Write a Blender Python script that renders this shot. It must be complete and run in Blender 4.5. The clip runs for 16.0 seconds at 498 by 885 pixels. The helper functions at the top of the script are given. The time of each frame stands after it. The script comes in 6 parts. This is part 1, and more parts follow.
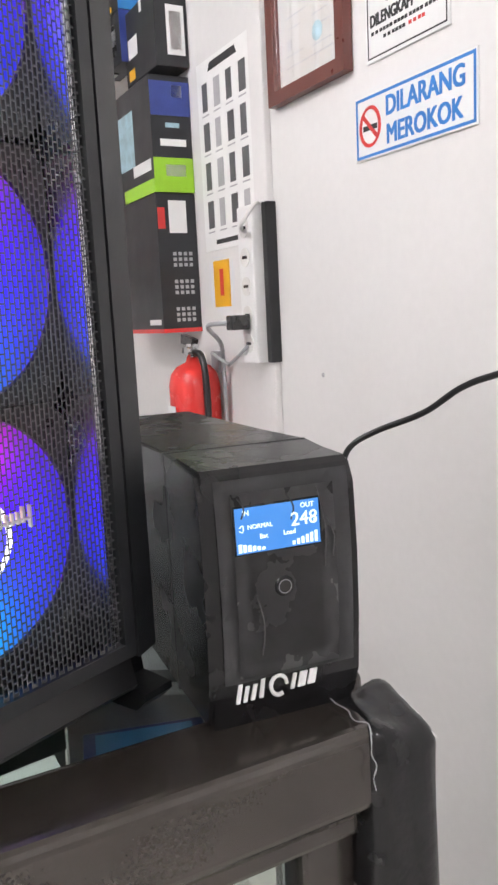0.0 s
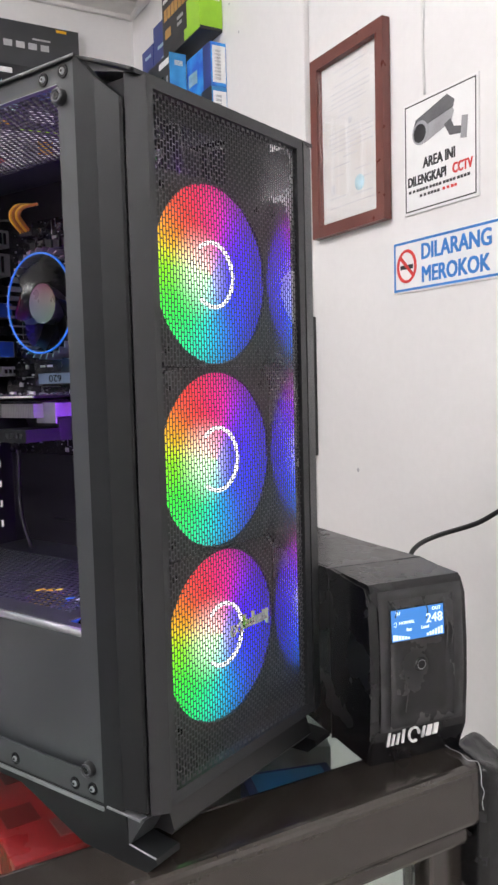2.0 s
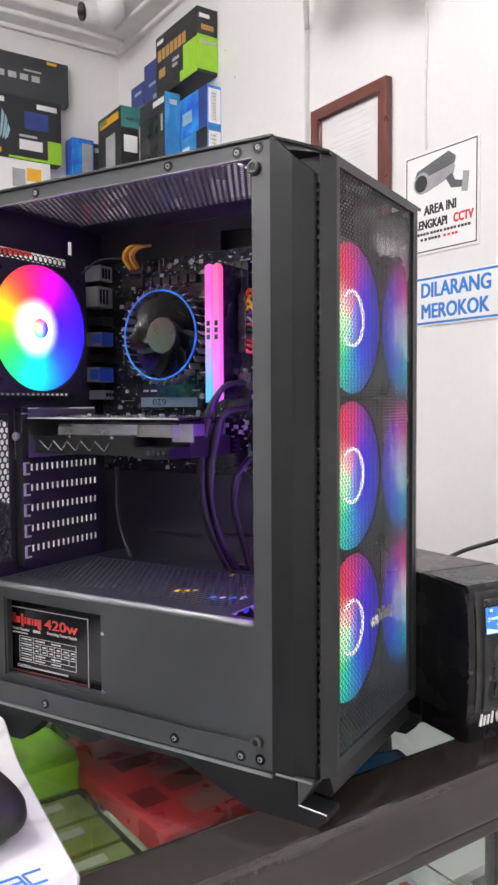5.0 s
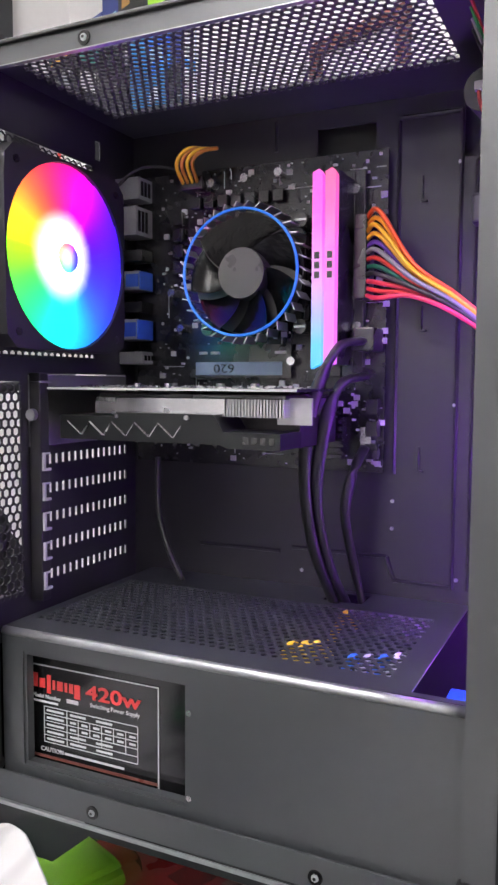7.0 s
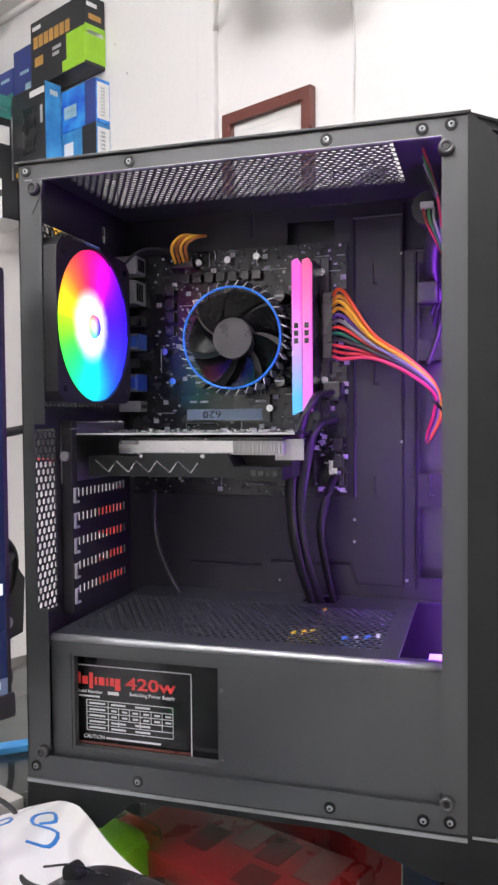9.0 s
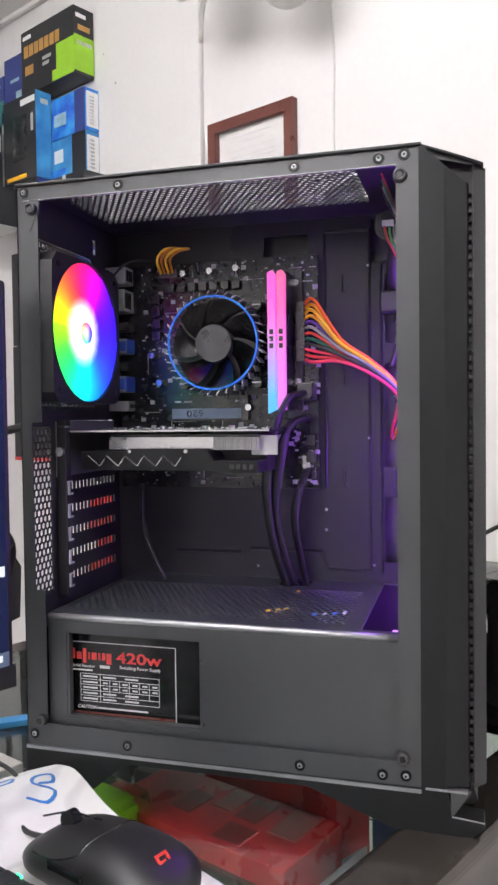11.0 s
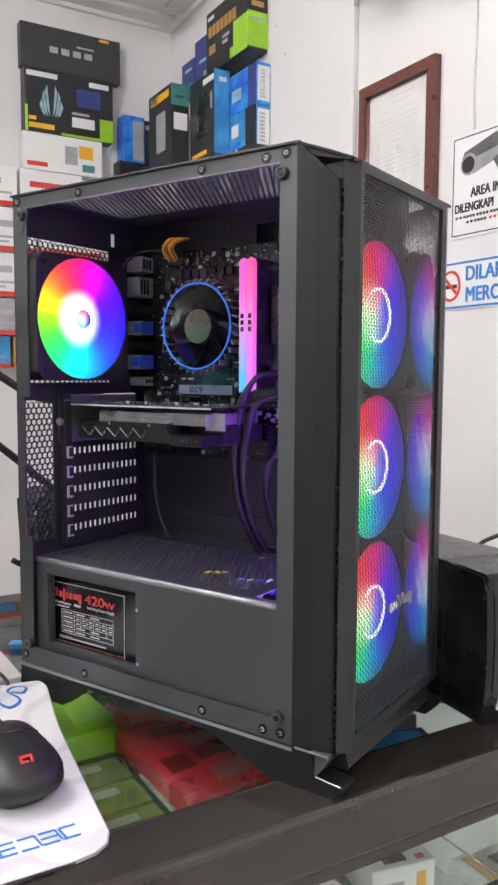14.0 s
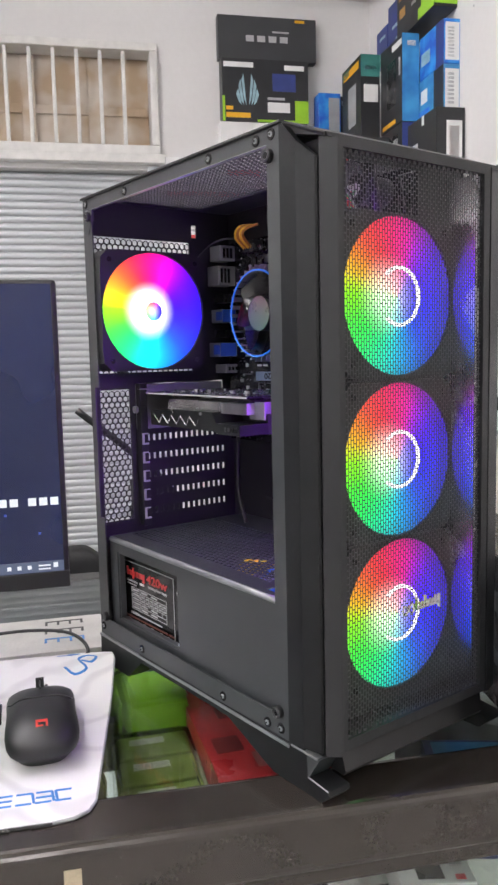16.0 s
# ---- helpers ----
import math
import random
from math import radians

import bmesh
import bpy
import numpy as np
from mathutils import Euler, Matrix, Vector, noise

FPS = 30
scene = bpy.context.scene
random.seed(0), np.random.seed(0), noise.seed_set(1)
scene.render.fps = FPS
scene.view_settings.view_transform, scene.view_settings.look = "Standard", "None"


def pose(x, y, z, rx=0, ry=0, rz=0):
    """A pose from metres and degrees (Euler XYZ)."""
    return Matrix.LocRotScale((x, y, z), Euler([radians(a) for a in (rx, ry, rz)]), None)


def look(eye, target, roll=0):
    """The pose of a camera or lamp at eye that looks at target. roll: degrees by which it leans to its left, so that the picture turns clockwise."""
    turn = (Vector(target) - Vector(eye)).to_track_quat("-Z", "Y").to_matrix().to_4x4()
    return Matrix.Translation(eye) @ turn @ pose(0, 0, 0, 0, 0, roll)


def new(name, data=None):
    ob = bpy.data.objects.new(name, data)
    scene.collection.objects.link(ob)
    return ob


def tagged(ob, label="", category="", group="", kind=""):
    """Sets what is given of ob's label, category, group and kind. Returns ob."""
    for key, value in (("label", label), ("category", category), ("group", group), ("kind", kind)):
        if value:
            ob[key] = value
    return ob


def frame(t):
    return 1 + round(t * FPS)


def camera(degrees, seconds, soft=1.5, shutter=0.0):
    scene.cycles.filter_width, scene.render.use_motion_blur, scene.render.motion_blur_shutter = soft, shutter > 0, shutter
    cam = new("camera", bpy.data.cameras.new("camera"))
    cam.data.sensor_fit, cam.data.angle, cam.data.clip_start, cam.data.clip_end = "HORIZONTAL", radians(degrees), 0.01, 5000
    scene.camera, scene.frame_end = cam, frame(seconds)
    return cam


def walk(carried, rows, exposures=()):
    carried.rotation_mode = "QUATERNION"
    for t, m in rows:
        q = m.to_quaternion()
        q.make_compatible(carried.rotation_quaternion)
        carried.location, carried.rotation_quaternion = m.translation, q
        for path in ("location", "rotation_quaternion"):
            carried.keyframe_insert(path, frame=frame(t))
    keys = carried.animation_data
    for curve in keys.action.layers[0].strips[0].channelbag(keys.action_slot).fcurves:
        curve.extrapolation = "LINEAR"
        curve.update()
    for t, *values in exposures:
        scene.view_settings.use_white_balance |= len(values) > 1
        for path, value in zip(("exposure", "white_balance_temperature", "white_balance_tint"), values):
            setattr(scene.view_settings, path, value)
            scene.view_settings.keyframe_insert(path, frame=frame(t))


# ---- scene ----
from mathutils import bvhtree
cam = camera(35.3, 16.0, 2.6)
EXPOSURES = [(0, 0.25), (1.5, 0.1), (3, 0.1), (5.5, 0.22), (6.5, 0.45), (7.9, 0.46), (8.5, 0.24), (9.5, 0.2), (12, 0.12), (13.5, 0.1), (16, 0.1)]
PATH = [
    (0, (0.007, 0.006, 1.174), (-1.197, 1.57, 0.853), -2.9),
    (0.5, (0.01, -0.008, 1.187), (-1.187, 1.568, 0.897), -2.9),
    (1, (0.018, -0.072, 1.219), (-1.174, 1.515, 0.978), -2.8),
    (1.5, (0.015, -0.165, 1.247), (-1.162, 1.44, 1.049), -1.7),
    (2, (0.021, -0.222, 1.254), (-1.155, 1.387, 1.095), -1.5),
    (2.5, (0.02, -0.253, 1.261), (-1.16, 1.357, 1.131), -1.4),
    (3, (0.015, -0.281, 1.265), (-1.171, 1.326, 1.148), -1.4),
    (3.2, (0.012, -0.29, 1.263), (-1.172, 1.318, 1.154), -1.1),
    (5.3, (-0.094, -0.389, 1.258), (-1.107, 1.335, 1.150), -0.25),
    (5.5, (-0.119, -0.37, 1.265), (-1.134, 1.348, 1.13), -0.1),
    (6, (-0.214, -0.298, 1.253), (-1.194, 1.442, 1.14), -0.2),
    (6.5, (-0.271, -0.262, 1.245), (-1.213, 1.496, 1.102), 0.1),
    (7, (-0.297, -0.26, 1.25), (-1.148, 1.544, 1.097), 0.3),
    (7.3, (-0.314, -0.284, 1.266), (-1.116, 1.543, 1.126), 0.1),
    (7.5, (-0.322, -0.304, 1.27), (-1.093, 1.538, 1.156), 0.1),
    (8, (-0.332, -0.366, 1.272), (-1.01, 1.513, 1.183), -0.1),
    (8.5, (-0.333, -0.397, 1.264), (-0.943, 1.507, 1.193), -0.3),
    (9, (-0.332, -0.408, 1.258), (-0.904, 1.508, 1.193), -0.5),
    (9.5, (-0.329, -0.416, 1.256), (-0.874, 1.507, 1.192), -0.7),
    (11.8, (-0.278, -0.488, 1.257), (-0.83, 1.433, 1.191), -0.6),
    (12, (-0.267, -0.493, 1.26), (-0.847, 1.42, 1.191), -1.0),
    (12.5, (-0.204, -0.509, 1.266), (-0.88, 1.371, 1.182), -0.7),
    (13, (-0.138, -0.502, 1.263), (-0.946, 1.324, 1.155), -0.3),
    (13.5, (-0.091, -0.461, 1.265), (-1.065, 1.28, 1.123), 0.1),
    (14, (-0.033, -0.4, 1.276), (-1.166, 1.24, 1.106), 0.3),
    (14.5, (0.038, -0.34, 1.283), (-1.245, 1.182, 1.09), 0.1),
    (15, (0.077, -0.295, 1.281), (-1.338, 1.103, 1.071), -0.6),
    (15.5, (0.101, -0.27, 1.285), (-1.41, 1.021, 1.066), -1.1),
    (16, (0.103, -0.258, 1.285), (-1.488, 0.933, 1.061), -1.3),
]
walk(cam, [(t, look(eye, target, roll)) for t, eye, target, roll in PATH], EXPOSURES)

# ---- light ----
ROOM = Matrix.Rotation(radians(-25), 4, "Z")          # the room stands askew to the computer case
TABLE = 0.954                                          # counter top

world = bpy.data.worlds.new("world")
scene.world = world
world.use_nodes = True
world.node_tree.nodes["Background"].inputs[0].default_value = (0.9, 0.95, 1.0, 1)
world.node_tree.nodes["Background"].inputs[1].default_value = 0.05


# ---- materials ----


def nodes_of(name):
    m = bpy.data.materials.new(name)
    m.use_nodes = True
    return m, m.node_tree.nodes, m.node_tree.links, m.node_tree.nodes["Principled BSDF"]


def mat(name, colour, rough=0.5, metal=0.0, vary=0.12, scale=25.0, bump=0.05, grain=350.0, spec=0.5, island=False, coat=0.0):
    """A surface with colour drift at two scales, uneven gloss and fine relief."""
    m, n, l, b = nodes_of(name)
    tc = n.new("ShaderNodeTexCoord")
    big, fine = n.new("ShaderNodeTexNoise"), n.new("ShaderNodeTexNoise")
    big.inputs["Scale"].default_value, big.inputs["Detail"].default_value = scale, 4
    fine.inputs["Scale"].default_value, fine.inputs["Detail"].default_value = grain, 3
    l.new(tc.outputs["Object"], big.inputs["Vector"]), l.new(tc.outputs["Object"], fine.inputs["Vector"])
    mixv = n.new("ShaderNodeMath")
    mixv.operation = "MULTIPLY_ADD"
    l.new(fine.outputs["Fac"], mixv.inputs[0])
    mixv.inputs[1].default_value = 0.4
    l.new(big.outputs["Fac"], mixv.inputs[2])
    ramp = n.new("ShaderNodeMapRange")
    ramp.inputs["From Min"].default_value, ramp.inputs["From Max"].default_value = 0.4, 1.0
    ramp.inputs["To Min"].default_value, ramp.inputs["To Max"].default_value = 1 - vary, 1 + vary
    l.new(mixv.outputs[0], ramp.inputs["Value"])
    mul = n.new("ShaderNodeVectorMath")
    mul.operation = "SCALE"
    mul.inputs[0].default_value = colour
    l.new(ramp.outputs[0], mul.inputs["Scale"])
    l.new(mul.outputs[0], b.inputs["Base Color"])
    rr = n.new("ShaderNodeMapRange")
    rr.inputs["From Min"].default_value, rr.inputs["From Max"].default_value = 0.3, 0.7
    rr.inputs["To Min"].default_value, rr.inputs["To Max"].default_value = max(rough - 0.06, 0.02), min(rough + 0.06, 1)
    l.new(big.outputs["Fac"], rr.inputs["Value"])
    l.new(rr.outputs[0], b.inputs["Roughness"])
    b.inputs["Metallic"].default_value, b.inputs["Specular IOR Level"].default_value = metal, spec
    b.inputs["Coat Weight"].default_value, b.inputs["Coat Roughness"].default_value = coat, 0.08
    if bump:
        bp = n.new("ShaderNodeBump")
        bp.inputs["Strength"].default_value, bp.inputs["Distance"].default_value = bump, 0.001
        l.new(fine.outputs["Fac"], bp.inputs["Height"])
        l.new(bp.outputs[0], b.inputs["Normal"])
    return m


def glow(name, colour, strength, base=(0.02, 0.02, 0.02)):
    m, n, l, b = nodes_of(name)
    b.inputs["Base Color"].default_value = (*base, 1)
    b.inputs["Emission Color"].default_value = (*colour, 1)
    b.inputs["Emission Strength"].default_value = strength
    b.inputs["Roughness"].default_value = 0.3
    return m


def rainbow(name, strength, white_r, white_gain, wash=0.9, fade=0.0, shift=0.007, core=0.45):
    """LED light carried by milky fan blades: hue by the angle round the hub, whitest by the hub on its left."""
    m, n, l, b = nodes_of(name)
    tc, gr, ramp = n.new("ShaderNodeTexCoord"), n.new("ShaderNodeTexGradient"), n.new("ShaderNodeValToRGB")
    gr.gradient_type = "RADIAL"
    l.new(tc.outputs["Object"], gr.inputs["Vector"])
    l.new(gr.outputs["Fac"], ramp.inputs["Fac"])
    stops = [(0.0, (0.25, 1, 0.0)), (0.012, (0.25, 1, 0.0)), (0.06, (0.02, 1, 0.02)), (0.15, (0, 1, 0.18)), (0.22, (0, 0.75, 0.75)), (0.285, (0.0, 0.28, 1)), (0.36, (0.015, 0.03, 1)),
             (0.50, (0.03, 0.005, 1)), (0.60, (0.06, 0.0, 1)), (0.66, (0.3, 0, 0.9)), (0.72, (1, 0, 0.35)), (0.80, (1, 0.005, 0.06)),
             (0.88, (1, 0.06, 0.01)), (0.945, (1, 0.5, 0.0)), (0.988, (0.25, 1, 0.0)), (1.0, (0.25, 1, 0.0))]
    ramp.color_ramp.interpolation = "B_SPLINE"
    e = ramp.color_ramp.elements
    while len(e) < len(stops):
        e.new(0.5)
    for el, (p, c) in zip(e, stops):
        el.position, el.color = p, (*c, 1)
    off = n.new("ShaderNodeVectorMath")
    off.operation = "ADD"
    off.inputs[1].default_value = (shift, 0.0, 0)
    ln = n.new("ShaderNodeVectorMath")
    ln.operation = "LENGTH"
    flat = n.new("ShaderNodeVectorMath")
    flat.operation = "MULTIPLY"
    flat.inputs[1].default_value = (1, 1, 0)
    l.new(tc.outputs["Object"], off.inputs[0])
    l.new(off.outputs[0], flat.inputs[0])
    l.new(flat.outputs[0], ln.inputs[0])
    fall = n.new("ShaderNodeMapRange")
    fall.interpolation_type = "SMOOTHSTEP"
    fall.inputs["From Min"].default_value, fall.inputs["From Max"].default_value = white_r * core, white_r
    fall.inputs["To Min"].default_value, fall.inputs["To Max"].default_value = 1, 0
    l.new(ln.outputs["Value"], fall.inputs["Value"])
    mx = n.new("ShaderNodeMix")
    mx.data_type = "RGBA"
    mx.inputs[7].default_value = (1, 1, 1, 1)
    half = n.new("ShaderNodeMath")
    half.operation = "MULTIPLY"
    half.inputs[1].default_value = wash
    l.new(fall.outputs[0], half.inputs[0])
    l.new(half.outputs[0], mx.inputs[0])
    l.new(ramp.outputs["Color"], mx.inputs[6])
    st = n.new("ShaderNodeMath")
    st.operation = "MULTIPLY_ADD"
    st.inputs[1].default_value, st.inputs[2].default_value = white_gain, strength
    l.new(fall.outputs[0], st.inputs[0])
    l.new(mx.outputs[2], b.inputs["Emission Color"])
    if fade:      # less light reaches the blade tips
        tip, dim = n.new("ShaderNodeMapRange"), n.new("ShaderNodeMath")
        tip.interpolation_type = "SMOOTHSTEP"
        tip.inputs["From Min"].default_value, tip.inputs["From Max"].default_value = 0.046, 0.070
        tip.inputs["To Min"].default_value, tip.inputs["To Max"].default_value = 1, 1 - fade
        l.new(ln.outputs["Value"], tip.inputs["Value"])
        dim.operation = "MULTIPLY"
        l.new(st.outputs[0], dim.inputs[0]), l.new(tip.outputs[0], dim.inputs[1])
        l.new(dim.outputs[0], b.inputs["Emission Strength"])
    else:
        l.new(st.outputs[0], b.inputs["Emission Strength"])
    b.inputs["Base Color"].default_value = (0.06, 0.06, 0.065, 1)
    return m


def clear(name, colour, rough=0.02, ior=1.45):
    m, n, l, b = nodes_of(name)
    b.inputs["Base Color"].default_value = (*colour, 1)
    b.inputs["Roughness"].default_value, b.inputs["IOR"].default_value = rough, ior
    b.inputs["Transmission Weight"].default_value = 1
    return m


def gradient_glow(name, low, high, z0, z1, strength):
    """A light bar whose LEDs run from one colour to another along its length."""
    m, n, l, b = nodes_of(name)
    tc, sep, mr, mx = (n.new(k) for k in ("ShaderNodeTexCoord", "ShaderNodeSeparateXYZ", "ShaderNodeMapRange", "ShaderNodeValToRGB"))
    l.new(tc.outputs["Object"], sep.inputs[0])
    l.new(sep.outputs["Z"], mr.inputs["Value"])
    mr.inputs["From Min"].default_value, mr.inputs["From Max"].default_value = z0, z1
    l.new(mr.outputs[0], mx.inputs[0])
    e = mx.color_ramp.elements
    e[0].color, e[1].color = (*low, 1), (*high, 1)
    e.new(0.45).color = (*[0.5 * a + 0.5 * c for a, c in zip(low, high)], 1)
    l.new(mx.outputs[0], b.inputs["Emission Color"])
    b.inputs["Emission Strength"].default_value = strength
    b.inputs["Base Color"].default_value = (0.12, 0.12, 0.12, 1)
    return m


def two_tone(name, a, b_colour, scale, rough=0.5, contrast=(0.45, 0.55), kind="noise", bump=0.0):
    m, n, l, b = nodes_of(name)
    tc = n.new("ShaderNodeTexCoord")
    tx = n.new({"cells": "ShaderNodeTexVoronoi", "swirl": "ShaderNodeTexWave"}.get(kind, "ShaderNodeTexNoise"))
    if kind == "swirl":
        tx.inputs["Distortion"].default_value, tx.inputs["Detail Scale"].default_value = 16.0, 1.4
    tx.inputs["Scale"].default_value = scale
    l.new(tc.outputs["Object"], tx.inputs["Vector"])
    mr = n.new("ShaderNodeMapRange")
    mr.inputs["From Min"].default_value, mr.inputs["From Max"].default_value = contrast
    l.new(tx.outputs["Distance" if kind == "cells" else "Fac"], mr.inputs["Value"])
    mx = n.new("ShaderNodeMix")
    mx.data_type = "RGBA"
    mx.inputs[6].default_value, mx.inputs[7].default_value = (*a, 1), (*b_colour, 1)
    l.new(mr.outputs[0], mx.inputs[0])
    l.new(mx.outputs[2], b.inputs["Base Color"])
    b.inputs["Roughness"].default_value = rough
    if bump:
        bp = n.new("ShaderNodeBump")
        bp.inputs["Strength"].default_value, bp.inputs["Distance"].default_value = bump, 0.02
        l.new(tx.outputs[0], bp.inputs["Height"])
        l.new(bp.outputs[0], b.inputs["Normal"])
    return m


WALL = mat("wall_paint", (0.72, 0.708, 0.695), 0.6, vary=0.05, scale=2.2, bump=0.25, grain=60)
CEIL = two_tone("plaster_ornament", (0.80, 0.78, 0.75), (0.72, 0.70, 0.67), 14, 0.7, (0.3, 0.7), bump=0.35)
FLOOR = mat("floor_tile", (0.66, 0.64, 0.61), 0.25, vary=0.08, scale=3)
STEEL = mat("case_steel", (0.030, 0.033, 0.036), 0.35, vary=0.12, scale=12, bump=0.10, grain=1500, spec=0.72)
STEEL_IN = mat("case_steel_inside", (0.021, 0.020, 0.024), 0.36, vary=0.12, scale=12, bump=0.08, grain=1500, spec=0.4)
PLASTIC = mat("case_plastic", (0.0085, 0.0092, 0.0102), 0.42, vary=0.10, scale=15, bump=0.15, grain=1800, spec=0.24)
PLASTIC_LT = mat("plate_plastic", (0.017, 0.018, 0.020), 0.44, vary=0.10, scale=15, bump=0.15, grain=1800, spec=0.45)
PLASTIC_DK = mat("black_plastic", (0.012, 0.012, 0.013), 0.45, vary=0.2, bump=0.08, grain=900)
GLOSS_DK = mat("gloss_black", (0.010, 0.010, 0.011), 0.12, vary=0.1, bump=0.02)
MESH = mat("mesh_steel", (0.055, 0.055, 0.059), 0.38, vary=0.1, bump=0.05)
SHINE = mat("bright_metal", (0.62, 0.62, 0.63), 0.25, metal=1.0, vary=0.08, bump=0.03)
DULL = mat("dull_metal", (0.42, 0.42, 0.44), 0.42, metal=0.9, vary=0.12, bump=0.05)
# pale metal that paints the highlights on case edges and screw heads
EDGE = mat("edge_glint", (0.30, 0.31, 0.32), 0.35, metal=0.7, vary=0.2, scale=40)
BRONZE = mat("bronze_rail", (0.042, 0.035, 0.030), 0.21, metal=0.35, vary=0.12, scale=8, bump=0.02, grain=500, spec=0.9)
TAPE = mat("black_tape", (0.006, 0.006, 0.007), 0.24, vary=0.3, scale=45, bump=0.8, grain=70, spec=0.4)
GLASS = clear("counter_glass", (0.90, 0.97, 0.93))
PCB = mat("board_lacquer", (0.010, 0.010, 0.013), 0.24, vary=0.35, scale=160, bump=0.10, grain=900, spec=0.5)
CHIP = mat("chip_black", (0.016, 0.016, 0.017), 0.26, vary=0.2, bump=0.06, spec=0.7)
SILK = mat("silk_grey", (0.45, 0.45, 0.46), 0.5, vary=0.2)
WHITE = mat("white_print", (0.78, 0.78, 0.77), 0.45, vary=0.04, bump=0.03)
PAPER = mat("paper", (0.80, 0.80, 0.785), 0.6, vary=0.05, scale=15, bump=0.05)
GREYPRINT = mat("grey_print", (0.42, 0.42, 0.43), 0.6, vary=0.15)
INK = mat("black_ink", (0.02, 0.02, 0.022), 0.5, vary=0.15)
BLUEINK = mat("sign_blue", (0.035, 0.20, 0.56), 0.4, vary=0.08)
REDINK = mat("sign_red", (0.62, 0.04, 0.035), 0.4, vary=0.08)
MAHOG = mat("mahogany", (0.125, 0.038, 0.03), 0.32, vary=0.08, scale=30, bump=0.0, grain=300)
CERTPAPER = mat("certificate_paper", (0.49, 0.48, 0.46), 0.6, vary=0.06, scale=15, bump=0.03)
REDDARK = mat("dark_red_print", (0.13, 0.012, 0.014), 0.32, vary=0.2, scale=18)
RED = mat("extinguisher_red", (0.62, 0.035, 0.03), 0.25, vary=0.08)
FADED = mat("faded_red_print", (0.27, 0.10, 0.095), 0.35, vary=0.3, scale=25)
REDBOX = mat("red_card", (0.34, 0.022, 0.026), 0.3, vary=0.2, scale=18)
YELLOW = mat("yellow_print", (0.80, 0.42, 0.02), 0.45, vary=0.08)
GREEN = mat("lime_print", (0.30, 0.58, 0.03), 0.4, vary=0.1)
GREENBOX = clear("green_clear_plastic", (0.80, 0.88, 0.62), 0.12)
GREENCARD = mat("green_card", (0.17, 0.21, 0.045), 0.4, vary=0.35, scale=30)
DKCARD = mat("charcoal_card", (0.040, 0.042, 0.046), 0.42, vary=0.15, scale=10, bump=0.04)
BLACKCARD = mat("black_card", (0.018, 0.019, 0.022), 0.4, vary=0.25, scale=14, bump=0.04)
NAVY = mat("navy_card", (0.03, 0.05, 0.22), 0.4, vary=0.3, scale=12)
BLUECARD = two_tone("blue_card", (0.015, 0.10, 0.58), (0.04, 0.32, 0.75), 22, 0.35, (0.38, 0.66))
SKYCARD = two_tone("sky_card", (0.035, 0.20, 0.48), (0.07, 0.36, 0.66), 16, 0.38, (0.35, 0.68))
TEAL = mat("teal_print", (0.05, 0.22, 0.20), 0.45, vary=0.2)
AMBER = mat("amber_print", (0.45, 0.24, 0.06), 0.45, vary=0.15)
AMBERPAPER = mat("yellowed_paper", (0.5, 0.43, 0.30), 0.6, vary=0.25, scale=60)
GREYCARD = mat("grey_card", (0.35, 0.36, 0.37), 0.5, vary=0.2, scale=20)
ICE = mat("ice_print", (0.30, 0.46, 0.52), 0.35, vary=0.4, scale=30)
SHUTTER = mat("shutter_steel", (0.56, 0.58, 0.60), 0.42, metal=0.3, vary=0.12, scale=6)
WOODISH = two_tone("plywood_backing", (0.48, 0.36, 0.24), (0.62, 0.55, 0.47), 9, 0.7, (0.4, 0.6))
GRILLE = mat("white_grille", (0.70, 0.69, 0.66), 0.5, vary=0.12, scale=30)
PADWHITE = two_tone("pad_cloth", (0.78, 0.775, 0.77), (0.66, 0.65, 0.655), 6, 0.8, (0.6, 1.0), "swirl")
KEYGREY = mat("key_plastic", (0.020, 0.021, 0.023), 0.45, vary=0.15)
CABLE = mat("cable_rubber", (0.014, 0.014, 0.015), 0.42, vary=0.2, bump=0.1)
WHITECABLE = mat("white_cable", (0.66, 0.66, 0.64), 0.5, vary=0.1)
LED_GREEN = glow("led_green", (0.05, 1, 0.35), 3.0)
SCREEN = two_tone("screen_base", (0.004, 0.006, 0.02), (0.006, 0.010, 0.035), 6, 0.15)
FILM = mat("film_dull", (0.075, 0.075, 0.078), 0.22, vary=0.3, scale=35, bump=0.6, grain=40)


def lit(m, colour, strength):
    b = m.node_tree.nodes["Principled BSDF"]
    b.inputs["Emission Color"].default_value, b.inputs["Emission Strength"].default_value = (*colour, 1), strength
    return m


lit(SCREEN, (0.02, 0.035, 0.14), 0.28)
LCD = glow("lcd_blue", (0.07, 0.29, 0.80), 0.92)
LCDWHITE = glow("lcd_white", (0.75, 0.9, 1), 1.4)
SCREENTEXT = glow("screen_text", (0.9, 0.93, 1), 0.9)
FAN_REAR = rainbow("fan_light_rear", 1.95, 0.033, 1.5, 0.95, 0.45, 0.0065, 0.25)
FAN_FRONT = rainbow("fan_light_front", 1.2, 0.036, 0.65, 0.60, 0.5, 0.012, 0.1)
FAN_CAP = rainbow("fan_light_cap", 1.3, 0.012, 0.6, 0.6, 0.0, 0.003, 0.0)
HUBRING = glow("hub_ring_light", (1, 0.97, 0.98), 1.9)
RAM_A = gradient_glow("memory_light_a", (0.02, 0.45, 1), (1, 0.07, 0.62), -0.05, 0.03, 0.95)
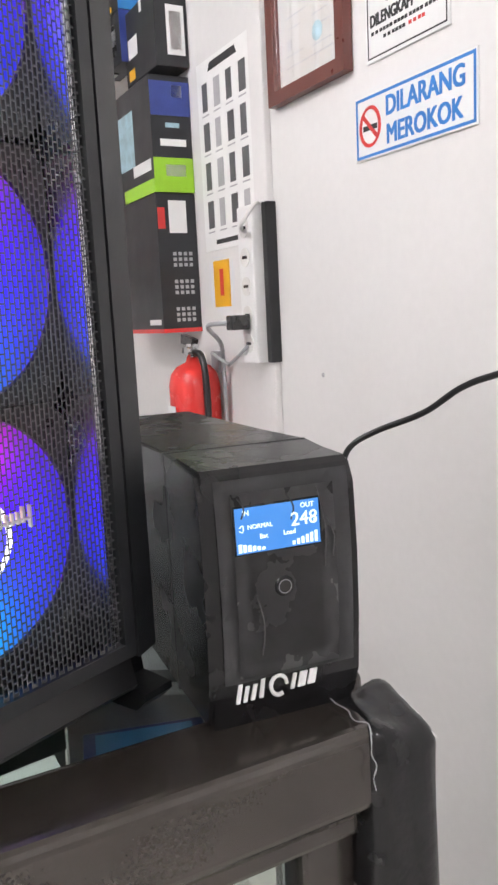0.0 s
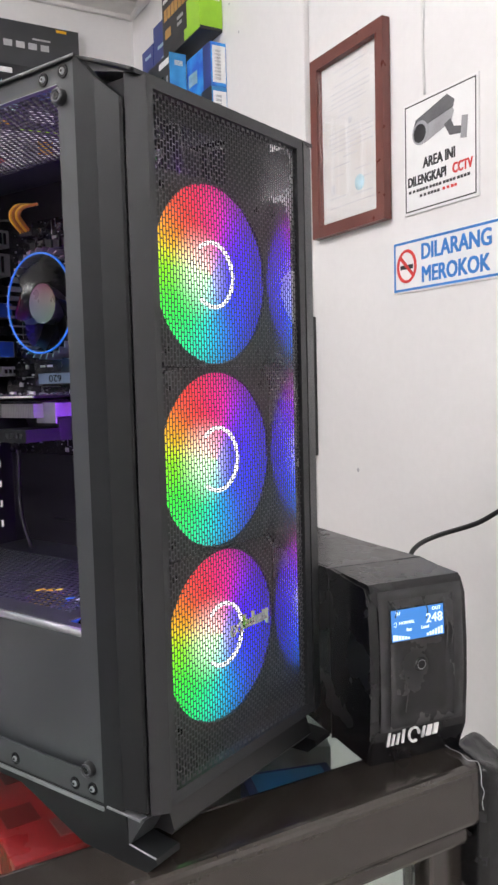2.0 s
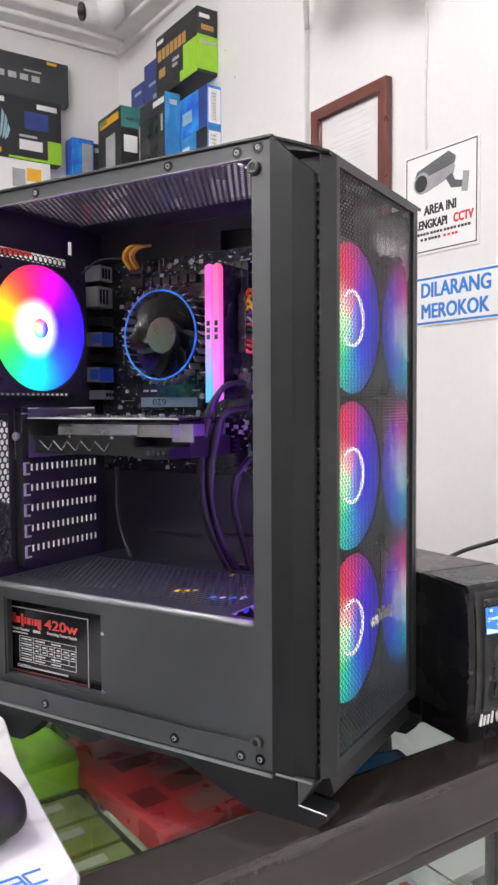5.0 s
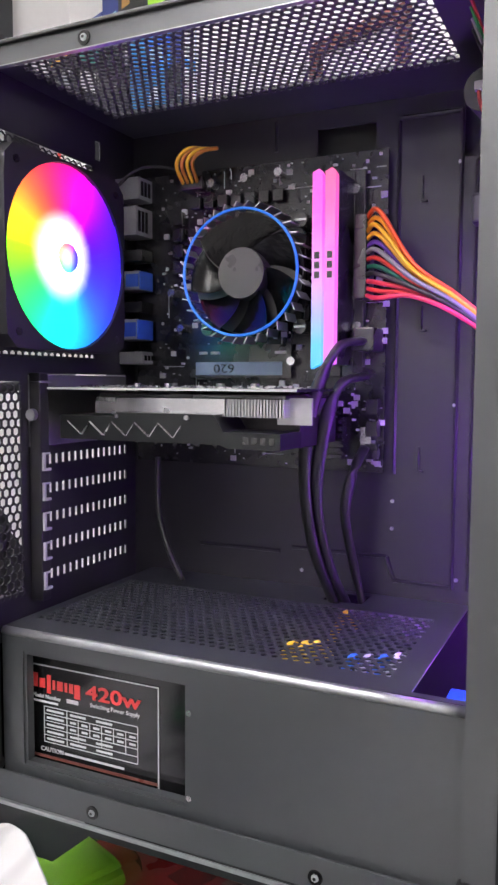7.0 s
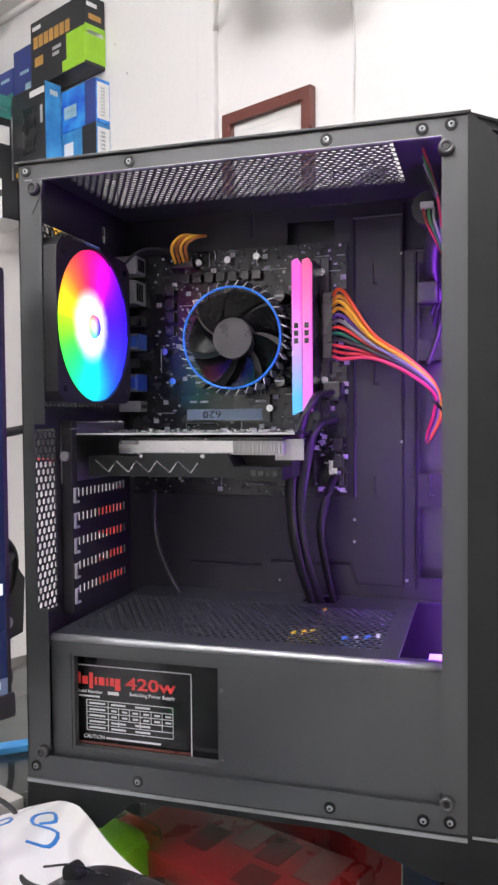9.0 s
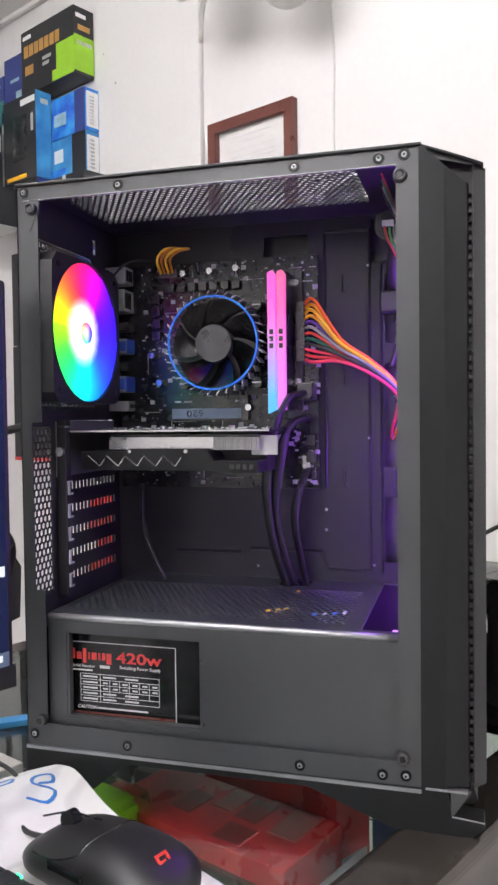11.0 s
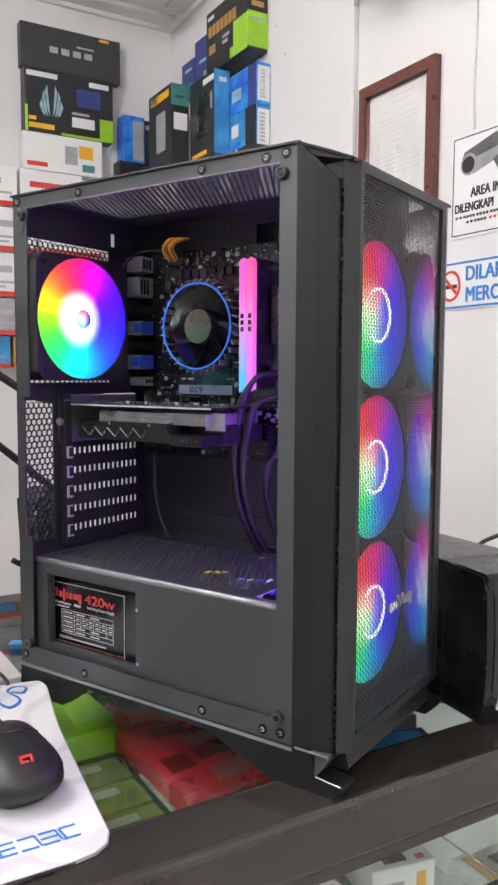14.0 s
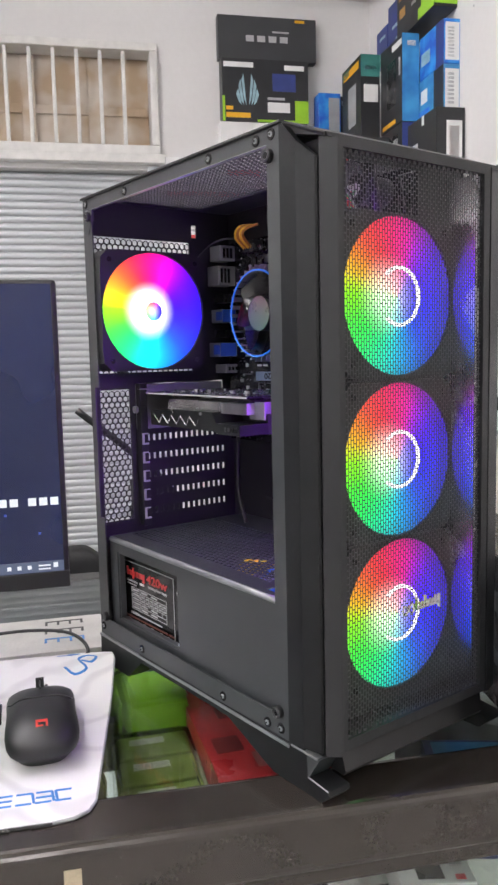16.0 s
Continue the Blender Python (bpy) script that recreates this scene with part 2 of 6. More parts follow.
RAM_B = gradient_glow("memory_light_b", (0.75, 0.15, 1), (1, 0.08, 0.30), -0.065, 0.06, 0.95)
# strong violet fill light, added to wash the inside of the case
VIOLETFILL = glow("back_led", (0.34, 0.05, 1.0), 52.0)
# weak emission puts the glint of the blue paint into the ring
BLUERING = lit(mat("blue_ring", (0.02, 0.12, 0.45), 0.25, vary=0.1), (0.02, 0.15, 0.6), 0.35)

# ---- mesh helpers ----
WORLD_OF = {}


def rootof(ob):
    while ob.parent:
        ob = ob.parent
    return ob


def thing(name, label, category, m=None, group="", kind=""):
    ob = new(name)
    ob.empty_display_size = 0.05
    ob.matrix_world = m if m is not None else Matrix()
    return tagged(ob, label, category, group, kind)


def part(name, bm, material, parent=None, label="", at=None, smooth=False):
    """Links a bmesh as one mesh object under a thing or a part."""
    if parent is not None and at is None:
        w = WORLD_OF.get(rootof(parent))
        if w is not None:
            bm.transform(w.inverted())
    me = bpy.data.meshes.new(name)
    bmesh.ops.recalc_face_normals(bm, faces=bm.faces)
    if smooth:
        for f in bm.faces:
            f.smooth = True
    bm.to_mesh(me)
    bm.free()
    me.materials.append(material)
    ob = new(name, me)
    if parent is not None:
        ob.parent = parent
    if at is not None:
        ob.matrix_basis = at
    if label:
        ob["label"] = label
    return ob


def raw(name, verts, faces, material, parent=None, at=None, label=""):
    me = bpy.data.meshes.new(name)
    if parent is not None and at is None:
        w = WORLD_OF.get(rootof(parent))
        if w is not None:
            wi = w.inverted()
            verts = [wi @ Vector(p) for p in verts]
    me.from_pydata([tuple(p) for p in verts], [], faces)
    me.materials.append(material)
    ob = new(name, me)
    if parent is not None:
        ob.parent = parent
    if at is not None:
        ob.matrix_basis = at
    if label:
        ob["label"] = label
    return ob


def setting(name, bm, material, label, category, m=None):
    ob = part(name, bm, material)
    if m is not None:
        ob.matrix_world = m
    return tagged(ob, label, category, kind="structure")


def add_box(bm, a, b, bevel=0.0, seg=2):
    t = bmesh.new()
    bmesh.ops.create_cube(t, size=1)
    c, d = [(p + q) / 2 for p, q in zip(a, b)], [abs(q - p) for p, q in zip(a, b)]
    bmesh.ops.transform(t, matrix=Matrix.LocRotScale(c, None, d), verts=t.verts)
    if bevel:
        bmesh.ops.bevel(t, geom=t.edges[:], offset=min(bevel, min(d) * 0.45), segments=seg, profile=0.6, affect="EDGES")
    me = bpy.data.meshes.new("t")
    t.to_mesh(me)
    t.free()
    bm.from_mesh(me)
    bpy.data.meshes.remove(me)
    return bm


def boxes(*spans, bevel=0.0):
    bm = bmesh.new()
    for a, b in spans:
        add_box(bm, a, b, bevel)
    return bm


def add_cyl(bm, p, q, r, r2=None, seg=20):
    p, q = Vector(p), Vector(q)
    d = q - p
    m = Matrix.Translation((p + q) / 2) @ d.to_track_quat("Z", "Y").to_matrix().to_4x4()
    bmesh.ops.create_cone(bm, cap_ends=True, segments=seg, radius1=r, radius2=r if r2 is None else r2, depth=d.length, matrix=m)
    return bm


def cyl(p, q, r, r2=None, seg=20):
    return add_cyl(bmesh.new(), p, q, r, r2, seg)


def prism(poly, axis, lo, hi):
    """A polygon in the two other axes (in x, y, z order), drawn out along the axis."""
    bm = bmesh.new()
    k = "xyz".index(axis)

    def put(p, w):
        c = list(p)
        c.insert(k, w)
        return c
    a = [bm.verts.new(put(p, lo)) for p in poly]
    b = [bm.verts.new(put(p, hi)) for p in poly]
    n = len(poly)
    bm.faces.new(a), bm.faces.new(b[::-1])
    for i in range(n):
        bm.faces.new((a[i], a[(i + 1) % n], b[(i + 1) % n], b[i]))
    return bm


def spline(points, steps=8):
    p = [Vector(q) for q in points]
    p = [2 * p[0] - p[1]] + p + [2 * p[-1] - p[-2]]
    out = []
    for i in range(1, len(p) - 2):
        a, b, c, d = p[i - 1:i + 3]
        for s in range(steps):
            t = s / steps
            out.append(0.5 * (2 * b + (c - a) * t + (2 * a - 5 * b + 4 * c - d) * t * t + (3 * b - a - 3 * c + d) * t ** 3))
    return out + [p[-2]]


def add_tube(bm, points, r, seg=8, steps=8, flat=1.0):
    path = spline(points, steps)
    rings, up = [], Vector((0.13, 0.31, 0.94))
    for i, p in enumerate(path):
        d = (path[min(i + 1, len(path) - 1)] - path[max(i - 1, 0)]).normalized()
        s = d.cross(up).normalized()
        w = s.cross(d).normalized()
        rings.append([bm.verts.new(p + r * (math.cos(2 * math.pi * k / seg) * s + flat * math.sin(2 * math.pi * k / seg) * w)) for k in range(seg)])
    for a, b in zip(rings, rings[1:]):
        for k in range(seg):
            bm.faces.new((a[k], a[(k + 1) % seg], b[(k + 1) % seg], b[k]))
    bm.faces.new(rings[0]), bm.faces.new(rings[-1][::-1])
    return bm


def tube(points, r, seg=8, steps=8, flat=1.0):
    return add_tube(bmesh.new(), points, r, seg, steps, flat)


def plate(a0, a1, b0, b1, holes, thick):
    """A sheet in the XY plane with rectangular openings, thickness along -Z."""
    bm = bmesh.new()
    xs = sorted({a0, a1, *[v for h in holes for v in (h[0], h[1]) if a0 < v < a1]})
    ys = sorted({b0, b1, *[v for h in holes for v in (h[2], h[3]) if b0 < v < b1]})
    cache = {}

    def vert(x, y):
        if (x, y) not in cache:
            cache[(x, y)] = bm.verts.new((x, y, 0))
        return cache[(x, y)]
    for x0, x1 in zip(xs, xs[1:]):
        for y0, y1 in zip(ys, ys[1:]):
            cx, cy = (x0 + x1) / 2, (y0 + y1) / 2
            if any(h[0] < cx < h[1] and h[2] < cy < h[3] for h in holes):
                continue
            bm.faces.new((vert(x0, y0), vert(x1, y0), vert(x1, y1), vert(x0, y1)))
    ext = bmesh.ops.extrude_face_region(bm, geom=bm.faces[:])
    bmesh.ops.translate(bm, vec=(0, 0, -thick), verts=[v for v in ext["geom"] if isinstance(v, bmesh.types.BMVert)])
    return bm


# the plane of a sheet: its X, Y and outward Z in the world
FACE_SIDE = Matrix(((1, 0, 0, 0), (0, 0, -1, 0), (0, 1, 0, 0), (0, 0, 0, 1)))    # X = x, Y = z, outward -y
FACE_FRONT = Matrix(((0, 0, 1, 0), (1, 0, 0, 0), (0, 1, 0, 0), (0, 0, 0, 1)))    # X = y, Y = z, outward +x


def turned(bm, m):
    bm.transform(m)
    return bm


def slot_sheet(a0, a1, b0, b1, pa, pb, ha, hb, deep, stagger=True):
    """A sheet in XY with upright slots in staggered columns; each slot has its own walls."""
    verts, faces = [], []
    na = max(1, round((a1 - a0) / pa))
    pa = (a1 - a0) / na
    for i in range(na):
        x0, x1 = a0 + i * pa, a0 + (i + 1) * pa
        y = b0 - (pb / 2 if i % 2 and stagger else 0)
        while y < b1 - 1e-6:
            y0, y1 = max(y, b0), min(y + pb, b1)
            k = len(verts)
            full = y >= b0 - 1e-6 and y + pb <= b1 + 1e-6
            verts += [(x0, y0, 0), (x1, y0, 0), (x1, y1, 0), (x0, y1, 0)]
            if full:
                cx, cy = (x0 + x1) / 2, (y0 + y1) / 2
                for z in (0, -deep):
                    verts += [(cx - ha, cy - hb, z), (cx + ha, cy - hb, z), (cx + ha, cy + hb, z), (cx - ha, cy + hb, z)]
                for s in range(4):
                    t = (s + 1) % 4
                    faces += [(k + s, k + t, k + 4 + t, k + 4 + s), (k + 4 + s, k + 4 + t, k + 8 + t, k + 8 + s)]
            else:
                faces.append((k, k + 1, k + 2, k + 3))
            y += pb
    return verts, faces


def hex_sheet(a0, a1, b0, b1, pitch, hole, deep, along="a"):
    """A sheet in XY of six-sided cells with six-sided holes."""
    verts, faces = [], []
    rad, row, i = pitch / math.sqrt(3), 0, 0
    step = pitch * math.sqrt(3) / 2
    ang = [math.pi / 6 + s * math.pi / 3 for s in range(6)]
    nb, na = int((b1 - b0) / step), int((a1 - a0) / pitch)
    for row in range(nb + 1):
        for i in range(na + (row + 1) % 2):
            cx, cy = a0 + (i + (0.5 if row % 2 else 0)) * pitch, b0 + row * step
            k = len(verts)
            for r, z in ((rad, 0), (hole, 0), (hole, -deep)):
                verts += [(cx + r * math.cos(a), cy + r * math.sin(a), z) for a in ang]
            for s in range(6):
                t = (s + 1) % 6
                faces += [(k + s, k + t, k + 6 + t, k + 6 + s), (k + 6 + s, k + 6 + t, k + 12 + t, k + 12 + s)]
    return verts, faces


def sheet(name, vf, m, material, parent, label=""):
    """A perforated sheet, its cells welded together."""
    seen, order, back = {}, [], []
    for p in vf[0]:
        k = tuple(round(c, 5) for c in p)
        if k not in seen:
            seen[k] = len(order)
            order.append(p)
        back.append(seen[k])
    return raw(name, [m @ Vector(p) for p in order], [tuple(back[i] for i in f) for f in vf[1]], material, parent, label=label)


def letters(name, text, size, material, parent, at, depth=0.0006, label="", align="LEFT", squeeze=1.0, bold=0.0):
    """Raised lettering in Blender's own font; at places its baseline start, X along the line, Z outward."""
    cu = bpy.data.curves.new(name, "FONT")
    cu.body, cu.size, cu.extrude, cu.align_x, cu.resolution_u = text, size, depth / 2, align, 3
    tmp = new("tmp_text", cu)
    me = bpy.data.meshes.new_from_object(tmp.evaluated_get(bpy.context.evaluated_depsgraph_get()))
    bpy.data.objects.remove(tmp)
    bpy.data.curves.remove(cu)
    me.transform(Matrix.Diagonal((squeeze, 1, 1, 1)))
    if bold:                     # heavier strokes: the same outline laid again beside itself
        heavy = bmesh.new()
        for k, (dx, dy) in enumerate(((-1, -0.6), (1, -0.6), (-1, 0.6), (1, 0.6))):
            lay = me.copy()
            lay.transform(Matrix.Translation((dx * bold, dy * bold, 0.00004 * k)))
            heavy.from_mesh(lay)
            bpy.data.meshes.remove(lay)
        heavy.to_mesh(me)
        heavy.free()
    me.materials.clear()
    me.materials.append(material)
    ob = new(name, me)
    ob.parent = parent
    w = WORLD_OF.get(rootof(parent))
    ob.matrix_basis = (w.inverted() @ at) if w is not None else at
    if label:
        ob["label"] = label
    return ob


# ---- the room ----
WV, WU, TOP = 0.815, -2.45, 2.47      # sign wall, shutter wall, top of the walls
FAR_U, FAR_V = 2.2, -2.6

setting("floor", boxes(((WU - 0.1, FAR_V - 0.1, -0.1), (FAR_U + 0.1, WV + 0.1, 0))), FLOOR, "pale grey polished floor tiles", "floor", ROOM)
setting("ceiling", boxes(((WU - 0.1, FAR_V - 0.1, TOP + 0.06), (FAR_U + 0.1, WV + 0.1, TOP + 0.16))), CEIL, "white ceiling of embossed plaster ornament", "ceiling", ROOM)
setting("wall_east", boxes(((WU - 0.1, WV, 0), (FAR_U + 0.1, WV + 0.1, TOP + 0.06))), WALL, "white painted plaster wall with faint stains", "wall", ROOM)
setting("wall_south", boxes(((FAR_U, FAR_V, 0), (FAR_U + 0.1, WV, TOP + 0.06))), WALL, "white painted plaster wall", "wall", ROOM)
setting("wall_west", boxes(((WU, FAR_V - 0.1, 0), (FAR_U + 0.1, FAR_V, TOP + 0.06))), WALL, "white painted plaster wall", "wall", ROOM)
# shutter wall, with a barred window over a roller shutter
WIN = (-1.15, 0.088, 1.935, 2.282)
back = plate(FAR_V, WV, 0, TOP + 0.06, [WIN, (-1.35, 0.05, -0.01, 1.89)], 0.1)
setting("wall_north", turned(back, Matrix.Translation((WU, 0, 0)) @ FACE_FRONT), WALL, "white painted wall with a shutter opening", "wall", ROOM)
setting("pilaster", boxes(((-1.445, WV - 0.016, 0), (-1.39, WV, TOP)), bevel=0.004), WALL, "narrow white plaster pilaster on the wall", "trim", ROOM)
corn = bmesh.new()
for a, b in (((WU, FAR_V, 0), (WU + 0.13, WV, 0)), ((WU + 0.13, WV - 0.13, 0), (FAR_U, WV, 0))):
    add_box(corn, (a[0], a[1], TOP + 0.02), (b[0], b[1], TOP + 0.06), 0.012, 3)
    add_box(corn, (a[0], a[1] + (0.05 if b[0] - a[0] > 0.2 else 0), TOP + 0.003), (b[0] - (0.05 if b[0] - a[0] < 0.2 else 0), b[1], TOP + 0.0205), 0.008, 3)
add_box(corn, (WU, FAR_V, TOP - 0.01), (WU + 0.018, WV, TOP + 0.02), 0.006)
add_box(corn, (WU + 0.018, WV - 0.018, TOP - 0.01), (FAR_U, WV, TOP + 0.02), 0.006)
setting("cornice", corn, CEIL, "white ornamental plaster cornice", "trim", ROOM)

# ceiling tubes out of view that light the shop; the third is added to fill the open case side
TUBE = glow("tube_light", (1.0, 0.966, 1.0), 118.0, (0.8, 0.8, 0.8))
for u, v in ((-0.9, -0.75), (1.35, -0.5), (-0.1, -1.9)):
    cl = thing("ceiling_light", "white ceiling fitting with a fluorescent tube", "ceiling lamp", ROOM @ pose(u, v, TOP + 0.06), "ceiling lamps")
    part("housing", boxes(((-0.62, -0.03, -0.03), (0.62, 0.03, 0)), bevel=0.006), WHITE, cl)
    part("tube", cyl((-0.6, 0, -0.07), (0.6, 0, -0.07), 0.016, seg=14), TUBE, cl)
    for x in (-0.605, 0.605):
        part("holder", boxes(((x - 0.008, -0.02, -0.09), (x + 0.008, 0.02, -0.03)), bevel=0.002), WHITE, cl)

# barred window
win = thing("window_1", "barred window boarded with plywood from behind", "window", ROOM @ pose(WU, 0, 0), kind="structure")
a0, a1, b0, b1 = WIN
part("window_frame", boxes(((-0.07, a0, b0), (0.02, a1, b0 + 0.03)), ((-0.07, a0, b1 - 0.025), (0.02, a1, b1)), ((-0.07, a1 - 0.025, b0 + 0.03), (0.02, a1, b1 - 0.025)),
                           ((-0.07, a0, b0 + 0.03), (0.02, a0 + 0.025, b1 - 0.025)), bevel=0.004), GRILLE, win, "chipped white steel frame")
part("window_sill", boxes(((-0.02, a0 - 0.01, b0 - 0.03), (0.04, a1 + 0.02, b0 - 0.002)), bevel=0.004), GRILLE, win)
for k in range(13):
    v = a1 - 0.108 - k * 0.073
    if v > a0 + 0.03:
        part("bar", boxes(((-0.012, v - 0.006, b0 + 0.03), (0.006, v + 0.006, b1 - 0.025)), bevel=0.003), GRILLE, win)
part("board", boxes(((-0.085, a0, b0), (-0.075, a1, b1))), WOODISH, win, "stained plywood board")
for k in range(5):
    v = a1 - 0.2 - k * 0.21
    part("batten", boxes(((-0.074, v - 0.022, b0 + 0.03), (-0.06, v + 0.022, b1 - 0.03)), bevel=0.003), WOODISH, win)
part("batten", boxes(((-0.072, a0 + 0.03, 2.075), (-0.062, a1 - 0.03, 2.105)), bevel=0.003), WOODISH, win)

# roller shutter: one sheet of rounded laths
sh = thing("roller_shutter", "closed grey steel roller shutter", "shutter", ROOM @ pose(WU, 0, 0), kind="structure")
lath = prism([(-0.05, 0), (-0.0475, 0.0015), (-0.0445, 0.007), (-0.044, 0.0115), (-0.0445, 0.016), (-0.0475, 0.0215), (-0.05, 0.0228)], "y", -1.345, 0.045)
first = part("lath", lath, SHUTTER, sh)
for k in range(1, 82):
    o = new("lath", first.data)
    o.parent, o.location = sh, (0, 0, k * 0.023)
part("guide_rail", boxes(((-0.06, 0.046, 0), (0.012, 0.085, 1.9)), bevel=0.004), SHUTTER, sh)

DARKMETAL = mat("dark_metal", (0.10, 0.10, 0.105), 0.35, metal=0.8, vary=0.2)

# ---- counter ----
CE = 0.281
ct = thing("glass_counter", "glass showcase counter with bronze-brown aluminium rails", "display counter", ROOM)


def rail(u0, u1, v0, v1, z0, z1, name="rail"):
    return part(name, add_box(bmesh.new(), (u0, v0, z0), (u1, v1, z1), 0.010, 6), BRONZE, ct)


rail(-0.372, -0.312, -1.5, CE - 0.032, 0.904, TABLE)
rail(-1.02, -0.97, -1.5, CE - 0.048, 0.912, TABLE - 0.001)
rail(-0.97, -0.372, CE - 0.046, CE - 0.004, 0.912, TABLE - 0.001)
part("rail_lip", boxes(((-0.366, -1.5, 0.891), (-0.318, CE - 0.05, 0.9045)), bevel=0.003), BRONZE, ct)
for u, v in ((-0.366, CE - 0.08), (-0.366, -1.5), (-1.01, CE - 0.055), (-1.01, -1.5)):
    part("post", boxes(((u, v, 0.1), (u + 0.036, v + 0.036, 0.9)), bevel=0.004), BRONZE, ct)
tp = bmesh.new()
add_box(tp, (-0.356, CE - 0.046, 0.58), (-0.3075, CE, TABLE + 0.002), 0.009, 3)
bmesh.ops.subdivide_edges(tp, edges=[e for e in tp.edges if e.calc_length() > 0.02], cuts=6, use_grid_fill=True)
for vv in tp.verts:
    q = vv.co * 38
    vv.co.z -= 0.017 * max(0.0, (vv.co.x + 0.352) / 0.045) * max(0.0, (vv.co.y - CE + 0.046) / 0.046) * (1 if vv.co.z > 0.9 else 0)
    vv.co += 0.0022 * noise.noise_vector(q) + 0.0012 * noise.noise_vector(q * 3)
part("tape_wrap", tp, TAPE, ct, "corner wrapped in creased black tape", smooth=True)
rt = random.Random(3)
torn = [(-0.352 + 0.0056 * k, CE - 0.047 + rt.uniform(-0.0022, 0.0022), TABLE + 0.0028) for k in range(8)] + [(-0.3065, CE - 0.0475 + rt.uniform(-0.002, 0.002), TABLE - 0.004 - 0.007 * k) for k in range(5)]
part("torn_edge", tube(torn, 0.0005, 5, 3, 0.5), GREYCARD, ct, "ragged pale edge of the tape")
torn = [(-0.34 + 0.006 * k, CE - 0.002 + rt.uniform(-0.001, 0.001), TABLE - 0.005 - 0.0022 * k + rt.uniform(-0.002, 0.001)) for k in range(6)]
part("torn_edge", tube(torn, 0.0007, 5, 3, 0.5), PAPER, ct)
gt = part("glass_top", boxes(((-0.978, -1.46, TABLE - 0.006), (-0.3635, CE - 0.040, TABLE - 0.0009)), bevel=0.001), GLASS, ct)
gf = part("glass_front", boxes(((-0.346, -1.46, 0.12), (-0.341, CE - 0.085, 0.91))), GLASS, ct)
ge = part("glass_end", boxes(((-0.97, CE - 0.03, 0.12), (-0.38, CE - 0.025, 0.91))), GLASS, ct)
gs = part("glass_shelf", boxes(((-0.96, -1.46, 0.795), (-0.352, CE - 0.09, 0.801))), GLASS, ct)
for g in (gt, gf, ge, gs):
    g.visible_shadow = False
part("lower_shelf", boxes(((-0.98, -1.47, 0.62), (-0.352, CE - 0.088, 0.635)), bevel=0.002), WHITE, ct, "white laminate shelf")
part("base", boxes(((-1.0, -1.5, 0), (-0.33, CE - 0.02, 0.1)), bevel=0.004), PLASTIC_DK, ct)
part("back_panel", boxes(((-1.005, -1.46, 0.1), (-0.995, CE - 0.06, 0.91))), DKCARD, ct)
for u in (-0.95, -0.52):
    part("shelf_bracket", boxes(((u, CE - 0.1, 0.785), (u + 0.03, CE - 0.05, 0.7945)), bevel=0.002), DULL, ct)
part("sticker", boxes(((-0.3118, -0.2185, 0.916), (-0.3112, -0.2065, 0.938))), AMBERPAPER, ct, "torn yellowed sticker remnant")


# ---- computer case ----
CX0, CX1, CY0, CY1, CZ0, CZ1 = -0.664, -0.341, 0.108, 0.313, 0.985, 1.448
pc = thing("computer_case", "black tower computer case with mesh front and open side", "computer case", Matrix.Translation((-0.48, 0.21, TABLE)))
WORLD_OF[pc] = Matrix.Translation((-0.48, 0.21, TABLE))


def P(name, bm, material, parent=None, label="", smooth=False):
    return part(name, bm, material, parent or pc, label, smooth=smooth)


# side flange round the open side
side = plate(CX0, CX1, CZ0, CZ1, [(-0.645, -0.357, 1.0035, 1.4352), (-0.654, -0.644, 1.115, 1.254)], 0.0015)
side_frame = P("side_flange", turned(side, Matrix.Translation((0, CY0, 0)) @ FACE_SIDE), STEEL, label="satin black steel flange")
# these two strips draw the flange's bright edge lines in pale metal
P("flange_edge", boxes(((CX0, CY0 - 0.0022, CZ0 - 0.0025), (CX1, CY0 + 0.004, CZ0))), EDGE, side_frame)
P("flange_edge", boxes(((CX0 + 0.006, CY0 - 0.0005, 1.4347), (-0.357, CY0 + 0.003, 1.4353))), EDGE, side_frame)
P("corner_gusset", prism([(-0.647, 1.4352), (-0.6435, 1.4352), (-0.6435, 1.432), (-0.6445, 1.424), (-0.652, 1.41), (-0.652, 1.4352)], "y", CY0 - 0.0006, CY0 + 0.002), STEEL, side_frame)
screw_bm = bmesh.new()
add_cyl(screw_bm, (0, 0.0012, 0), (0, -0.0008, 0), 0.0044, 0.0040, 20)
screw = P("screw", screw_bm, GLOSS_DK, side_frame, "black countersunk screw")
heads = [cyl((0, -0.0006, 0), (0, -0.0018, 0), 0.0022, 0.0017, 14), cyl((0, -0.0017, 0), (0, -0.0020, 0), 0.0010, 0.0010, 6)]
# glint of the screw head is put into its pale colour
slot = P("screw_head", heads[0], EDGE, screw, "steel head with its glint painted pale")
socket = P("screw_socket", heads[1], CHIP, screw)
screw.matrix_basis = WORLD_OF[pc].inverted() @ Matrix.Translation((-0.573, CY0, 1.4405)) @ Matrix.Translation(WORLD_OF[pc].translation)
SCREWS = [(-0.431, 1.4405), (-0.369, 1.4405), (-0.351, 1.4415), (-0.657, 1.4415), (-0.573, 0.9925), (-0.431, 0.9925), (-0.369, 0.9925), (-0.352, 0.9935), (-0.657, 0.9945)]
for x, z in SCREWS:
    o = new("screw", screw.data)
    o.parent = side_frame
    o.matrix_basis = WORLD_OF[pc].inverted() @ Matrix.Translation((x, CY0, z)) @ Matrix.Translation(WORLD_OF[pc].translation)
    for src in (slot, socket):
        c = new(src.name.split(".")[0], src.data)
        c.parent = o
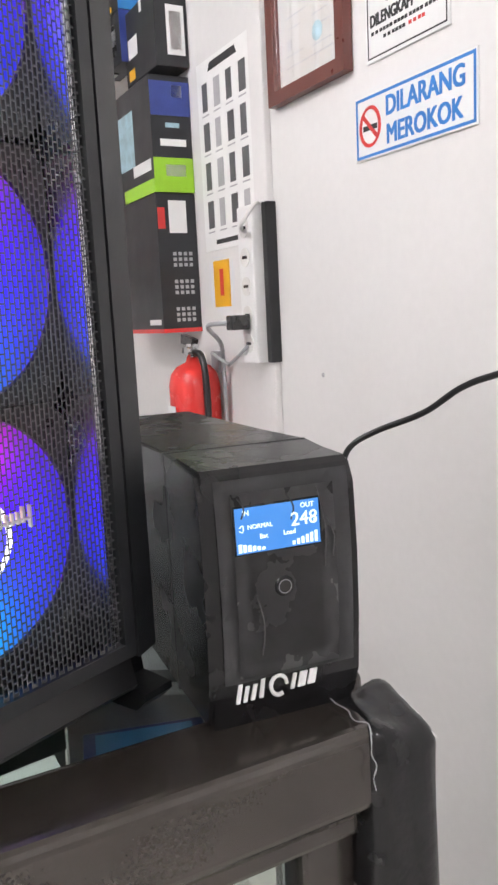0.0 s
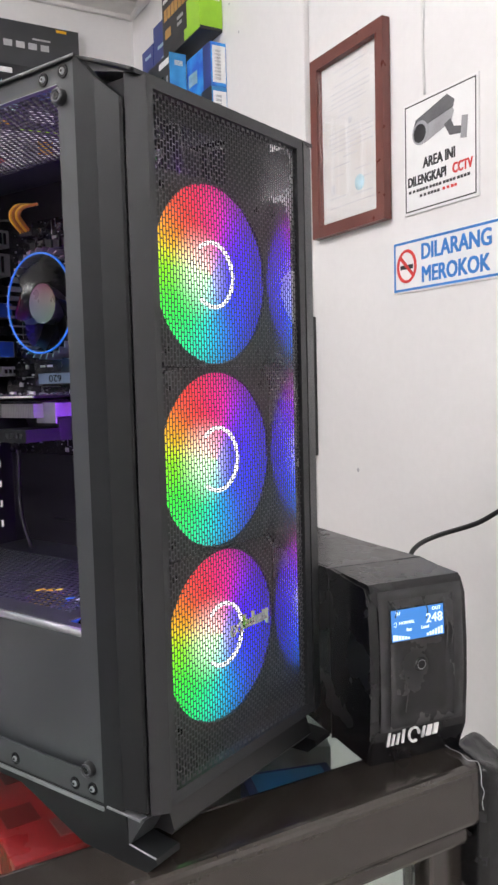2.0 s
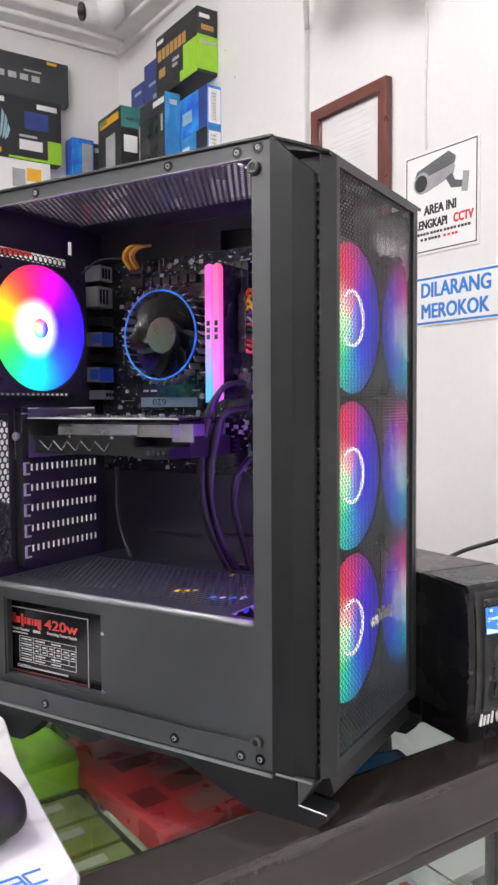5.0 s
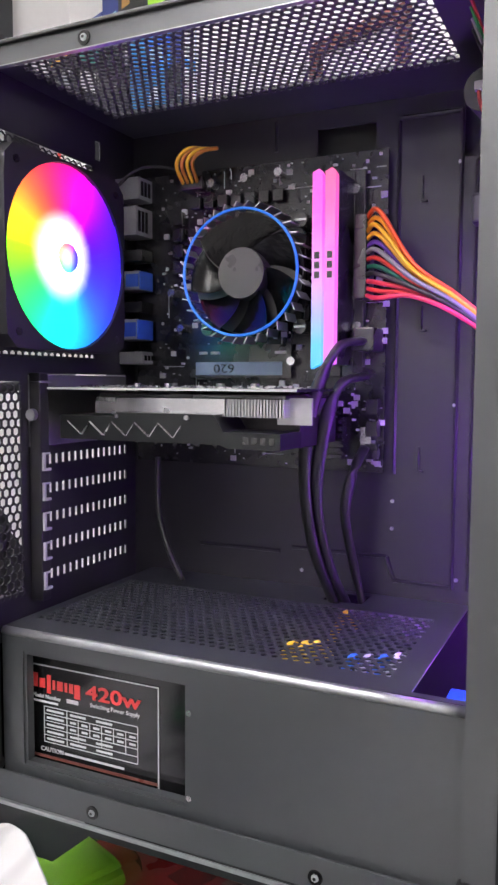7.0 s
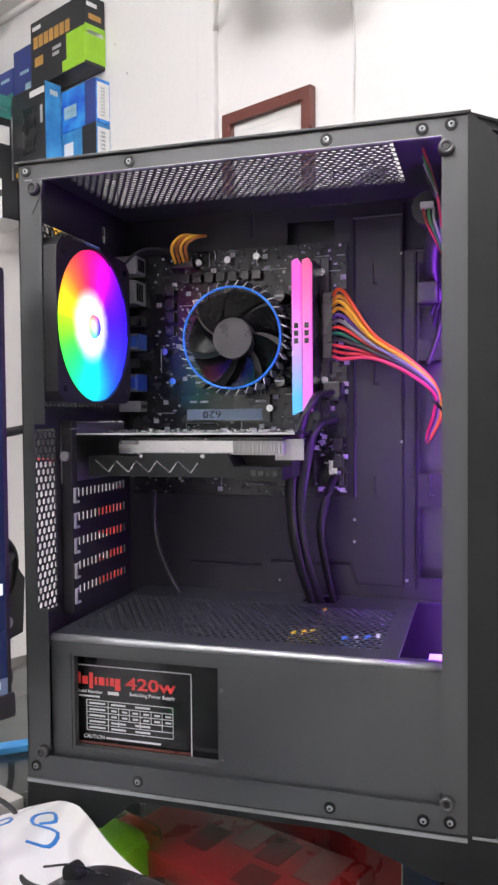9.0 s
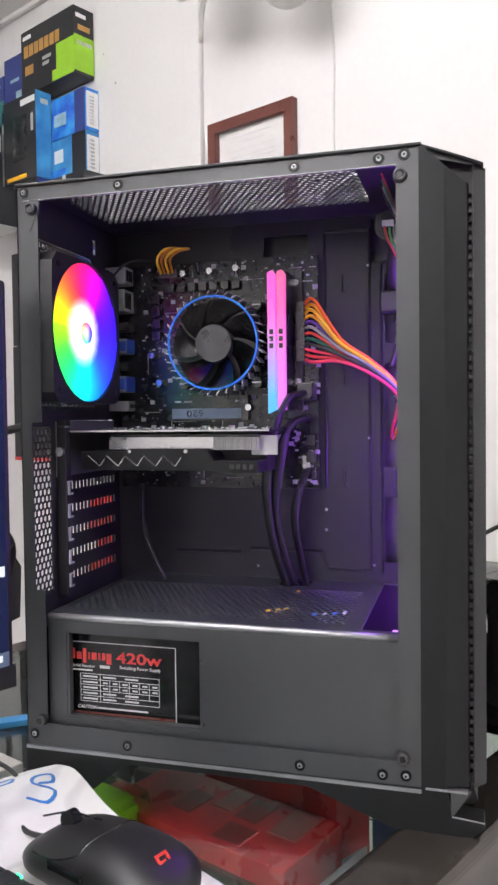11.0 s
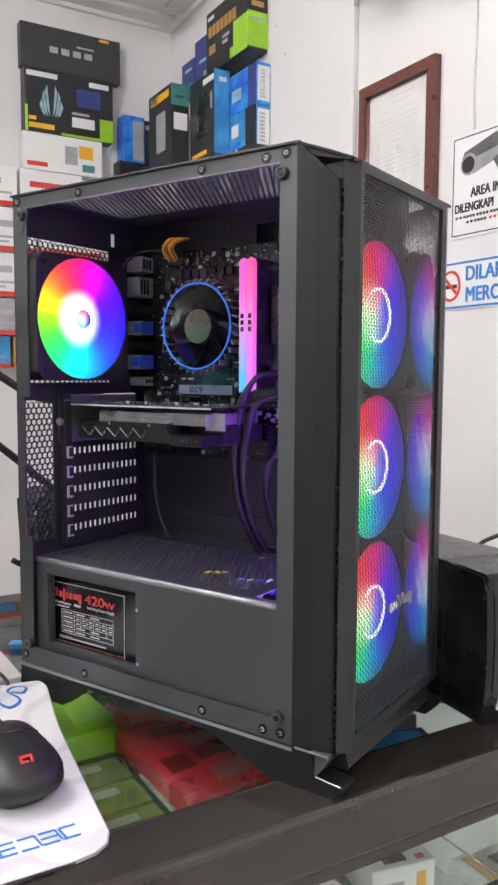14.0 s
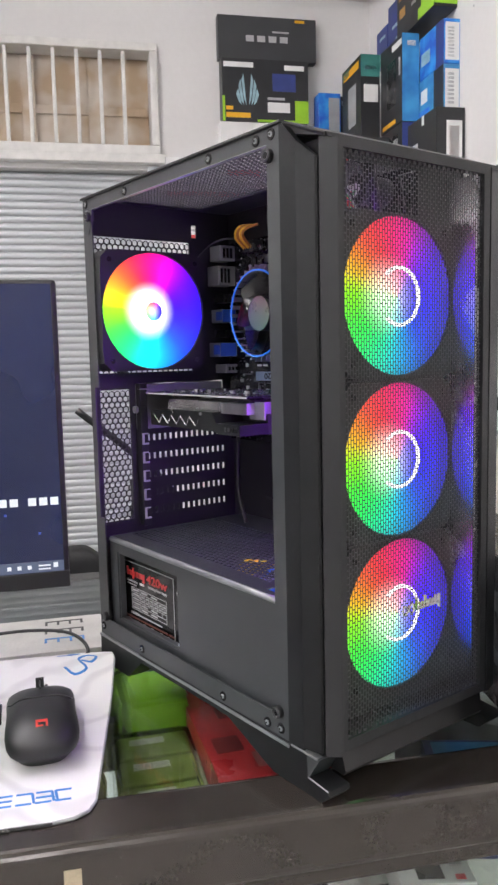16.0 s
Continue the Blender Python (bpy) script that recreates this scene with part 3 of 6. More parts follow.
for x, z in ((-0.354, 1.427), (-0.650, 1.428), (-0.650, 1.0065), (-0.354, 1.0065)):
    g = bmesh.new()
    add_cyl(g, (x, CY0 + 0.004, z), (x, CY0 - 0.0035, z), 0.0056, 0.005, 20)
    P("rubber_grommet", g, PLASTIC_DK, side_frame)
    P("grommet_ring", tube([(x + 0.0036 * math.cos(t), CY0 - 0.0036, z + 0.0036 * math.sin(t)) for t in [2 * math.pi * k / 14 for k in range(15)]], 0.0011, 6, 2), DARKMETAL, side_frame, smooth=True)
    P("grommet_screw", cyl((x, CY0 - 0.003, z), (x, CY0 - 0.0038, z), 0.0022, seg=10), CHIP, side_frame)

# shell
P("right_panel", boxes(((CX0, CY1 - 0.001, CZ0), (CX1, CY1, CZ1)), bevel=0.0004), STEEL)
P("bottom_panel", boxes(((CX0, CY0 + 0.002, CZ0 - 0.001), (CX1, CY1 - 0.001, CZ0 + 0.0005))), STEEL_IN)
topm = (-0.6445, -0.390, 0.1135, 0.241)
P("top_panel", turned(plate(CX0, CX1, CY0, CY1, [(topm[0] + 0.002, topm[1] - 0.002, topm[2] + 0.002, topm[3] - 0.002)], 0.0016), Matrix.Translation((0, 0, CZ1 + 0.0012))), STEEL)
P("top_edge", boxes(((CX0 - 0.0015, CY0 - 0.0025, CZ1 - 0.0016), (CX1 + 0.002, CY0 + 0.002, CZ1 + 0.0008)), bevel=0.0008), PLASTIC_DK)
sheet("top_mesh", hex_sheet(topm[0], topm[1], topm[2], topm[3], 0.0061, 0.0022, 0.0006), Matrix.Translation((0, 0, CZ1 - 0.001)), MESH, pc, "perforated steel top vent")

# rear panel with its vents
REAR = Matrix.Translation((CX0 + 0.001, 0, 0)) @ FACE_FRONT
holes = [(0.118, 0.153, 1.106, 1.250), (0.113, 0.236, 1.268, 1.412), (0.172, 0.278, 1.1025, 1.2555), (0.240, 0.246, 1.418, 1.432)]
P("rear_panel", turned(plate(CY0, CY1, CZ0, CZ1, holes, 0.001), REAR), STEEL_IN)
for h in holes[:2]:
    sheet("rear_vent", hex_sheet(h[0], h[1], h[2], h[3], 0.0067, 0.0030, 0.001), REAR @ Matrix.Translation((0, 0, 0.0004)), STEEL_IN, pc, "hexagonal vent grid")
P("slot_rail", boxes(((CX0 + 0.002, 0.160, 1.098), (CX0 + 0.012, 0.169, 1.256)), bevel=0.001), STEEL_IN)
for k in range(5):
    z = 1.195 - k * 0.0207
    sc = sheet("slot_cover", slot_sheet(0.171, 0.279, z - 0.01035, z + 0.01035, 0.0072, 0.0207, 0.0015, 0.0034, 0.0006, False), REAR @ Matrix.Translation((0, 0, 0.001)), STEEL_IN, pc, "perforated expansion slot cover")
    # pale diffuse grey stands in for light on the bare metal clips
    P("slot_clip", boxes(((CX0 + 0.0125, 0.162, z - 0.0062), (CX0 + 0.0142, 0.168, z - 0.0044)), ((CX0 + 0.0125, 0.162, z + 0.0052), (CX0 + 0.0135, 0.168, z + 0.0064)),
                         ((CX0 + 0.0125, 0.1605, z - 0.006), (CX0 + 0.0142, 0.1626, z + 0.0064))), SILK, sc, "bare metal clip edge, its shine painted pale grey")

# tray behind the board
TY = 0.292
cuts = [(-0.503, -0.459, 1.413, 1.434), (-0.385, -0.3545, 1.325, 1.391), (-0.385, -0.3545, 1.207, 1.306), (-0.385, -0.3545, 1.115, 1.178), (-0.398, -0.352, 1.403, 1.4435)]
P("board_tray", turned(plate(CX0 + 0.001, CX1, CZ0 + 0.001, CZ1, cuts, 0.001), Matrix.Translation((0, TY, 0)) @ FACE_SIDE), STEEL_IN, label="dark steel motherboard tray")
def bead(x0, x1, z0, z1, y=TY, r=0.0017):
    return tube([(x0, y, z0), (x1, y, z1)], r, 6, 2)
lines = [(-0.442, -0.442, 1.185, 1.432), (-0.442, -0.40, 1.434, 1.434), (-0.399, -0.399, 1.105, 1.435), (-0.388, -0.388, 1.105, 1.40), (-0.388, -0.356, 1.402, 1.402),
         (-0.60, -0.53, 1.120, 1.120), (-0.52, -0.446, 1.124, 1.124), (-0.446, -0.441, 1.124, 1.108), (-0.441, -0.40, 1.107, 1.107), (-0.536, -0.536, 1.422, 1.444)]
for x0, x1, z0, z1 in lines:
    P("pressed_bead", bead(x0, x1, z0, z1), STEEL_IN)
for x, z in ((-0.425, 1.384), (-0.424, 1.295), (-0.424, 1.196), (-0.376, 1.398), (-0.376, 1.314), (-0.376, 1.196)):
    P("wire_hook", boxes(((x - 0.001, TY - 0.003, z - 0.008), (x + 0.0005, TY, z + 0.009)), ((x - 0.001, TY - 0.003, z - 0.009), (x + 0.0035, TY, z - 0.0075)), bevel=0.0004), STEEL_IN)
for x, z in ((-0.4425, 1.165), (-0.4425, 1.145), (-0.396, 1.112), (-0.40, 1.40), (-0.40, 1.235), (-0.512, 1.107)):
    P("tray_screw", cyl((x, TY + 0.001, z), (x, TY - 0.0015, z), 0.0017, 0.0012, 10), DULL)

# power supply tunnel
SZ = 1.095
tun = P("psu_shroud", turned(plate(-0.646, -0.343, 0.9865, SZ - 0.003, [(-0.6295, -0.511, 1.008, 1.081)], 0.001), Matrix.Translation((0, 0.1135, 0)) @ FACE_SIDE), STEEL, label="satin black steel shroud")
# highlight along the shroud's rim, given as a paler tube
P("shroud_edge", turned(tube([(-0.646, 0.1155, SZ - 0.003), (-0.50, 0.1155, SZ - 0.003), (-0.3575, 0.1155, SZ - 0.003)], 0.0029, 12, 3), Matrix()), EDGE, tun, "rounded edge with its highlight painted pale", smooth=True)
P("window_rim", turned(plate(-0.6345, -0.506, 1.003, 1.086, [(-0.6275, -0.513, 1.010, 1.079)], 0.006), Matrix.Translation((0, 0.1148, 0)) @ FACE_SIDE), STEEL, tun)
P("shroud_top", turned(plate(-0.646, -0.343, 0.1165, TY, [(-0.638, -0.401, 0.136, 0.248), (-0.386, -0.35, 0.122, 0.285), (-0.485, -0.455, 0.262, 0.285)], 0.001), Matrix.Translation((0, 0, SZ))), STEEL, tun)
sheet("shroud_mesh", hex_sheet(-0.640, -0.3985, 0.1345, 0.2485, 0.0067, 0.00262, 0.001), Matrix.Translation((0, 0, SZ - 0.0004)), STEEL, tun, "hexagonal perforated top")
for z in (1.064, 1.014):
    P("lug_hole", cyl((-0.5095, 0.1132, z), (-0.5095, 0.1125, z), 0.0018, seg=10), SHINE, tun)

# power supply with its label
psu = P("power_supply", boxes(((-0.66, 0.126, 0.99), (-0.51, 0.276, 1.078)), bevel=0.001), GLOSS_DK, label="glossy black power supply")
LY = 0.1255
LABELRED = mat("label_red", (0.55, 0.035, 0.035), 0.4)
lab = P("rating_label", boxes(((-0.6375, LY, 1.002), (-0.537, LY + 0.0008, 1.0695))), GLOSS_DK, psu, "glossy black rating label")
def strip(x0, x1, z0, z1, m, parent=lab, y=LY, name="print_line"):
    return P(name, boxes(((x0, y - 0.0004, z0), (x1, y + 0.0002, z1))), m, parent)
strip(-0.637, -0.537, 1.0688, 1.0695, SILK), strip(-0.5377, -0.537, 1.002, 1.0688, SILK), strip(-0.637, -0.538, 1.0085, 1.0103, MAHOG)
for k, (x, w) in enumerate(((-0.632, 0.004), (-0.6265, 0.0045), (-0.6205, 0.003), (-0.616, 0.002), (-0.6125, 0.0045), (-0.6065, 0.002), (-0.603, 0.003), (-0.599, 0.0045))):
    strip(x, x + w, 1.0545 - (0.003 if k in (2, 7) else 0), 1.0575 + (0.006 if k in (0, 2) else 0.003), LABELRED)
letters("rating_text", "420w", 0.0125, LABELRED, lab, Matrix.Translation((-0.590, LY - 0.0003, 1.0535)) @ FACE_SIDE, squeeze=1.45, bold=0.0003)
letters("rating_text", "Switching Power Supply", 0.0038, SILK, lab, Matrix.Translation((-0.587, LY - 0.0003, 1.0485)) @ FACE_SIDE)
letters("rating_text", "Model Number", 0.0036, SILK, lab, Matrix.Translation((-0.632, LY - 0.0003, 1.0478)) @ FACE_SIDE)
strip(-0.605, -0.596, 1.0478, 1.0502, SILK), strip(-0.632, -0.612, 1.0448, 1.0460, SILK)
for z in (1.0425, 1.0378, 1.0332, 1.0285, 1.0238, 1.0192):
    strip(-0.623, -0.552, z - 0.0002, z + 0.0002, SILK)
for x in (-0.623, -0.605, -0.552):
    strip(x - 0.0002, x + 0.0002, 1.0192, 1.0425, SILK)
for k in range(5):
    strip(-0.5965 + k * 0.0089, -0.5961 + k * 0.0089, 1.0285 if k % 2 else 1.0235, 1.0378, SILK)
for r, z in enumerate((1.0395, 1.0347, 1.0301, 1.0254, 1.0208)):
    strip(-0.621, -0.6075, z, z + 0.0013, SILK)
    for k in range(6 if r in (1, 2) else 2 + r % 2):
        w = 0.0045 if r in (1, 2) else 0.012
        x = -0.6025 + k * (0.0089 if r in (1, 2) else 0.02)
        if x + w < -0.553:
            strip(x, x + w, z, z + 0.0013, SILK)
letters("rating_text", "CAUTION", 0.0040, SILK, lab, Matrix.Translation((-0.626, LY - 0.0003, 1.0130)) @ FACE_SIDE)
strip(-0.607, -0.562, 1.0135, 1.0148, SILK)
for x in (-0.633, -0.616, -0.600, -0.584, -0.566, -0.552):
    P("approval_mark", boxes(((x, LY - 0.0004, 1.0035), (x + 0.0055, LY + 0.0002, 1.0042)), ((x, LY - 0.0004, 1.0035), (x + 0.0012, LY + 0.0002, 1.0070)), ((x + 0.001, LY - 0.0004, 1.0063), (x + 0.005, LY + 0.0002, 1.0070))), SILK, lab)

# front cover: angled pillar, ribbed slot, mesh plate
PX = -0.2955
cover = P("front_cover", prism([(CX1, 0.985), (CX1, 1.4478), (-0.3395, 1.4478), (-0.3235, 1.4315), (-0.3235, 0.9875)], "y", CY0 - 0.0015, CY0 + 0.004), PLASTIC, label="matt black plastic front cover")
fold = bmesh.new()      # second facet, turned in towards the slot, its top cut on the slant
ring = [(-0.3235, CY0 - 0.0015), (-0.3085, CY0 + 0.0026), (-0.3072, CY0 + 0.0042), (-0.3085, CY0 + 0.0066), (-0.3235, CY0 + 0.004)]
low = [fold.verts.new((x, y, 0.989)) for x, y in ring]
high = [fold.verts.new((x, y, 1.4315 - (x + 0.3235) * 0.85)) for x, y in ring]
fold.faces.new(low), fold.faces.new(high[::-1])
for k in range(5):
    fold.faces.new((low[k], low[(k + 1) % 5], high[(k + 1) % 5], high[k]))
P("pillar_fold", fold, PLASTIC, cover)
# light on the pillar's lower edge is a painted pale strip
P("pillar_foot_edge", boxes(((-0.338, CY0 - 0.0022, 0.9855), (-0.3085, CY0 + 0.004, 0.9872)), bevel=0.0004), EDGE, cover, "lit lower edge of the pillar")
P("top_cap", prism([(CX1, 1.4405), (CX1, 1.4486), (-0.3395, 1.4486), (-0.297, 1.4318), (-0.297, 1.4292)], "y", CY0 + 0.004, 0.3045), PLASTIC_LT, cover)
P("cap_edge", tube([(-0.3405, CY0 + 0.001, 1.4472), (-0.318, CY0 + 0.002, 1.4388), (-0.298, CY0 + 0.0035, 1.4308)], 0.0014, 8, 3), PLASTIC, cover)
P("slot_back", boxes(((-0.330, CY0 + 0.012, 0.988), (-0.302, CY0 + 0.0135, 1.432))), PLASTIC_DK, cover)
rib_bm = boxes(((-0.3095, CY0 + 0.0055, -0.0017), (-0.3030, CY0 + 0.012, 0.0017)), bevel=0.0006)
rib = P("rib", rib_bm, PLASTIC_DK, cover)
for k in range(65):
    o = rib if k == 0 else new("rib", rib.data)
    o.parent, o.location = cover, (0, 0, 0.997 + k * 0.0065)
plate_f = plate(0.1205, 0.288, 0.9925, 1.4300, [(0.1258, 0.2805, 1.0005, 1.4235)], 0.0085)
P("front_plate", turned(plate_f, Matrix.Translation((PX, 0, 0)) @ FACE_FRONT), PLASTIC_LT, cover)
P("plate_edge", prism([(-0.3045, CY0 + 0.0032), (-0.3036, CY0 + 0.0027), (PX - 0.0006, 0.1197), (PX, 0.1205), (PX - 0.0085, 0.1205)], "z", 0.989, 1.4300), PLASTIC_LT, cover, "slanted grey edge of the front plate")
P("side_wing", prism([(PX - 0.0004, 0.2902), (PX - 0.0062, 0.3092), (CX1 + 0.002, 0.3132), (CX1 + 0.002, 0.306), (PX - 0.009, 0.2902)], "z", 0.990, 1.4300), PLASTIC_LT, cover, "angled dark grey plastic wing")
P("wing_gap", boxes(((PX - 0.0085, 0.2880, 0.989), (PX - 0.005, 0.2902, 1.4285))), PLASTIC_DK, cover)
sheet("front_mesh", slot_sheet(0.1252, 0.2812, 0.9995, 1.4245, 0.00275, 0.0050, 0.00108, 0.00208, 0.0004), Matrix.Translation((PX - 0.0025, 0, 0)) @ FACE_FRONT, MESH, cover, "staggered slot steel mesh")
P("chassis_front", turned(plate(CY0 + 0.014, 0.306, 0.987, 1.445, [(0.158, 0.263, 1.2775, 1.3655), (0.158, 0.263, 1.1555, 1.2435), (0.158, 0.263, 1.0305, 1.1185), (0.17, 0.25, 1.385, 1.43)], 0.001), Matrix.Translation((-0.3385, 0, 0)) @ FACE_FRONT), STEEL_IN, cover)
# wall made mirror-bright as a reflector, for the coloured haze beside the fans
P("inner_wall", boxes(((-0.3385, 0.2746, 1.000), (PX - 0.0035, 0.2795, 1.423))), mat("haze_mirror", (0.93, 0.93, 0.95), 0.26, metal=1.0), cover)
# the badge: a double loop and strokes
loop = [(0.006 * math.cos(t), 0.0036 * math.sin(2 * t)) for t in [2 * math.pi * k / 16 for k in range(17)]]
badge = P("badge", tube([(PX + 0.001, 0.190 + a, 1.086 + b + 0.06 * a) for a, b in loop], 0.0009, 6, 3), SHINE, cover, "small chromed badge")
for k, (dy, h) in enumerate(((0.0095, 0.010), (0.0135, 0.006), (0.0165, 0.006), (0.0195, 0.010), (0.023, 0.006), (0.026, 0.006), (0.029, 0.006), (0.032, 0.008), (0.036, 0.008))):
    P("badge_stroke", boxes(((PX - 0.0008, 0.190 + dy, 1.0835 - (0.003 if k == 8 else 0)), (PX + 0.0015, 0.190 + dy + 0.0013, 1.0835 + h)), bevel=0.0003), SHINE, badge)
P("badge_stroke", boxes(((PX - 0.0008, 0.1995, 1.0845), (PX + 0.0013, 0.227, 1.0857))), SHINE, badge)

# plinth and feet
foot_poly = [(CX0, 0.9845), (CX0 - 0.001, TABLE), (-0.603, TABLE), (-0.575, 0.9775), (-0.425, 0.9775), (-0.362, TABLE), (-0.305, TABLE), (-0.2968, 0.9615), (-0.2972, 0.9655), (-0.3195, 0.9675), (-0.3225, 0.9865)]
for y0, y1 in ((CY0 - 0.001, CY0 + 0.020), (CY1 - 0.020, CY1 + 0.002)):
    P("plinth", prism(foot_poly, "y", y0, y1), PLASTIC)
# facet and ridge made paler than the plinth to paint light on the foot
P("foot_facet", prism([(-0.3205, 0.9868), (-0.3062, 0.9868), (-0.3185, 0.9682), (-0.3200, 0.9682)], "y", CY0 - 0.0012, CY0 + 0.019), STEEL, label="slanted face of the foot")
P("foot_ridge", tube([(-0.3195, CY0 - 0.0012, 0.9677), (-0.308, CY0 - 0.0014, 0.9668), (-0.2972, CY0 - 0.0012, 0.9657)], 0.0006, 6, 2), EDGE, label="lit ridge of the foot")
P("front_lip", prism([(-0.338, 0.988), (-0.338, 0.970), (-0.304, 0.9682), (-0.3015, 0.9715), (-0.3065, 0.988)], "y", CY0 + 0.0205, CY1 - 0.0205), PLASTIC_DK)


# ---- fans ----
def fan_frame(size, hole, deep):
    bm = bmesh.new()
    n = 48
    rings = []
    for z in (0, -deep):
        for r in (None, hole):
            row = []
            for k in range(n):
                a = 2 * math.pi * k / n + math.pi / n
                c, s = math.cos(a), math.sin(a)
                q = min(size / 2 / max(abs(c), abs(s)), size * 0.655) if r is None else r
                row.append(bm.verts.new((q * c, q * s, z)))
            rings.append(row)
    for i, j in ((0, 1), (1, 3), (3, 2), (2, 0)):
        for k in range(n):
            bm.faces.new((rings[i][k], rings[i][(k + 1) % n], rings[j][(k + 1) % n], rings[j][k]))
    return bm


def blade(r0, r1, span, lead, pitch, na=7, nr=5):
    bm = bmesh.new()
    grid = []
    for i in range(nr + 1):
        r = r0 + (r1 - r0) * i / nr
        grid.append([bm.verts.new((r * math.cos(a), r * math.sin(a), z)) for a, z in
                     [(lead * i / nr + span * (j / na - 0.5), pitch * (j / na - 0.5)) for j in range(na + 1)]])
    for i in range(nr):
        for j in range(na):
            bm.faces.new((grid[i][j], grid[i][j + 1], grid[i + 1][j + 1], grid[i + 1][j]))
    bmesh.ops.solidify(bm, geom=bm.faces[:], thickness=0.001)
    return bm


def led_fan(x, y, z, light, size, ring=True):
    at = WORLD_OF[pc].inverted() @ Matrix.Translation((x, y, z)) @ FACE_FRONT
    fan = part("case_fan", fan_frame(size, 0.5 * size - 0.0012, 0.025), PLASTIC_DK, pc, "black fan with rainbow LED light", at=at)
    for k in range(11):
        bl = part("blade", blade(0.0185, 0.5 * size - 0.0018, radians(60), 0.0, 0.0014, 8, 6), light, fan, at=Matrix.Translation((0, 0, -0.0022)))
        bl.data.transform(Matrix.Rotation(2 * math.pi * k / 11, 4, "Z"))
    part("hub", cyl((0, 0, -0.02), (0, 0, -0.0025), 0.0205, 0.0195, 28), light, fan, at=Matrix())
    if not ring:
        part("hub_cap", cyl((0.0, 0, -0.0026), (0.0, 0, -0.0012), 0.0100, 0.0092, 24), FAN_CAP, fan, at=Matrix())
    if ring:
        rb = bmesh.new()
        add_tube(rb, [(0.0222 * math.cos(t), 0.0222 * math.sin(t), -0.001) for t in [radians(-130 + 20 * k) for k in range(14)]], 0.0014, 8, 2)
        part("light_ring", rb, HUBRING, fan, "bright white light ring", at=Matrix())
        # unseen glowing ring behind the fan, added for the violet wash on the tray
        bk = tube([(0.034 * math.cos(t), 0.034 * math.sin(t), -0.026) for t in [2 * math.pi * k / 16 for k in range(17)]], 0.0028, 6, 2)
        part("violet_fill_ring", bk, VIOLETFILL, fan, "violet glow ring added behind the fan to tint the case", at=Matrix())
    for sx in (-1, 1):
        for sy in (-1, 1):
            part("mount_screw", cyl((sx * 0.0522, sy * 0.0522, -0.001), (sx * 0.0522, sy * 0.0522, 0.0008), 0.0026, seg=10), CHIP, fan, at=Matrix())
    return fan


for zc in (1.3275, 1.1985, 1.0715):
    led_fan(-0.322, 0.2115, zc, FAN_FRONT, 0.1262)
led_fan(-0.634, 0.1722, 1.333, FAN_REAR, 0.1255, ring=False)
P("fan_lead", tube([(-0.64, 0.229, 1.39), (-0.63, 0.25, 1.41), (-0.612, 0.27, 1.413), (-0.6, 0.284, 1.405)], 0.0012, 6, 6), CABLE)

# ---- motherboard ----
BY = 0.284
mb = P("motherboard", boxes(((-0.655, BY, 1.186), (-0.4475, BY + 0.0016, 1.4125))), PCB, label="black motherboard full of components")
for x, z, mtl in ((-0.583, 1.4005, SHINE), (-0.555, 1.4015, SHINE), (-0.5275, 1.403, SHINE), (-0.468, 1.385, SHINE), (-0.466, 1.29, SHINE), (-0.618, 1.32, SHINE), (-0.61, 1.292, SHINE)):
    c = P("capacitor", cyl((x, BY, z), (x, BY - 0.009, z), 0.0032, seg=14), mtl, mb, "silver-topped capacitor")
for k in range(7):
    P("choke", boxes(((-0.602 + k * 0.0115, BY - 0.006, 1.383), (-0.5935 + k * 0.0115, BY, 1.392)), bevel=0.0008), CHIP, mb)
for k in range(4):
    P("choke", boxes(((-0.618, BY - 0.006, 1.335 + k * 0.0125), (-0.609, BY, 1.3445 + k * 0.0125)), bevel=0.0008), CHIP, mb)
PORT = mat("port_metal", (0.34, 0.34, 0.36), 0.34, metal=0.35, vary=0.2)
for z0, z1, d, m in ((1.392, 1.409, 0.020, PORT), (1.364, 1.386, 0.024, PORT), (1.345, 1.354, 0.016, CHIP), (1.322, 1.337, 0.020, PORT), (1.305, 1.3135, 0.016, CHIP), (1.283, 1.299, 0.024, PORT), (1.264, 1.274, 0.016, PORT)):
    P("io_port", boxes(((-0.662, BY - d, z0), (-0.640, BY, z1)), bevel=0.0008), m, mb)
# blue plates paint the fan's light on two of the ports
PORTTINT = mat("port_blue_light", (0.03, 0.10, 0.55), 0.35, vary=0.1)
for z0, z1, d in ((1.3225, 1.3365, 0.0206), (1.2835, 1.2985, 0.0246)):
    P("port_tint", boxes(((-0.6402, BY - d + 0.001, z0), (-0.6388, BY - 0.002, z1))), PORTTINT, mb, "blue fan light painted on the port")
    P("port_tint", boxes(((-0.652, BY - d, z0 + 0.002), (-0.6405, BY - d + 0.001, z1 - 0.002))), PORTTINT, mb, "blue fan light painted on the port")
for z0, z1, d in ((1.392, 1.409, 0.020), (1.364, 1.386, 0.024), (1.264, 1.274, 0.016)):
    for k in range(3):
        P("port_slot", boxes(((-0.6404, BY - d + 0.003 + 0.005 * k, z0 + 0.003), (-0.6394, BY - d + 0.006 + 0.005 * k, z1 - 0.003))), CHIP, mb)
P("cpu_power_socket", boxes(((-0.607, BY - 0.014, 1.396), (-0.587, BY, 1.409)), bevel=0.001), CHIP, mb)
P("socket_plate", boxes(((-0.575, BY - 0.008, 1.296), (-0.505, BY, 1.362)), bevel=0.001), CHIP, mb)
small = bmesh.new()
rnd = random.Random(4)
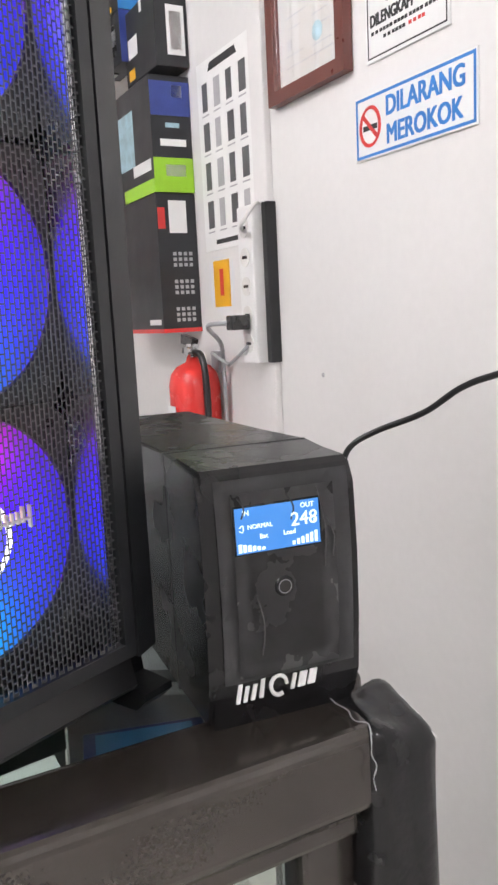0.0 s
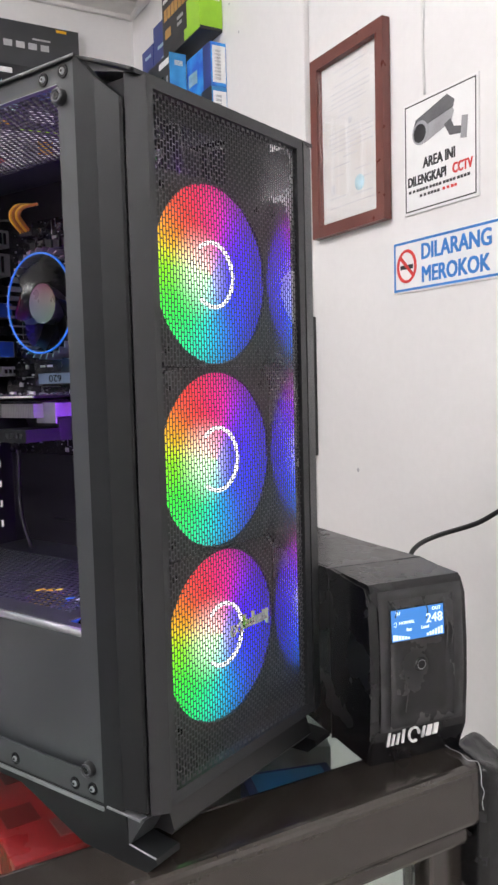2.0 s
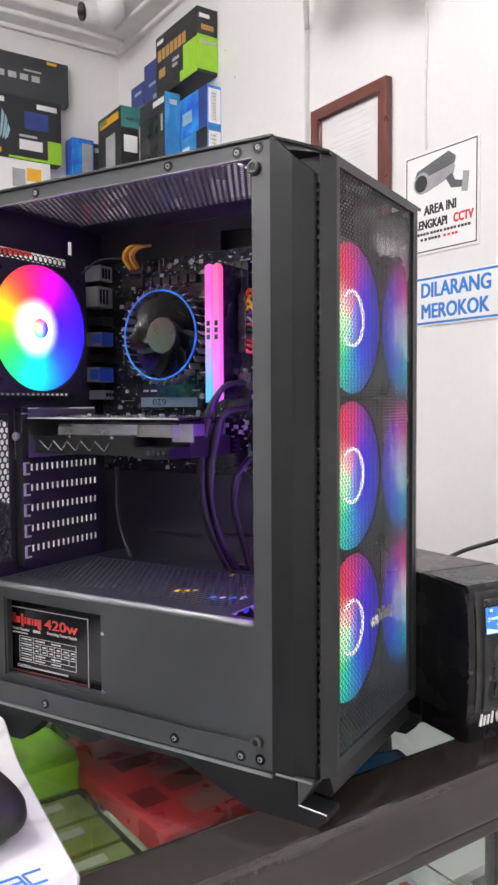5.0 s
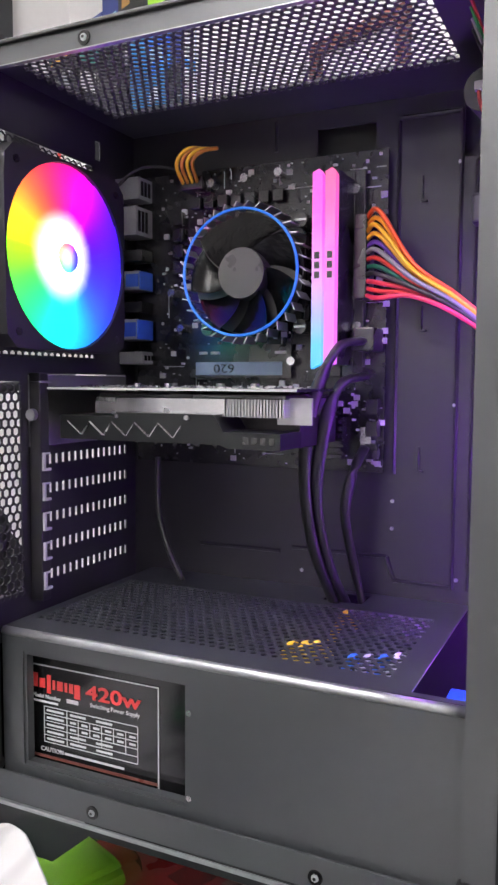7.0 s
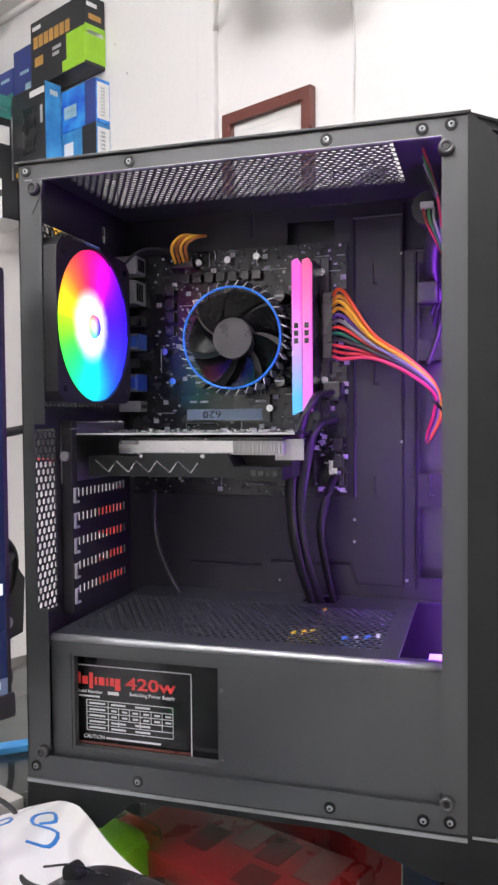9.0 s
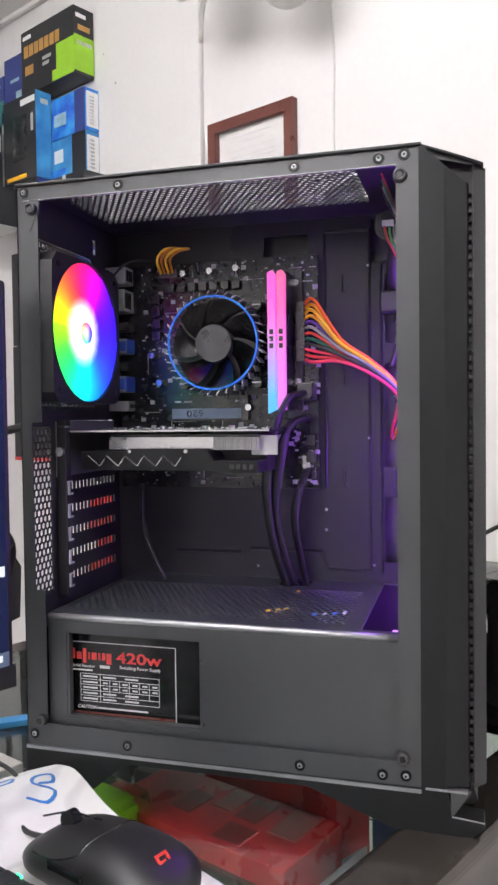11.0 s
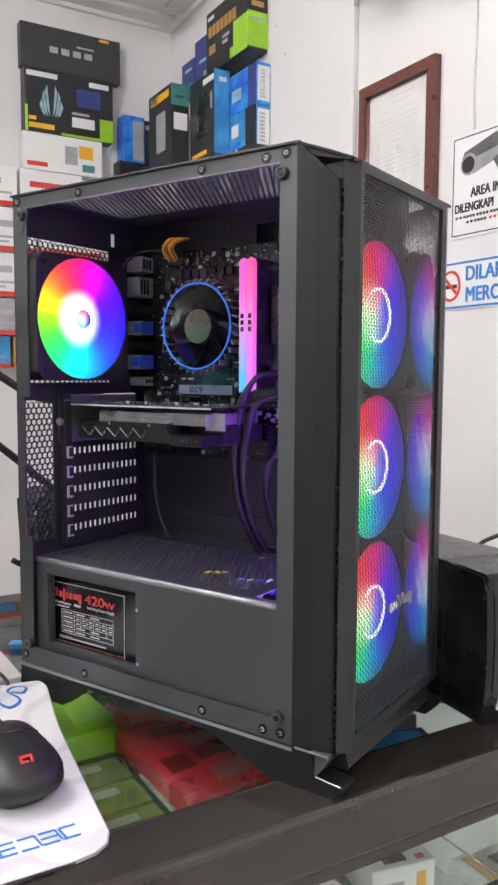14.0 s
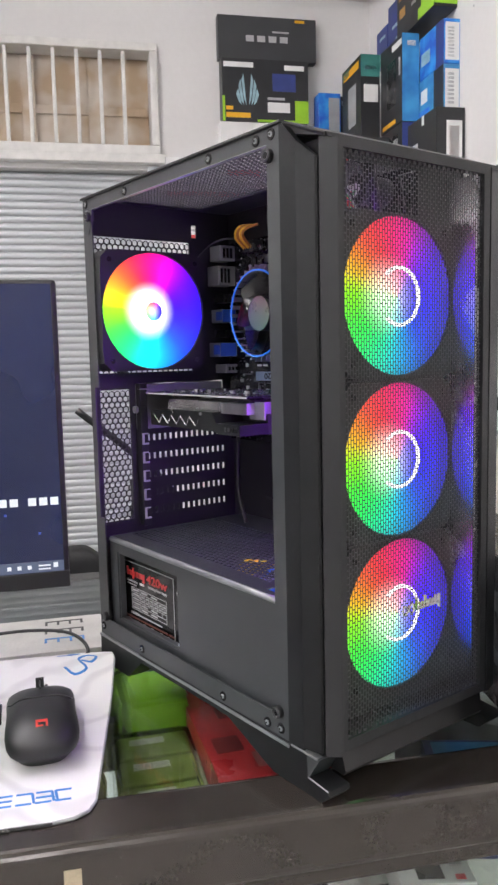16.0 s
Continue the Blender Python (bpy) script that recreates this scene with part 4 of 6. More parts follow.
for k in range(420):
    x, z = rnd.uniform(-0.634, -0.449), rnd.uniform(1.188, 1.411)
    w, h = rnd.choice(((0.0012, 0.0006), (0.0007, 0.0014), (0.002, 0.002), (0.003, 0.0015), (0.0009, 0.0009), (0.0045, 0.004)))
    add_box(small, (x, BY - rnd.uniform(0.0006, 0.002), z), (x + w, BY, z + h))
tagged(P("board_detail", small, GREYPRINT, mb), kind="stuff")
tr = bmesh.new()
for k in range(46):
    x, z = rnd.uniform(-0.632, -0.452), rnd.uniform(1.19, 1.41)
    if rnd.random() < 0.5:
        add_box(tr, (x, BY - 0.0003, z), (min(x + rnd.uniform(0.006, 0.03), -0.449), BY, z + 0.0005))
    else:
        add_box(tr, (x, BY - 0.0003, z), (x + 0.0005, BY, min(z + rnd.uniform(0.006, 0.03), 1.41)))
tagged(P("board_print", tr, SILK, mb), kind="stuff")
for k in range(3):
    P("indicator_block", boxes(((-0.4665, BY - 0.004, 1.3515 - k * 0.0085), (-0.4615, BY, 1.3575 - k * 0.0085)), bevel=0.0008), WHITE, mb)
for z in (1.228, 1.212, 1.196):
    P("header", boxes(((-0.459, BY - 0.008, z), (-0.450, BY, z + 0.011)), bevel=0.0006), CHIP, mb)
P("front_panel_header", boxes(((-0.463, BY - 0.007, 1.206), (-0.455, BY, 1.219)), bevel=0.0004), SHINE, mb)
for k in range(2):
    P("expansion_socket", boxes(((-0.61, BY - 0.011, 1.2385 - k * 0.023), (-0.515, BY, 1.2455 - k * 0.023)), bevel=0.0006), CHIP, mb)
sink = P("chipset_sink", boxes(((-0.51, BY - 0.008, 1.195), (-0.475, BY, 1.225)), bevel=0.0006), CHIP, mb)
for k in range(6):
    P("sink_ridge", boxes(((-0.51, BY - 0.013, 1.196 + k * 0.005), (-0.475, BY - 0.008, 1.1985 + k * 0.005))), CHIP, mb)

# processor cooler
KX, KY, KZ = -0.5395, 0.236, 1.3265
cool = P("cpu_cooler", cyl((KX, BY - 0.008, KZ), (KX, KY + 0.018, KZ), 0.036, 0.038, 40), CHIP, label="round black processor cooler with a blue ring")
fin_me = None
for k in range(34):
    a = 2 * math.pi * k / 34
    m = Matrix.Translation((KX, KY + 0.011, KZ)) @ Matrix.Rotation(a, 4, "Y") @ Matrix.Translation((0.0472, 0, 0)) @ Matrix.Rotation(0.6, 4, "Y")
    if fin_me is None:
        fin_me = part("fin", boxes(((-0.0032, -0.009, -0.0004), (0.0026, 0.009, 0.0004))), DULL, cool, "curled aluminium fin", at=WORLD_OF[pc].inverted() @ m)
    else:
        o = new("fin", fin_me.data)
        o.parent, o.matrix_basis = cool, WORLD_OF[pc].inverted() @ m
P("shroud_ring", tube([(KX + 0.0437 * math.cos(t), KY, KZ + 0.0437 * math.sin(t)) for t in [2 * math.pi * k / 32 for k in range(33)]], 0.0010, 8, 2), BLUERING, cool, "blue ring with a faint added glow", smooth=True)
P("fan_well", cyl((KX, KY + 0.017, KZ), (KX, KY + 0.015, KZ), 0.0425, seg=40), PLASTIC_DK, cool)
P("hub", cyl((KX, KY + 0.015, KZ), (KX, KY + 0.003, KZ), 0.0182, 0.0176, 32), mat("hub_grey", (0.03, 0.028, 0.031), 0.3, spec=0.6), cool, "matt grey fan hub")
for k in range(7):
    b = blade(0.0178, 0.0418, radians(44), radians(22), 0.010)
    b.transform(Matrix.Translation((KX, KY + 0.0095, KZ)) @ Matrix.Rotation(-math.pi / 2, 4, "X") @ Matrix.Rotation(2 * math.pi * k / 7 + 0.2, 4, "Z"))
    P("blade", b, GLOSS_DK, cool)
for x, z in ((-0.037, 0.037), (0.037, 0.037), (-0.037, -0.037), (0.037, -0.037)):
    P("push_pin", cyl((KX + x, BY, KZ + z), (KX + x, BY - 0.026, KZ + z), 0.0058, 0.005, 16), CHIP, cool)
    P("pin_slot", boxes(((KX + x - 0.004, BY - 0.0265, KZ + z - 0.0007), (KX + x + 0.004, BY - 0.0258, KZ + z + 0.0007))), DULL, cool)

# memory sticks
for x, m in ((-0.4825, RAM_A), (-0.4735, RAM_B)):
    st = P("memory_stick", boxes(((x - 0.0036, 0.2445, 1.2625), (x + 0.0036, BY - 0.006, 1.3915)), bevel=0.0006), CHIP, label="memory module with a glowing light bar")
    at = WORLD_OF[pc].inverted() @ Matrix.Translation((x, 0.2395, 1.3255))
    bar = part("light_bar", prism([(-0.0036, -0.066), (0.0036, -0.0625), (0.0036, 0.0615), (0.001, 0.0655), (-0.0036, 0.0635)], "y", -0.0018, 0.005), m, st, "light bar fading pink to cyan", at=at)
    for k in range(3):
        part("mark", boxes(((-0.0018, -0.0022, -0.006 + k * 0.0065), (0.0018, -0.0017, -0.0015 + k * 0.0065))), CHIP, bar, at=Matrix())
    P("memory_socket", boxes(((x - 0.0042, BY - 0.0065, 1.2545), (x + 0.0042, BY, 1.3985)), bevel=0.0006), CHIP, mb)
for x in (-0.4655, -0.4915):
    P("memory_socket", boxes(((x - 0.0036, BY - 0.0065, 1.2545), (x + 0.0036, BY, 1.3985)), bevel=0.0006), CHIP, mb)

# solid-state drive, label upside down
ssd = P("ssd_stick", boxes(((-0.603, BY - 0.0055, 1.2535), (-0.517, BY - 0.0025, 1.2785))), CHIP, label="solid-state drive with a blue-grey label")
P("ssd_label", boxes(((-0.597, BY - 0.0062, 1.2555), (-0.524, BY - 0.0056, 1.2655))), mat("ssd_label", (0.17, 0.22, 0.30), 0.4), ssd)
flip = Matrix.Rotation(math.pi, 4, "Z")
letters("ssd_text", "620", 0.0095, CHIP, ssd, Matrix.Translation((-0.563, BY - 0.0063, 1.2638)) @ FACE_SIDE @ flip, squeeze=1.3)
for x, w in ((-0.53, 0.009), (-0.584, 0.008), (-0.594, 0.007)):
    P("print_line", boxes(((x, BY - 0.006, 1.2715), (x + w, BY - 0.0055, 1.2735))), SILK, ssd)
P("fixing_screw", cyl((-0.5165, BY - 0.002, 1.266), (-0.5165, BY - 0.008, 1.266), 0.0032, seg=12), SHINE, ssd)

# graphics card
gpu = P("graphics_card", boxes(((-0.659, 0.168, 1.2445), (-0.468, BY - 0.012, 1.2462))), PCB, label="graphics card with a black angular shroud")
P("bracket", boxes(((-0.6625, 0.160, 1.205), (-0.6605, 0.275, 1.2545)), ((-0.662, 0.160, 1.249), (-0.650, 0.172, 1.2505)), bevel=0.0004), DULL, gpu, "bare steel bracket")
P("bracket_screw", cyl((-0.656, 0.158, 1.2275), (-0.656, 0.1545, 1.2275), 0.004, seg=12), DULL, gpu)
P("heatsink", boxes(((-0.617, 0.180, 1.2395), (-0.48, 0.262, 1.2425)), bevel=0.0005), CHIP, gpu, "aluminium heatsink base")
f0 = None
for k in range(66):
    at = WORLD_OF[pc].inverted() @ Matrix.Translation((-0.6165 + k * 0.0021, 0.219, 1.234))
    if f0 is None:
        f0 = part("sink_fin", boxes(((-0.0006, -0.043, -0.0055), (0.0006, 0.043, 0.0055))), DULL, gpu, at=at)
    else:
        o = new("sink_fin", f0.data)
        o.parent, o.matrix_basis = gpu, at
P("sink_plate", boxes(((-0.617, 0.1745, 1.2292), (-0.519, 0.1758, 1.2368)), ((-0.600, 0.1745, 1.2368), (-0.519, 0.1758, 1.2395))), SHINE, gpu)
P("shroud", prism([(-0.640, 1.2115), (-0.640, 1.2275), (-0.597, 1.2275), (-0.594, 1.230), (-0.5225, 1.230), (-0.5155, 1.2195), (-0.4775, 1.2195), (-0.4775, 1.2095), (-0.513, 1.2095), (-0.518, 1.2115)], "y", 0.166, 0.2), PLASTIC, gpu, "angular black plastic shroud")
P("shroud_under", boxes(((-0.64, 0.2, 1.2085), (-0.478, 0.268, 1.2275)), bevel=0.001), PLASTIC_DK, gpu)
for k in range(5):
    x = -0.6335 + k * 0.0178
    P("chevron", tube([(x, 0.1657, 1.2238), (x + 0.0105, 0.1657, 1.2152), (x + 0.0118, 0.1657, 1.2152), (x + 0.0172, 0.1657, 1.2225)], 0.0006, 5, 1), SHINE, gpu, "bevelled silver line")
for k in range(4):
    P("shroud_slot", boxes(((-0.502 + k * 0.0058, 0.1655, 1.2125), (-0.4985 + k * 0.0058, 0.1662, 1.2168))), CHIP, gpu)
for x in (-0.593, -0.541):
    P("shroud_screw", cyl((x, 0.167, 1.2277), (x, 0.1645, 1.2277), 0.0016, seg=8), SHINE, gpu)
P("end_plate", boxes(((-0.488, 0.186, 1.224), (-0.465, 0.1875, 1.2405))), DULL, gpu, "perforated end plate")
gp = bmesh.new()
for k in range(90):
    x, y = rnd.uniform(-0.65, -0.475), rnd.uniform(0.172, 0.26)
    add_box(gp, (x, y, 1.2462), (x + rnd.uniform(0.001, 0.005), y + rnd.uniform(0.001, 0.004), 1.2462 + rnd.uniform(0.0005, 0.0018)))
tagged(P("solder_detail", gp, SHINE, gpu), kind="stuff")
P("board_edge", boxes(((-0.659, 0.1672, 1.2446), (-0.468, 0.1681, 1.2461))), SILK, gpu)
for x in (-0.575, -0.535, -0.51, -0.6):
    P("spring_screw", cyl((x, 0.20, 1.2462), (x, 0.20, 1.2492), 0.0028, seg=10), SHINE, gpu)

# cables
WIRES = [(0.75, 0.10, 0.02), (0.80, 0.33, 0.02), (0.80, 0.45, 0.02), (0.75, 0.38, 0.03), (0.12, 0.05, 0.35), (0.22, 0.22, 0.23), (0.70, 0.06, 0.05), (0.02, 0.16, 0.10),
         (0.03, 0.03, 0.03), (0.70, 0.05, 0.08), (0.72, 0.06, 0.06), (0.70, 0.05, 0.10)]
loom = P("power_plug", boxes(((-0.4655, BY - 0.02, 1.308), (-0.4565, BY, 1.3655)), bevel=0.001), CHIP, label="wide power plug with coloured wires")
for k, c in enumerate(WIRES):
    z = 1.3625 - k * 0.0047
    s = (k - 5.5) / 11
    dy = 0.004 * math.sin(k * 2.1)
    w = tube([(-0.458, 0.268, z), (-0.446, 0.258 + dy, z - 0.001 - 0.006 * s), (-0.42, 0.248 + dy, 1.3165 - s * 0.021), (-0.392, 0.245 + dy * 0.7, 1.300 - s * 0.012),
              (-0.3705, 0.249 + dy * 0.5, 1.281 - s * 0.008), (-0.3645 - 0.006 * (s + 0.5), 0.262 + dy * 0.4, 1.261), (-0.3755 - 0.004 * s, 0.284, 1.242), (-0.379, 0.302, 1.234)], 0.00165, 7, 7)
    P("wire", w, mat("wire_colour", c, 0.4, vary=0.08), loom, smooth=True)
P("cable_tie", tube([(-0.3735, 0.2425, 1.274), (-0.3645, 0.244, 1.264), (-0.364, 0.258, 1.262), (-0.372, 0.26, 1.272), (-0.3735, 0.2425, 1.274)], 0.0012, 6, 5), CHIP, loom)
for k in range(4):
    P("cpu_wire", tube([(-0.604 + k * 0.004, BY - 0.012, 1.4), (-0.6025 + k * 0.0045, BY - 0.026, 1.412), (-0.592 + k * 0.004, BY - 0.028, 1.4215 - k * 0.001), (-0.578 + k * 0.002, BY - 0.018, 1.4225)], 0.0015, 6, 6),
      mat("wire_yellow", (0.75, 0.42, 0.03) if k % 2 == 0 else (0.4, 0.14, 0.02), 0.4), smooth=True)
for k, pts in enumerate(([(-0.458, 0.262, 1.279), (-0.468, 0.238, 1.272), (-0.481, 0.228, 1.235), (-0.486, 0.228, 1.19), (-0.482, 0.235, 1.14), (-0.474, 0.262, 1.09)],
                         [(-0.455, 0.262, 1.255), (-0.466, 0.240, 1.248), (-0.475, 0.233, 1.215), (-0.480, 0.235, 1.17), (-0.474, 0.245, 1.125), (-0.468, 0.268, 1.09)],
                         [(-0.457, 0.27, 1.205), (-0.46, 0.255, 1.19), (-0.466, 0.255, 1.16), (-0.463, 0.268, 1.12), (-0.458, 0.275, 1.09)])):
    P("black_cable", tube(pts, (0.0048, 0.005, 0.0038)[k], 12, 8, 0.6), CABLE, label="bundled black cable", smooth=True)
P("usb_plug", boxes(((-0.464, BY - 0.024, 1.272), (-0.449, BY, 1.288)), bevel=0.001), CHIP)
P("audio_cable", tube([(-0.63, 0.275, 1.19), (-0.628, 0.272, 1.15), (-0.615, 0.265, 1.12), (-0.60, 0.262, 1.095)], 0.0024, 8, 6), CABLE, smooth=True)
# bits inside the front bay and under the shroud mesh
clus = P("front_lead", tube([(-0.366, 0.262, 1.352), (-0.372, 0.25, 1.372), (-0.370, 0.235, 1.395), (-0.362, 0.222, 1.415), (-0.356, 0.21, 1.436)], 0.0062, 10, 6, 0.7), CABLE, label="dark cluster of front panel leads", smooth=True)
P("lead_plug", cyl((-0.3725, 0.214, 1.418), (-0.3705, 0.246, 1.418), 0.0125, 0.0115, 20), PLASTIC_DK, clus)
P("lead_plug", boxes(((-0.383, 0.238, 1.348), (-0.366, 0.255, 1.366)), bevel=0.002), PLASTIC_DK, clus)
P("lead_socket", boxes(((-0.378, 0.209, 1.4165), (-0.368, 0.2138, 1.4215)), bevel=0.0006), SILK, clus)
for k in range(3):
    P("lead", tube([(-0.376 + 0.004 * k, 0.212, 1.417), (-0.373 + 0.003 * k, 0.205, 1.405), (-0.367 + 0.003 * k, 0.212, 1.393 - 0.003 * k), (-0.360, 0.225, 1.38)], 0.0011, 6, 5),
      mat("lead_colour", ((0.45, 0.05, 0.04), (0.08, 0.30, 0.09), (0.45, 0.45, 0.42))[k], 0.4), clus)
for k in range(3):
    P("lead", tube([(-0.357, 0.262, 1.43 - 0.012 * k), (-0.364, 0.27, 1.40), (-0.3665 + 0.002 * k, 0.276, 1.37), (-0.374 + 0.002 * k, 0.284, 1.345 - 0.01 * k)], 0.0016, 6, 6), CABLE, clus)
for k in range(4):
    P("fan_wire", tube([(-0.372, 0.155 + 0.004 * k, 1.444 - 0.004 * k), (-0.366, 0.17, 1.427 - 0.003 * k), (-0.3625, 0.19 + 0.003 * k, 1.41), (-0.36, 0.22, 1.38 - 0.01 * k)], 0.001, 6, 5),
      mat("fan_wire", ((0.5, 0.05, 0.05), (0.04, 0.25, 0.06), (0.3, 0.3, 0.3), (0.02, 0.02, 0.02))[k], 0.4))
P("fan_cable", tube([(-0.375, 0.25, 1.30), (-0.366, 0.262, 1.33), (-0.3595, 0.262, 1.37), (-0.359, 0.25, 1.43)], 0.0022, 8, 6), CABLE, smooth=True)
for x, y, c in ((-0.470, 0.168, (0.8, 0.55, 0.03)), (-0.463, 0.172, (0.75, 0.5, 0.03)), (-0.457, 0.176, (0.8, 0.6, 0.05)), (-0.461, 0.2435, (0.8, 0.55, 0.03)), (-0.430, 0.163, (0.04, 0.22, 0.8)), (-0.422, 0.166, (0.65, 0.68, 0.72)), (-0.414, 0.170, (0.04, 0.20, 0.75)), (-0.407, 0.176, (0.6, 0.62, 0.66))):
    P("spare_lead", tube([(x - 0.004, y - 0.018, 1.078), (x, y - 0.007, 1.0905), (x + 0.001, y + 0.003, 1.0912), (x + 0.003, y + 0.016, 1.08)], 0.0030, 8, 5), mat("spare_lead", c, 0.4), smooth=True)
P("spare_plug", boxes(((-0.378, 0.16, 1.06), (-0.362, 0.185, 1.076)), bevel=0.001), BLUECARD)
P("spare_plug", boxes(((-0.372, 0.20, 1.06), (-0.358, 0.22, 1.07)), bevel=0.001), WHITE)

# ---- things on the counter ----
def on_room(u, v, z, rz=0.0):
    return ROOM @ pose(u, v, z, 0, 0, rz)


# standby power unit, its front to the counter's edge
ups = thing("backup_power_unit", "black backup power unit with blue display on the counter", "power supply", on_room(-0.345, 0.2065, TABLE, -6))
prof = [(-0.29, 0.0), (-0.0055, 0.0), (-0.001, 0.02), (0.001, 0.055), (0.001, 0.09), (-0.0015, 0.128), (-0.0035, 0.1395), (-0.006, 0.1425), (-0.06, 0.144), (-0.29, 0.139)]
b = prism(prof, "y", -0.0455, 0.0440)
bmesh.ops.bevel(b, geom=[e for e in b.edges if abs(e.verts[0].co.y - e.verts[1].co.y) < 1e-5], offset=0.003, segments=2, affect="EDGES")
body = part("body", b, mat("ups_body", (0.009, 0.009, 0.010), 0.26, vary=0.15, bump=0.05, grain=1400, spec=0.4), ups, "textured black plastic body")
part("top_seam", boxes(((-0.062, -0.0457, 0.0), (-0.0608, 0.0442, 0.1443))), PLASTIC_DK, body)


def face_x(z):
    pts = [(0.0, -0.0055), (0.02, -0.001), (0.055, 0.001), (0.09, 0.001), (0.128, -0.0015), (0.139, -0.0035)]
    for (z0, x0), (z1, x1) in zip(pts, pts[1:]):
        if z <= z1:
            return x0 + (x1 - x0) * (z - z0) / (z1 - z0)
    return pts[-1][1]


def front_patch(y0, y1, z0, z1, out, nz=8, wrinkle=0.0, ny=6, thick=0.0006):
    bm = bmesh.new()
    g = [[bm.verts.new((face_x(z0 + (z1 - z0) * i / nz) + out + wrinkle * noise.noise((40 * y0 + 3.1 * j, 2.3 * i, 5)), y0 + (y1 - y0) * j / ny, z0 + (z1 - z0) * i / nz)) for j in range(ny + 1)] for i in range(nz + 1)]
    for i in range(nz):
        for j in range(ny):
            bm.faces.new((g[i][j], g[i][j + 1], g[i + 1][j + 1], g[i + 1][j]))
    bmesh.ops.solidify(bm, geom=bm.faces[:], thickness=thick)
    return bm


part("protective_film", front_patch(-0.037, 0.040, 0.027, 0.137, 0.0010, 18, 0.0006, 14), FILM, ups, "dull wrinkled protective film", smooth=True)
part("face_panel", front_patch(-0.029, 0.030, 0.030, 0.130, 0.0027, 10), mat("face_film", (0.036, 0.036, 0.038), 0.28, vary=0.3, scale=30, bump=0.3, grain=60, spec=0.8), ups, "filmed black face panel", smooth=True)
for k, (y, z0, z1) in enumerate(((-0.024, 0.117, 0.128), (0.004, 0.113, 0.127), (0.022, 0.085, 0.128), (-0.016, 0.042, 0.075), (0.027, 0.09, 0.112))):
    part("film_crease", tube([(face_x(z0) + 0.0036, y, z0), (face_x((z0 + z1) / 2) + 0.0039, y + 0.0015, (z0 + z1) / 2), (face_x(z1) + 0.0036, y - 0.002, z1)], 0.0005, 5, 4), FILM, ups)
lcd = part("display", front_patch(-0.0275, 0.0205, 0.0985, 0.1225, 0.0032), LCD, ups, "lit blue display")
part("display_rim", front_patch(-0.0285, 0.0215, 0.0975, 0.1235, 0.0028), CHIP, ups)
LX = face_x(0.11) + 0.0036


def lcd_at(y, z):
    return Matrix.Translation((face_x(z) + 0.0036, y, z)) @ FACE_FRONT


for txt, y, z, s in (("IN", -0.0235, 0.1185, 0.0038), ("OUT", 0.0095, 0.1185, 0.0038), ("NORMAL", -0.021, 0.1112, 0.0034), ("248", 0.0035, 0.1095, 0.0105), ("V", 0.0168, 0.1095, 0.0034), ("Bat", -0.0145, 0.1055, 0.0036), ("Load", -0.001, 0.1055, 0.0036)):
    letters("display_text", txt, s, LCDWHITE, lcd, lcd_at(y, z))
for k in range(6):
    h = 0.0045 - 0.0006 * k
    part("level_bar", boxes(((face_x(0.1) + 0.0033, -0.0265 + 0.0026 * k, 0.0995), (face_x(0.1) + 0.0037, -0.0247 + 0.0026 * k, 0.0995 + h))), LCDWHITE, lcd)
    h = 0.002 + 0.0008 * k
    part("level_bar", boxes(((face_x(0.1) + 0.0033, 0.004 + 0.0026 * k, 0.0995), (face_x(0.1) + 0.0037, 0.0056 + 0.0026 * k, 0.0995 + h))), LCDWHITE, lcd)
part("mains_symbol", tube([(LX, -0.0255, 0.1125), (LX, -0.0235, 0.1135), (LX, -0.0235, 0.110), (LX, -0.0255, 0.1108)], 0.0003, 4, 3), LCDWHITE, lcd)
part("button", turned(cyl((0, 0, 0), (0, 0, 0.0012), 0.0056, 0.0048, 24), Matrix.Translation((face_x(0.078) + 0.003, -0.002, 0.078)) @ FACE_FRONT), GLOSS_DK, ups)
part("button_ring", tube([(face_x(0.078) + 0.0042, -0.002 + 0.0036 * math.cos(t), 0.078 + 0.0036 * math.sin(t)) for t in [2 * math.pi * k / 12 for k in range(13)]], 0.0003, 5, 2), DULL, ups)
# maker's mark in plain strokes
mk = [(-0.0300, 0.0022, 0.0105), (-0.0260, 0.0022, 0.0085), (-0.0215, 0.0022, 0.0085), (-0.0165, 0.0022, 0.0135), (0.0020, 0.0022, 0.0085), (0.0062, 0.0045, 0.0085), (0.0122, 0.0045, 0.0085)]
for y, w, h in mk:
    z0 = 0.0155 + 0.05 * (y + 0.03)
    part("maker_mark", prism([(y - 0.0012, z0), (y + w - 0.0012, z0), (y + w + 0.0008, z0 + h), (y + 0.0008, z0 + h)], "x", face_x(0.02), face_x(0.022) + 0.0011), WHITE, ups)
part("maker_mark", tube([(face_x(0.02) + 0.0012, -0.0062 + 0.0046 * math.cos(t), 0.0212 + 0.0056 * math.sin(t)) for t in [2 * math.pi * k / 12 for k in range(11)]], 0.0012, 6, 3), WHITE, ups)
part("cord", tube([(-0.645, 0.25, 0.99), (-0.665, 0.36, 0.99), (-0.652, 0.44, 1.0), (-0.640, 0.455, 1.036), (-0.622, 0.474, 1.053), (-0.575, 0.497, 1.074), (-0.53, 0.503, 1.1), (-0.483, 0.505, 1.115), (-0.40, 0.52, 1.135), (-0.2, 0.6, 1.14), (0.1, 0.75, 1.12), (0.25, 0.812, 1.1)], 0.0031, 10, 8), CABLE, ups, "black power cord", at=ups.matrix_world.inverted() @ ROOM, smooth=True)

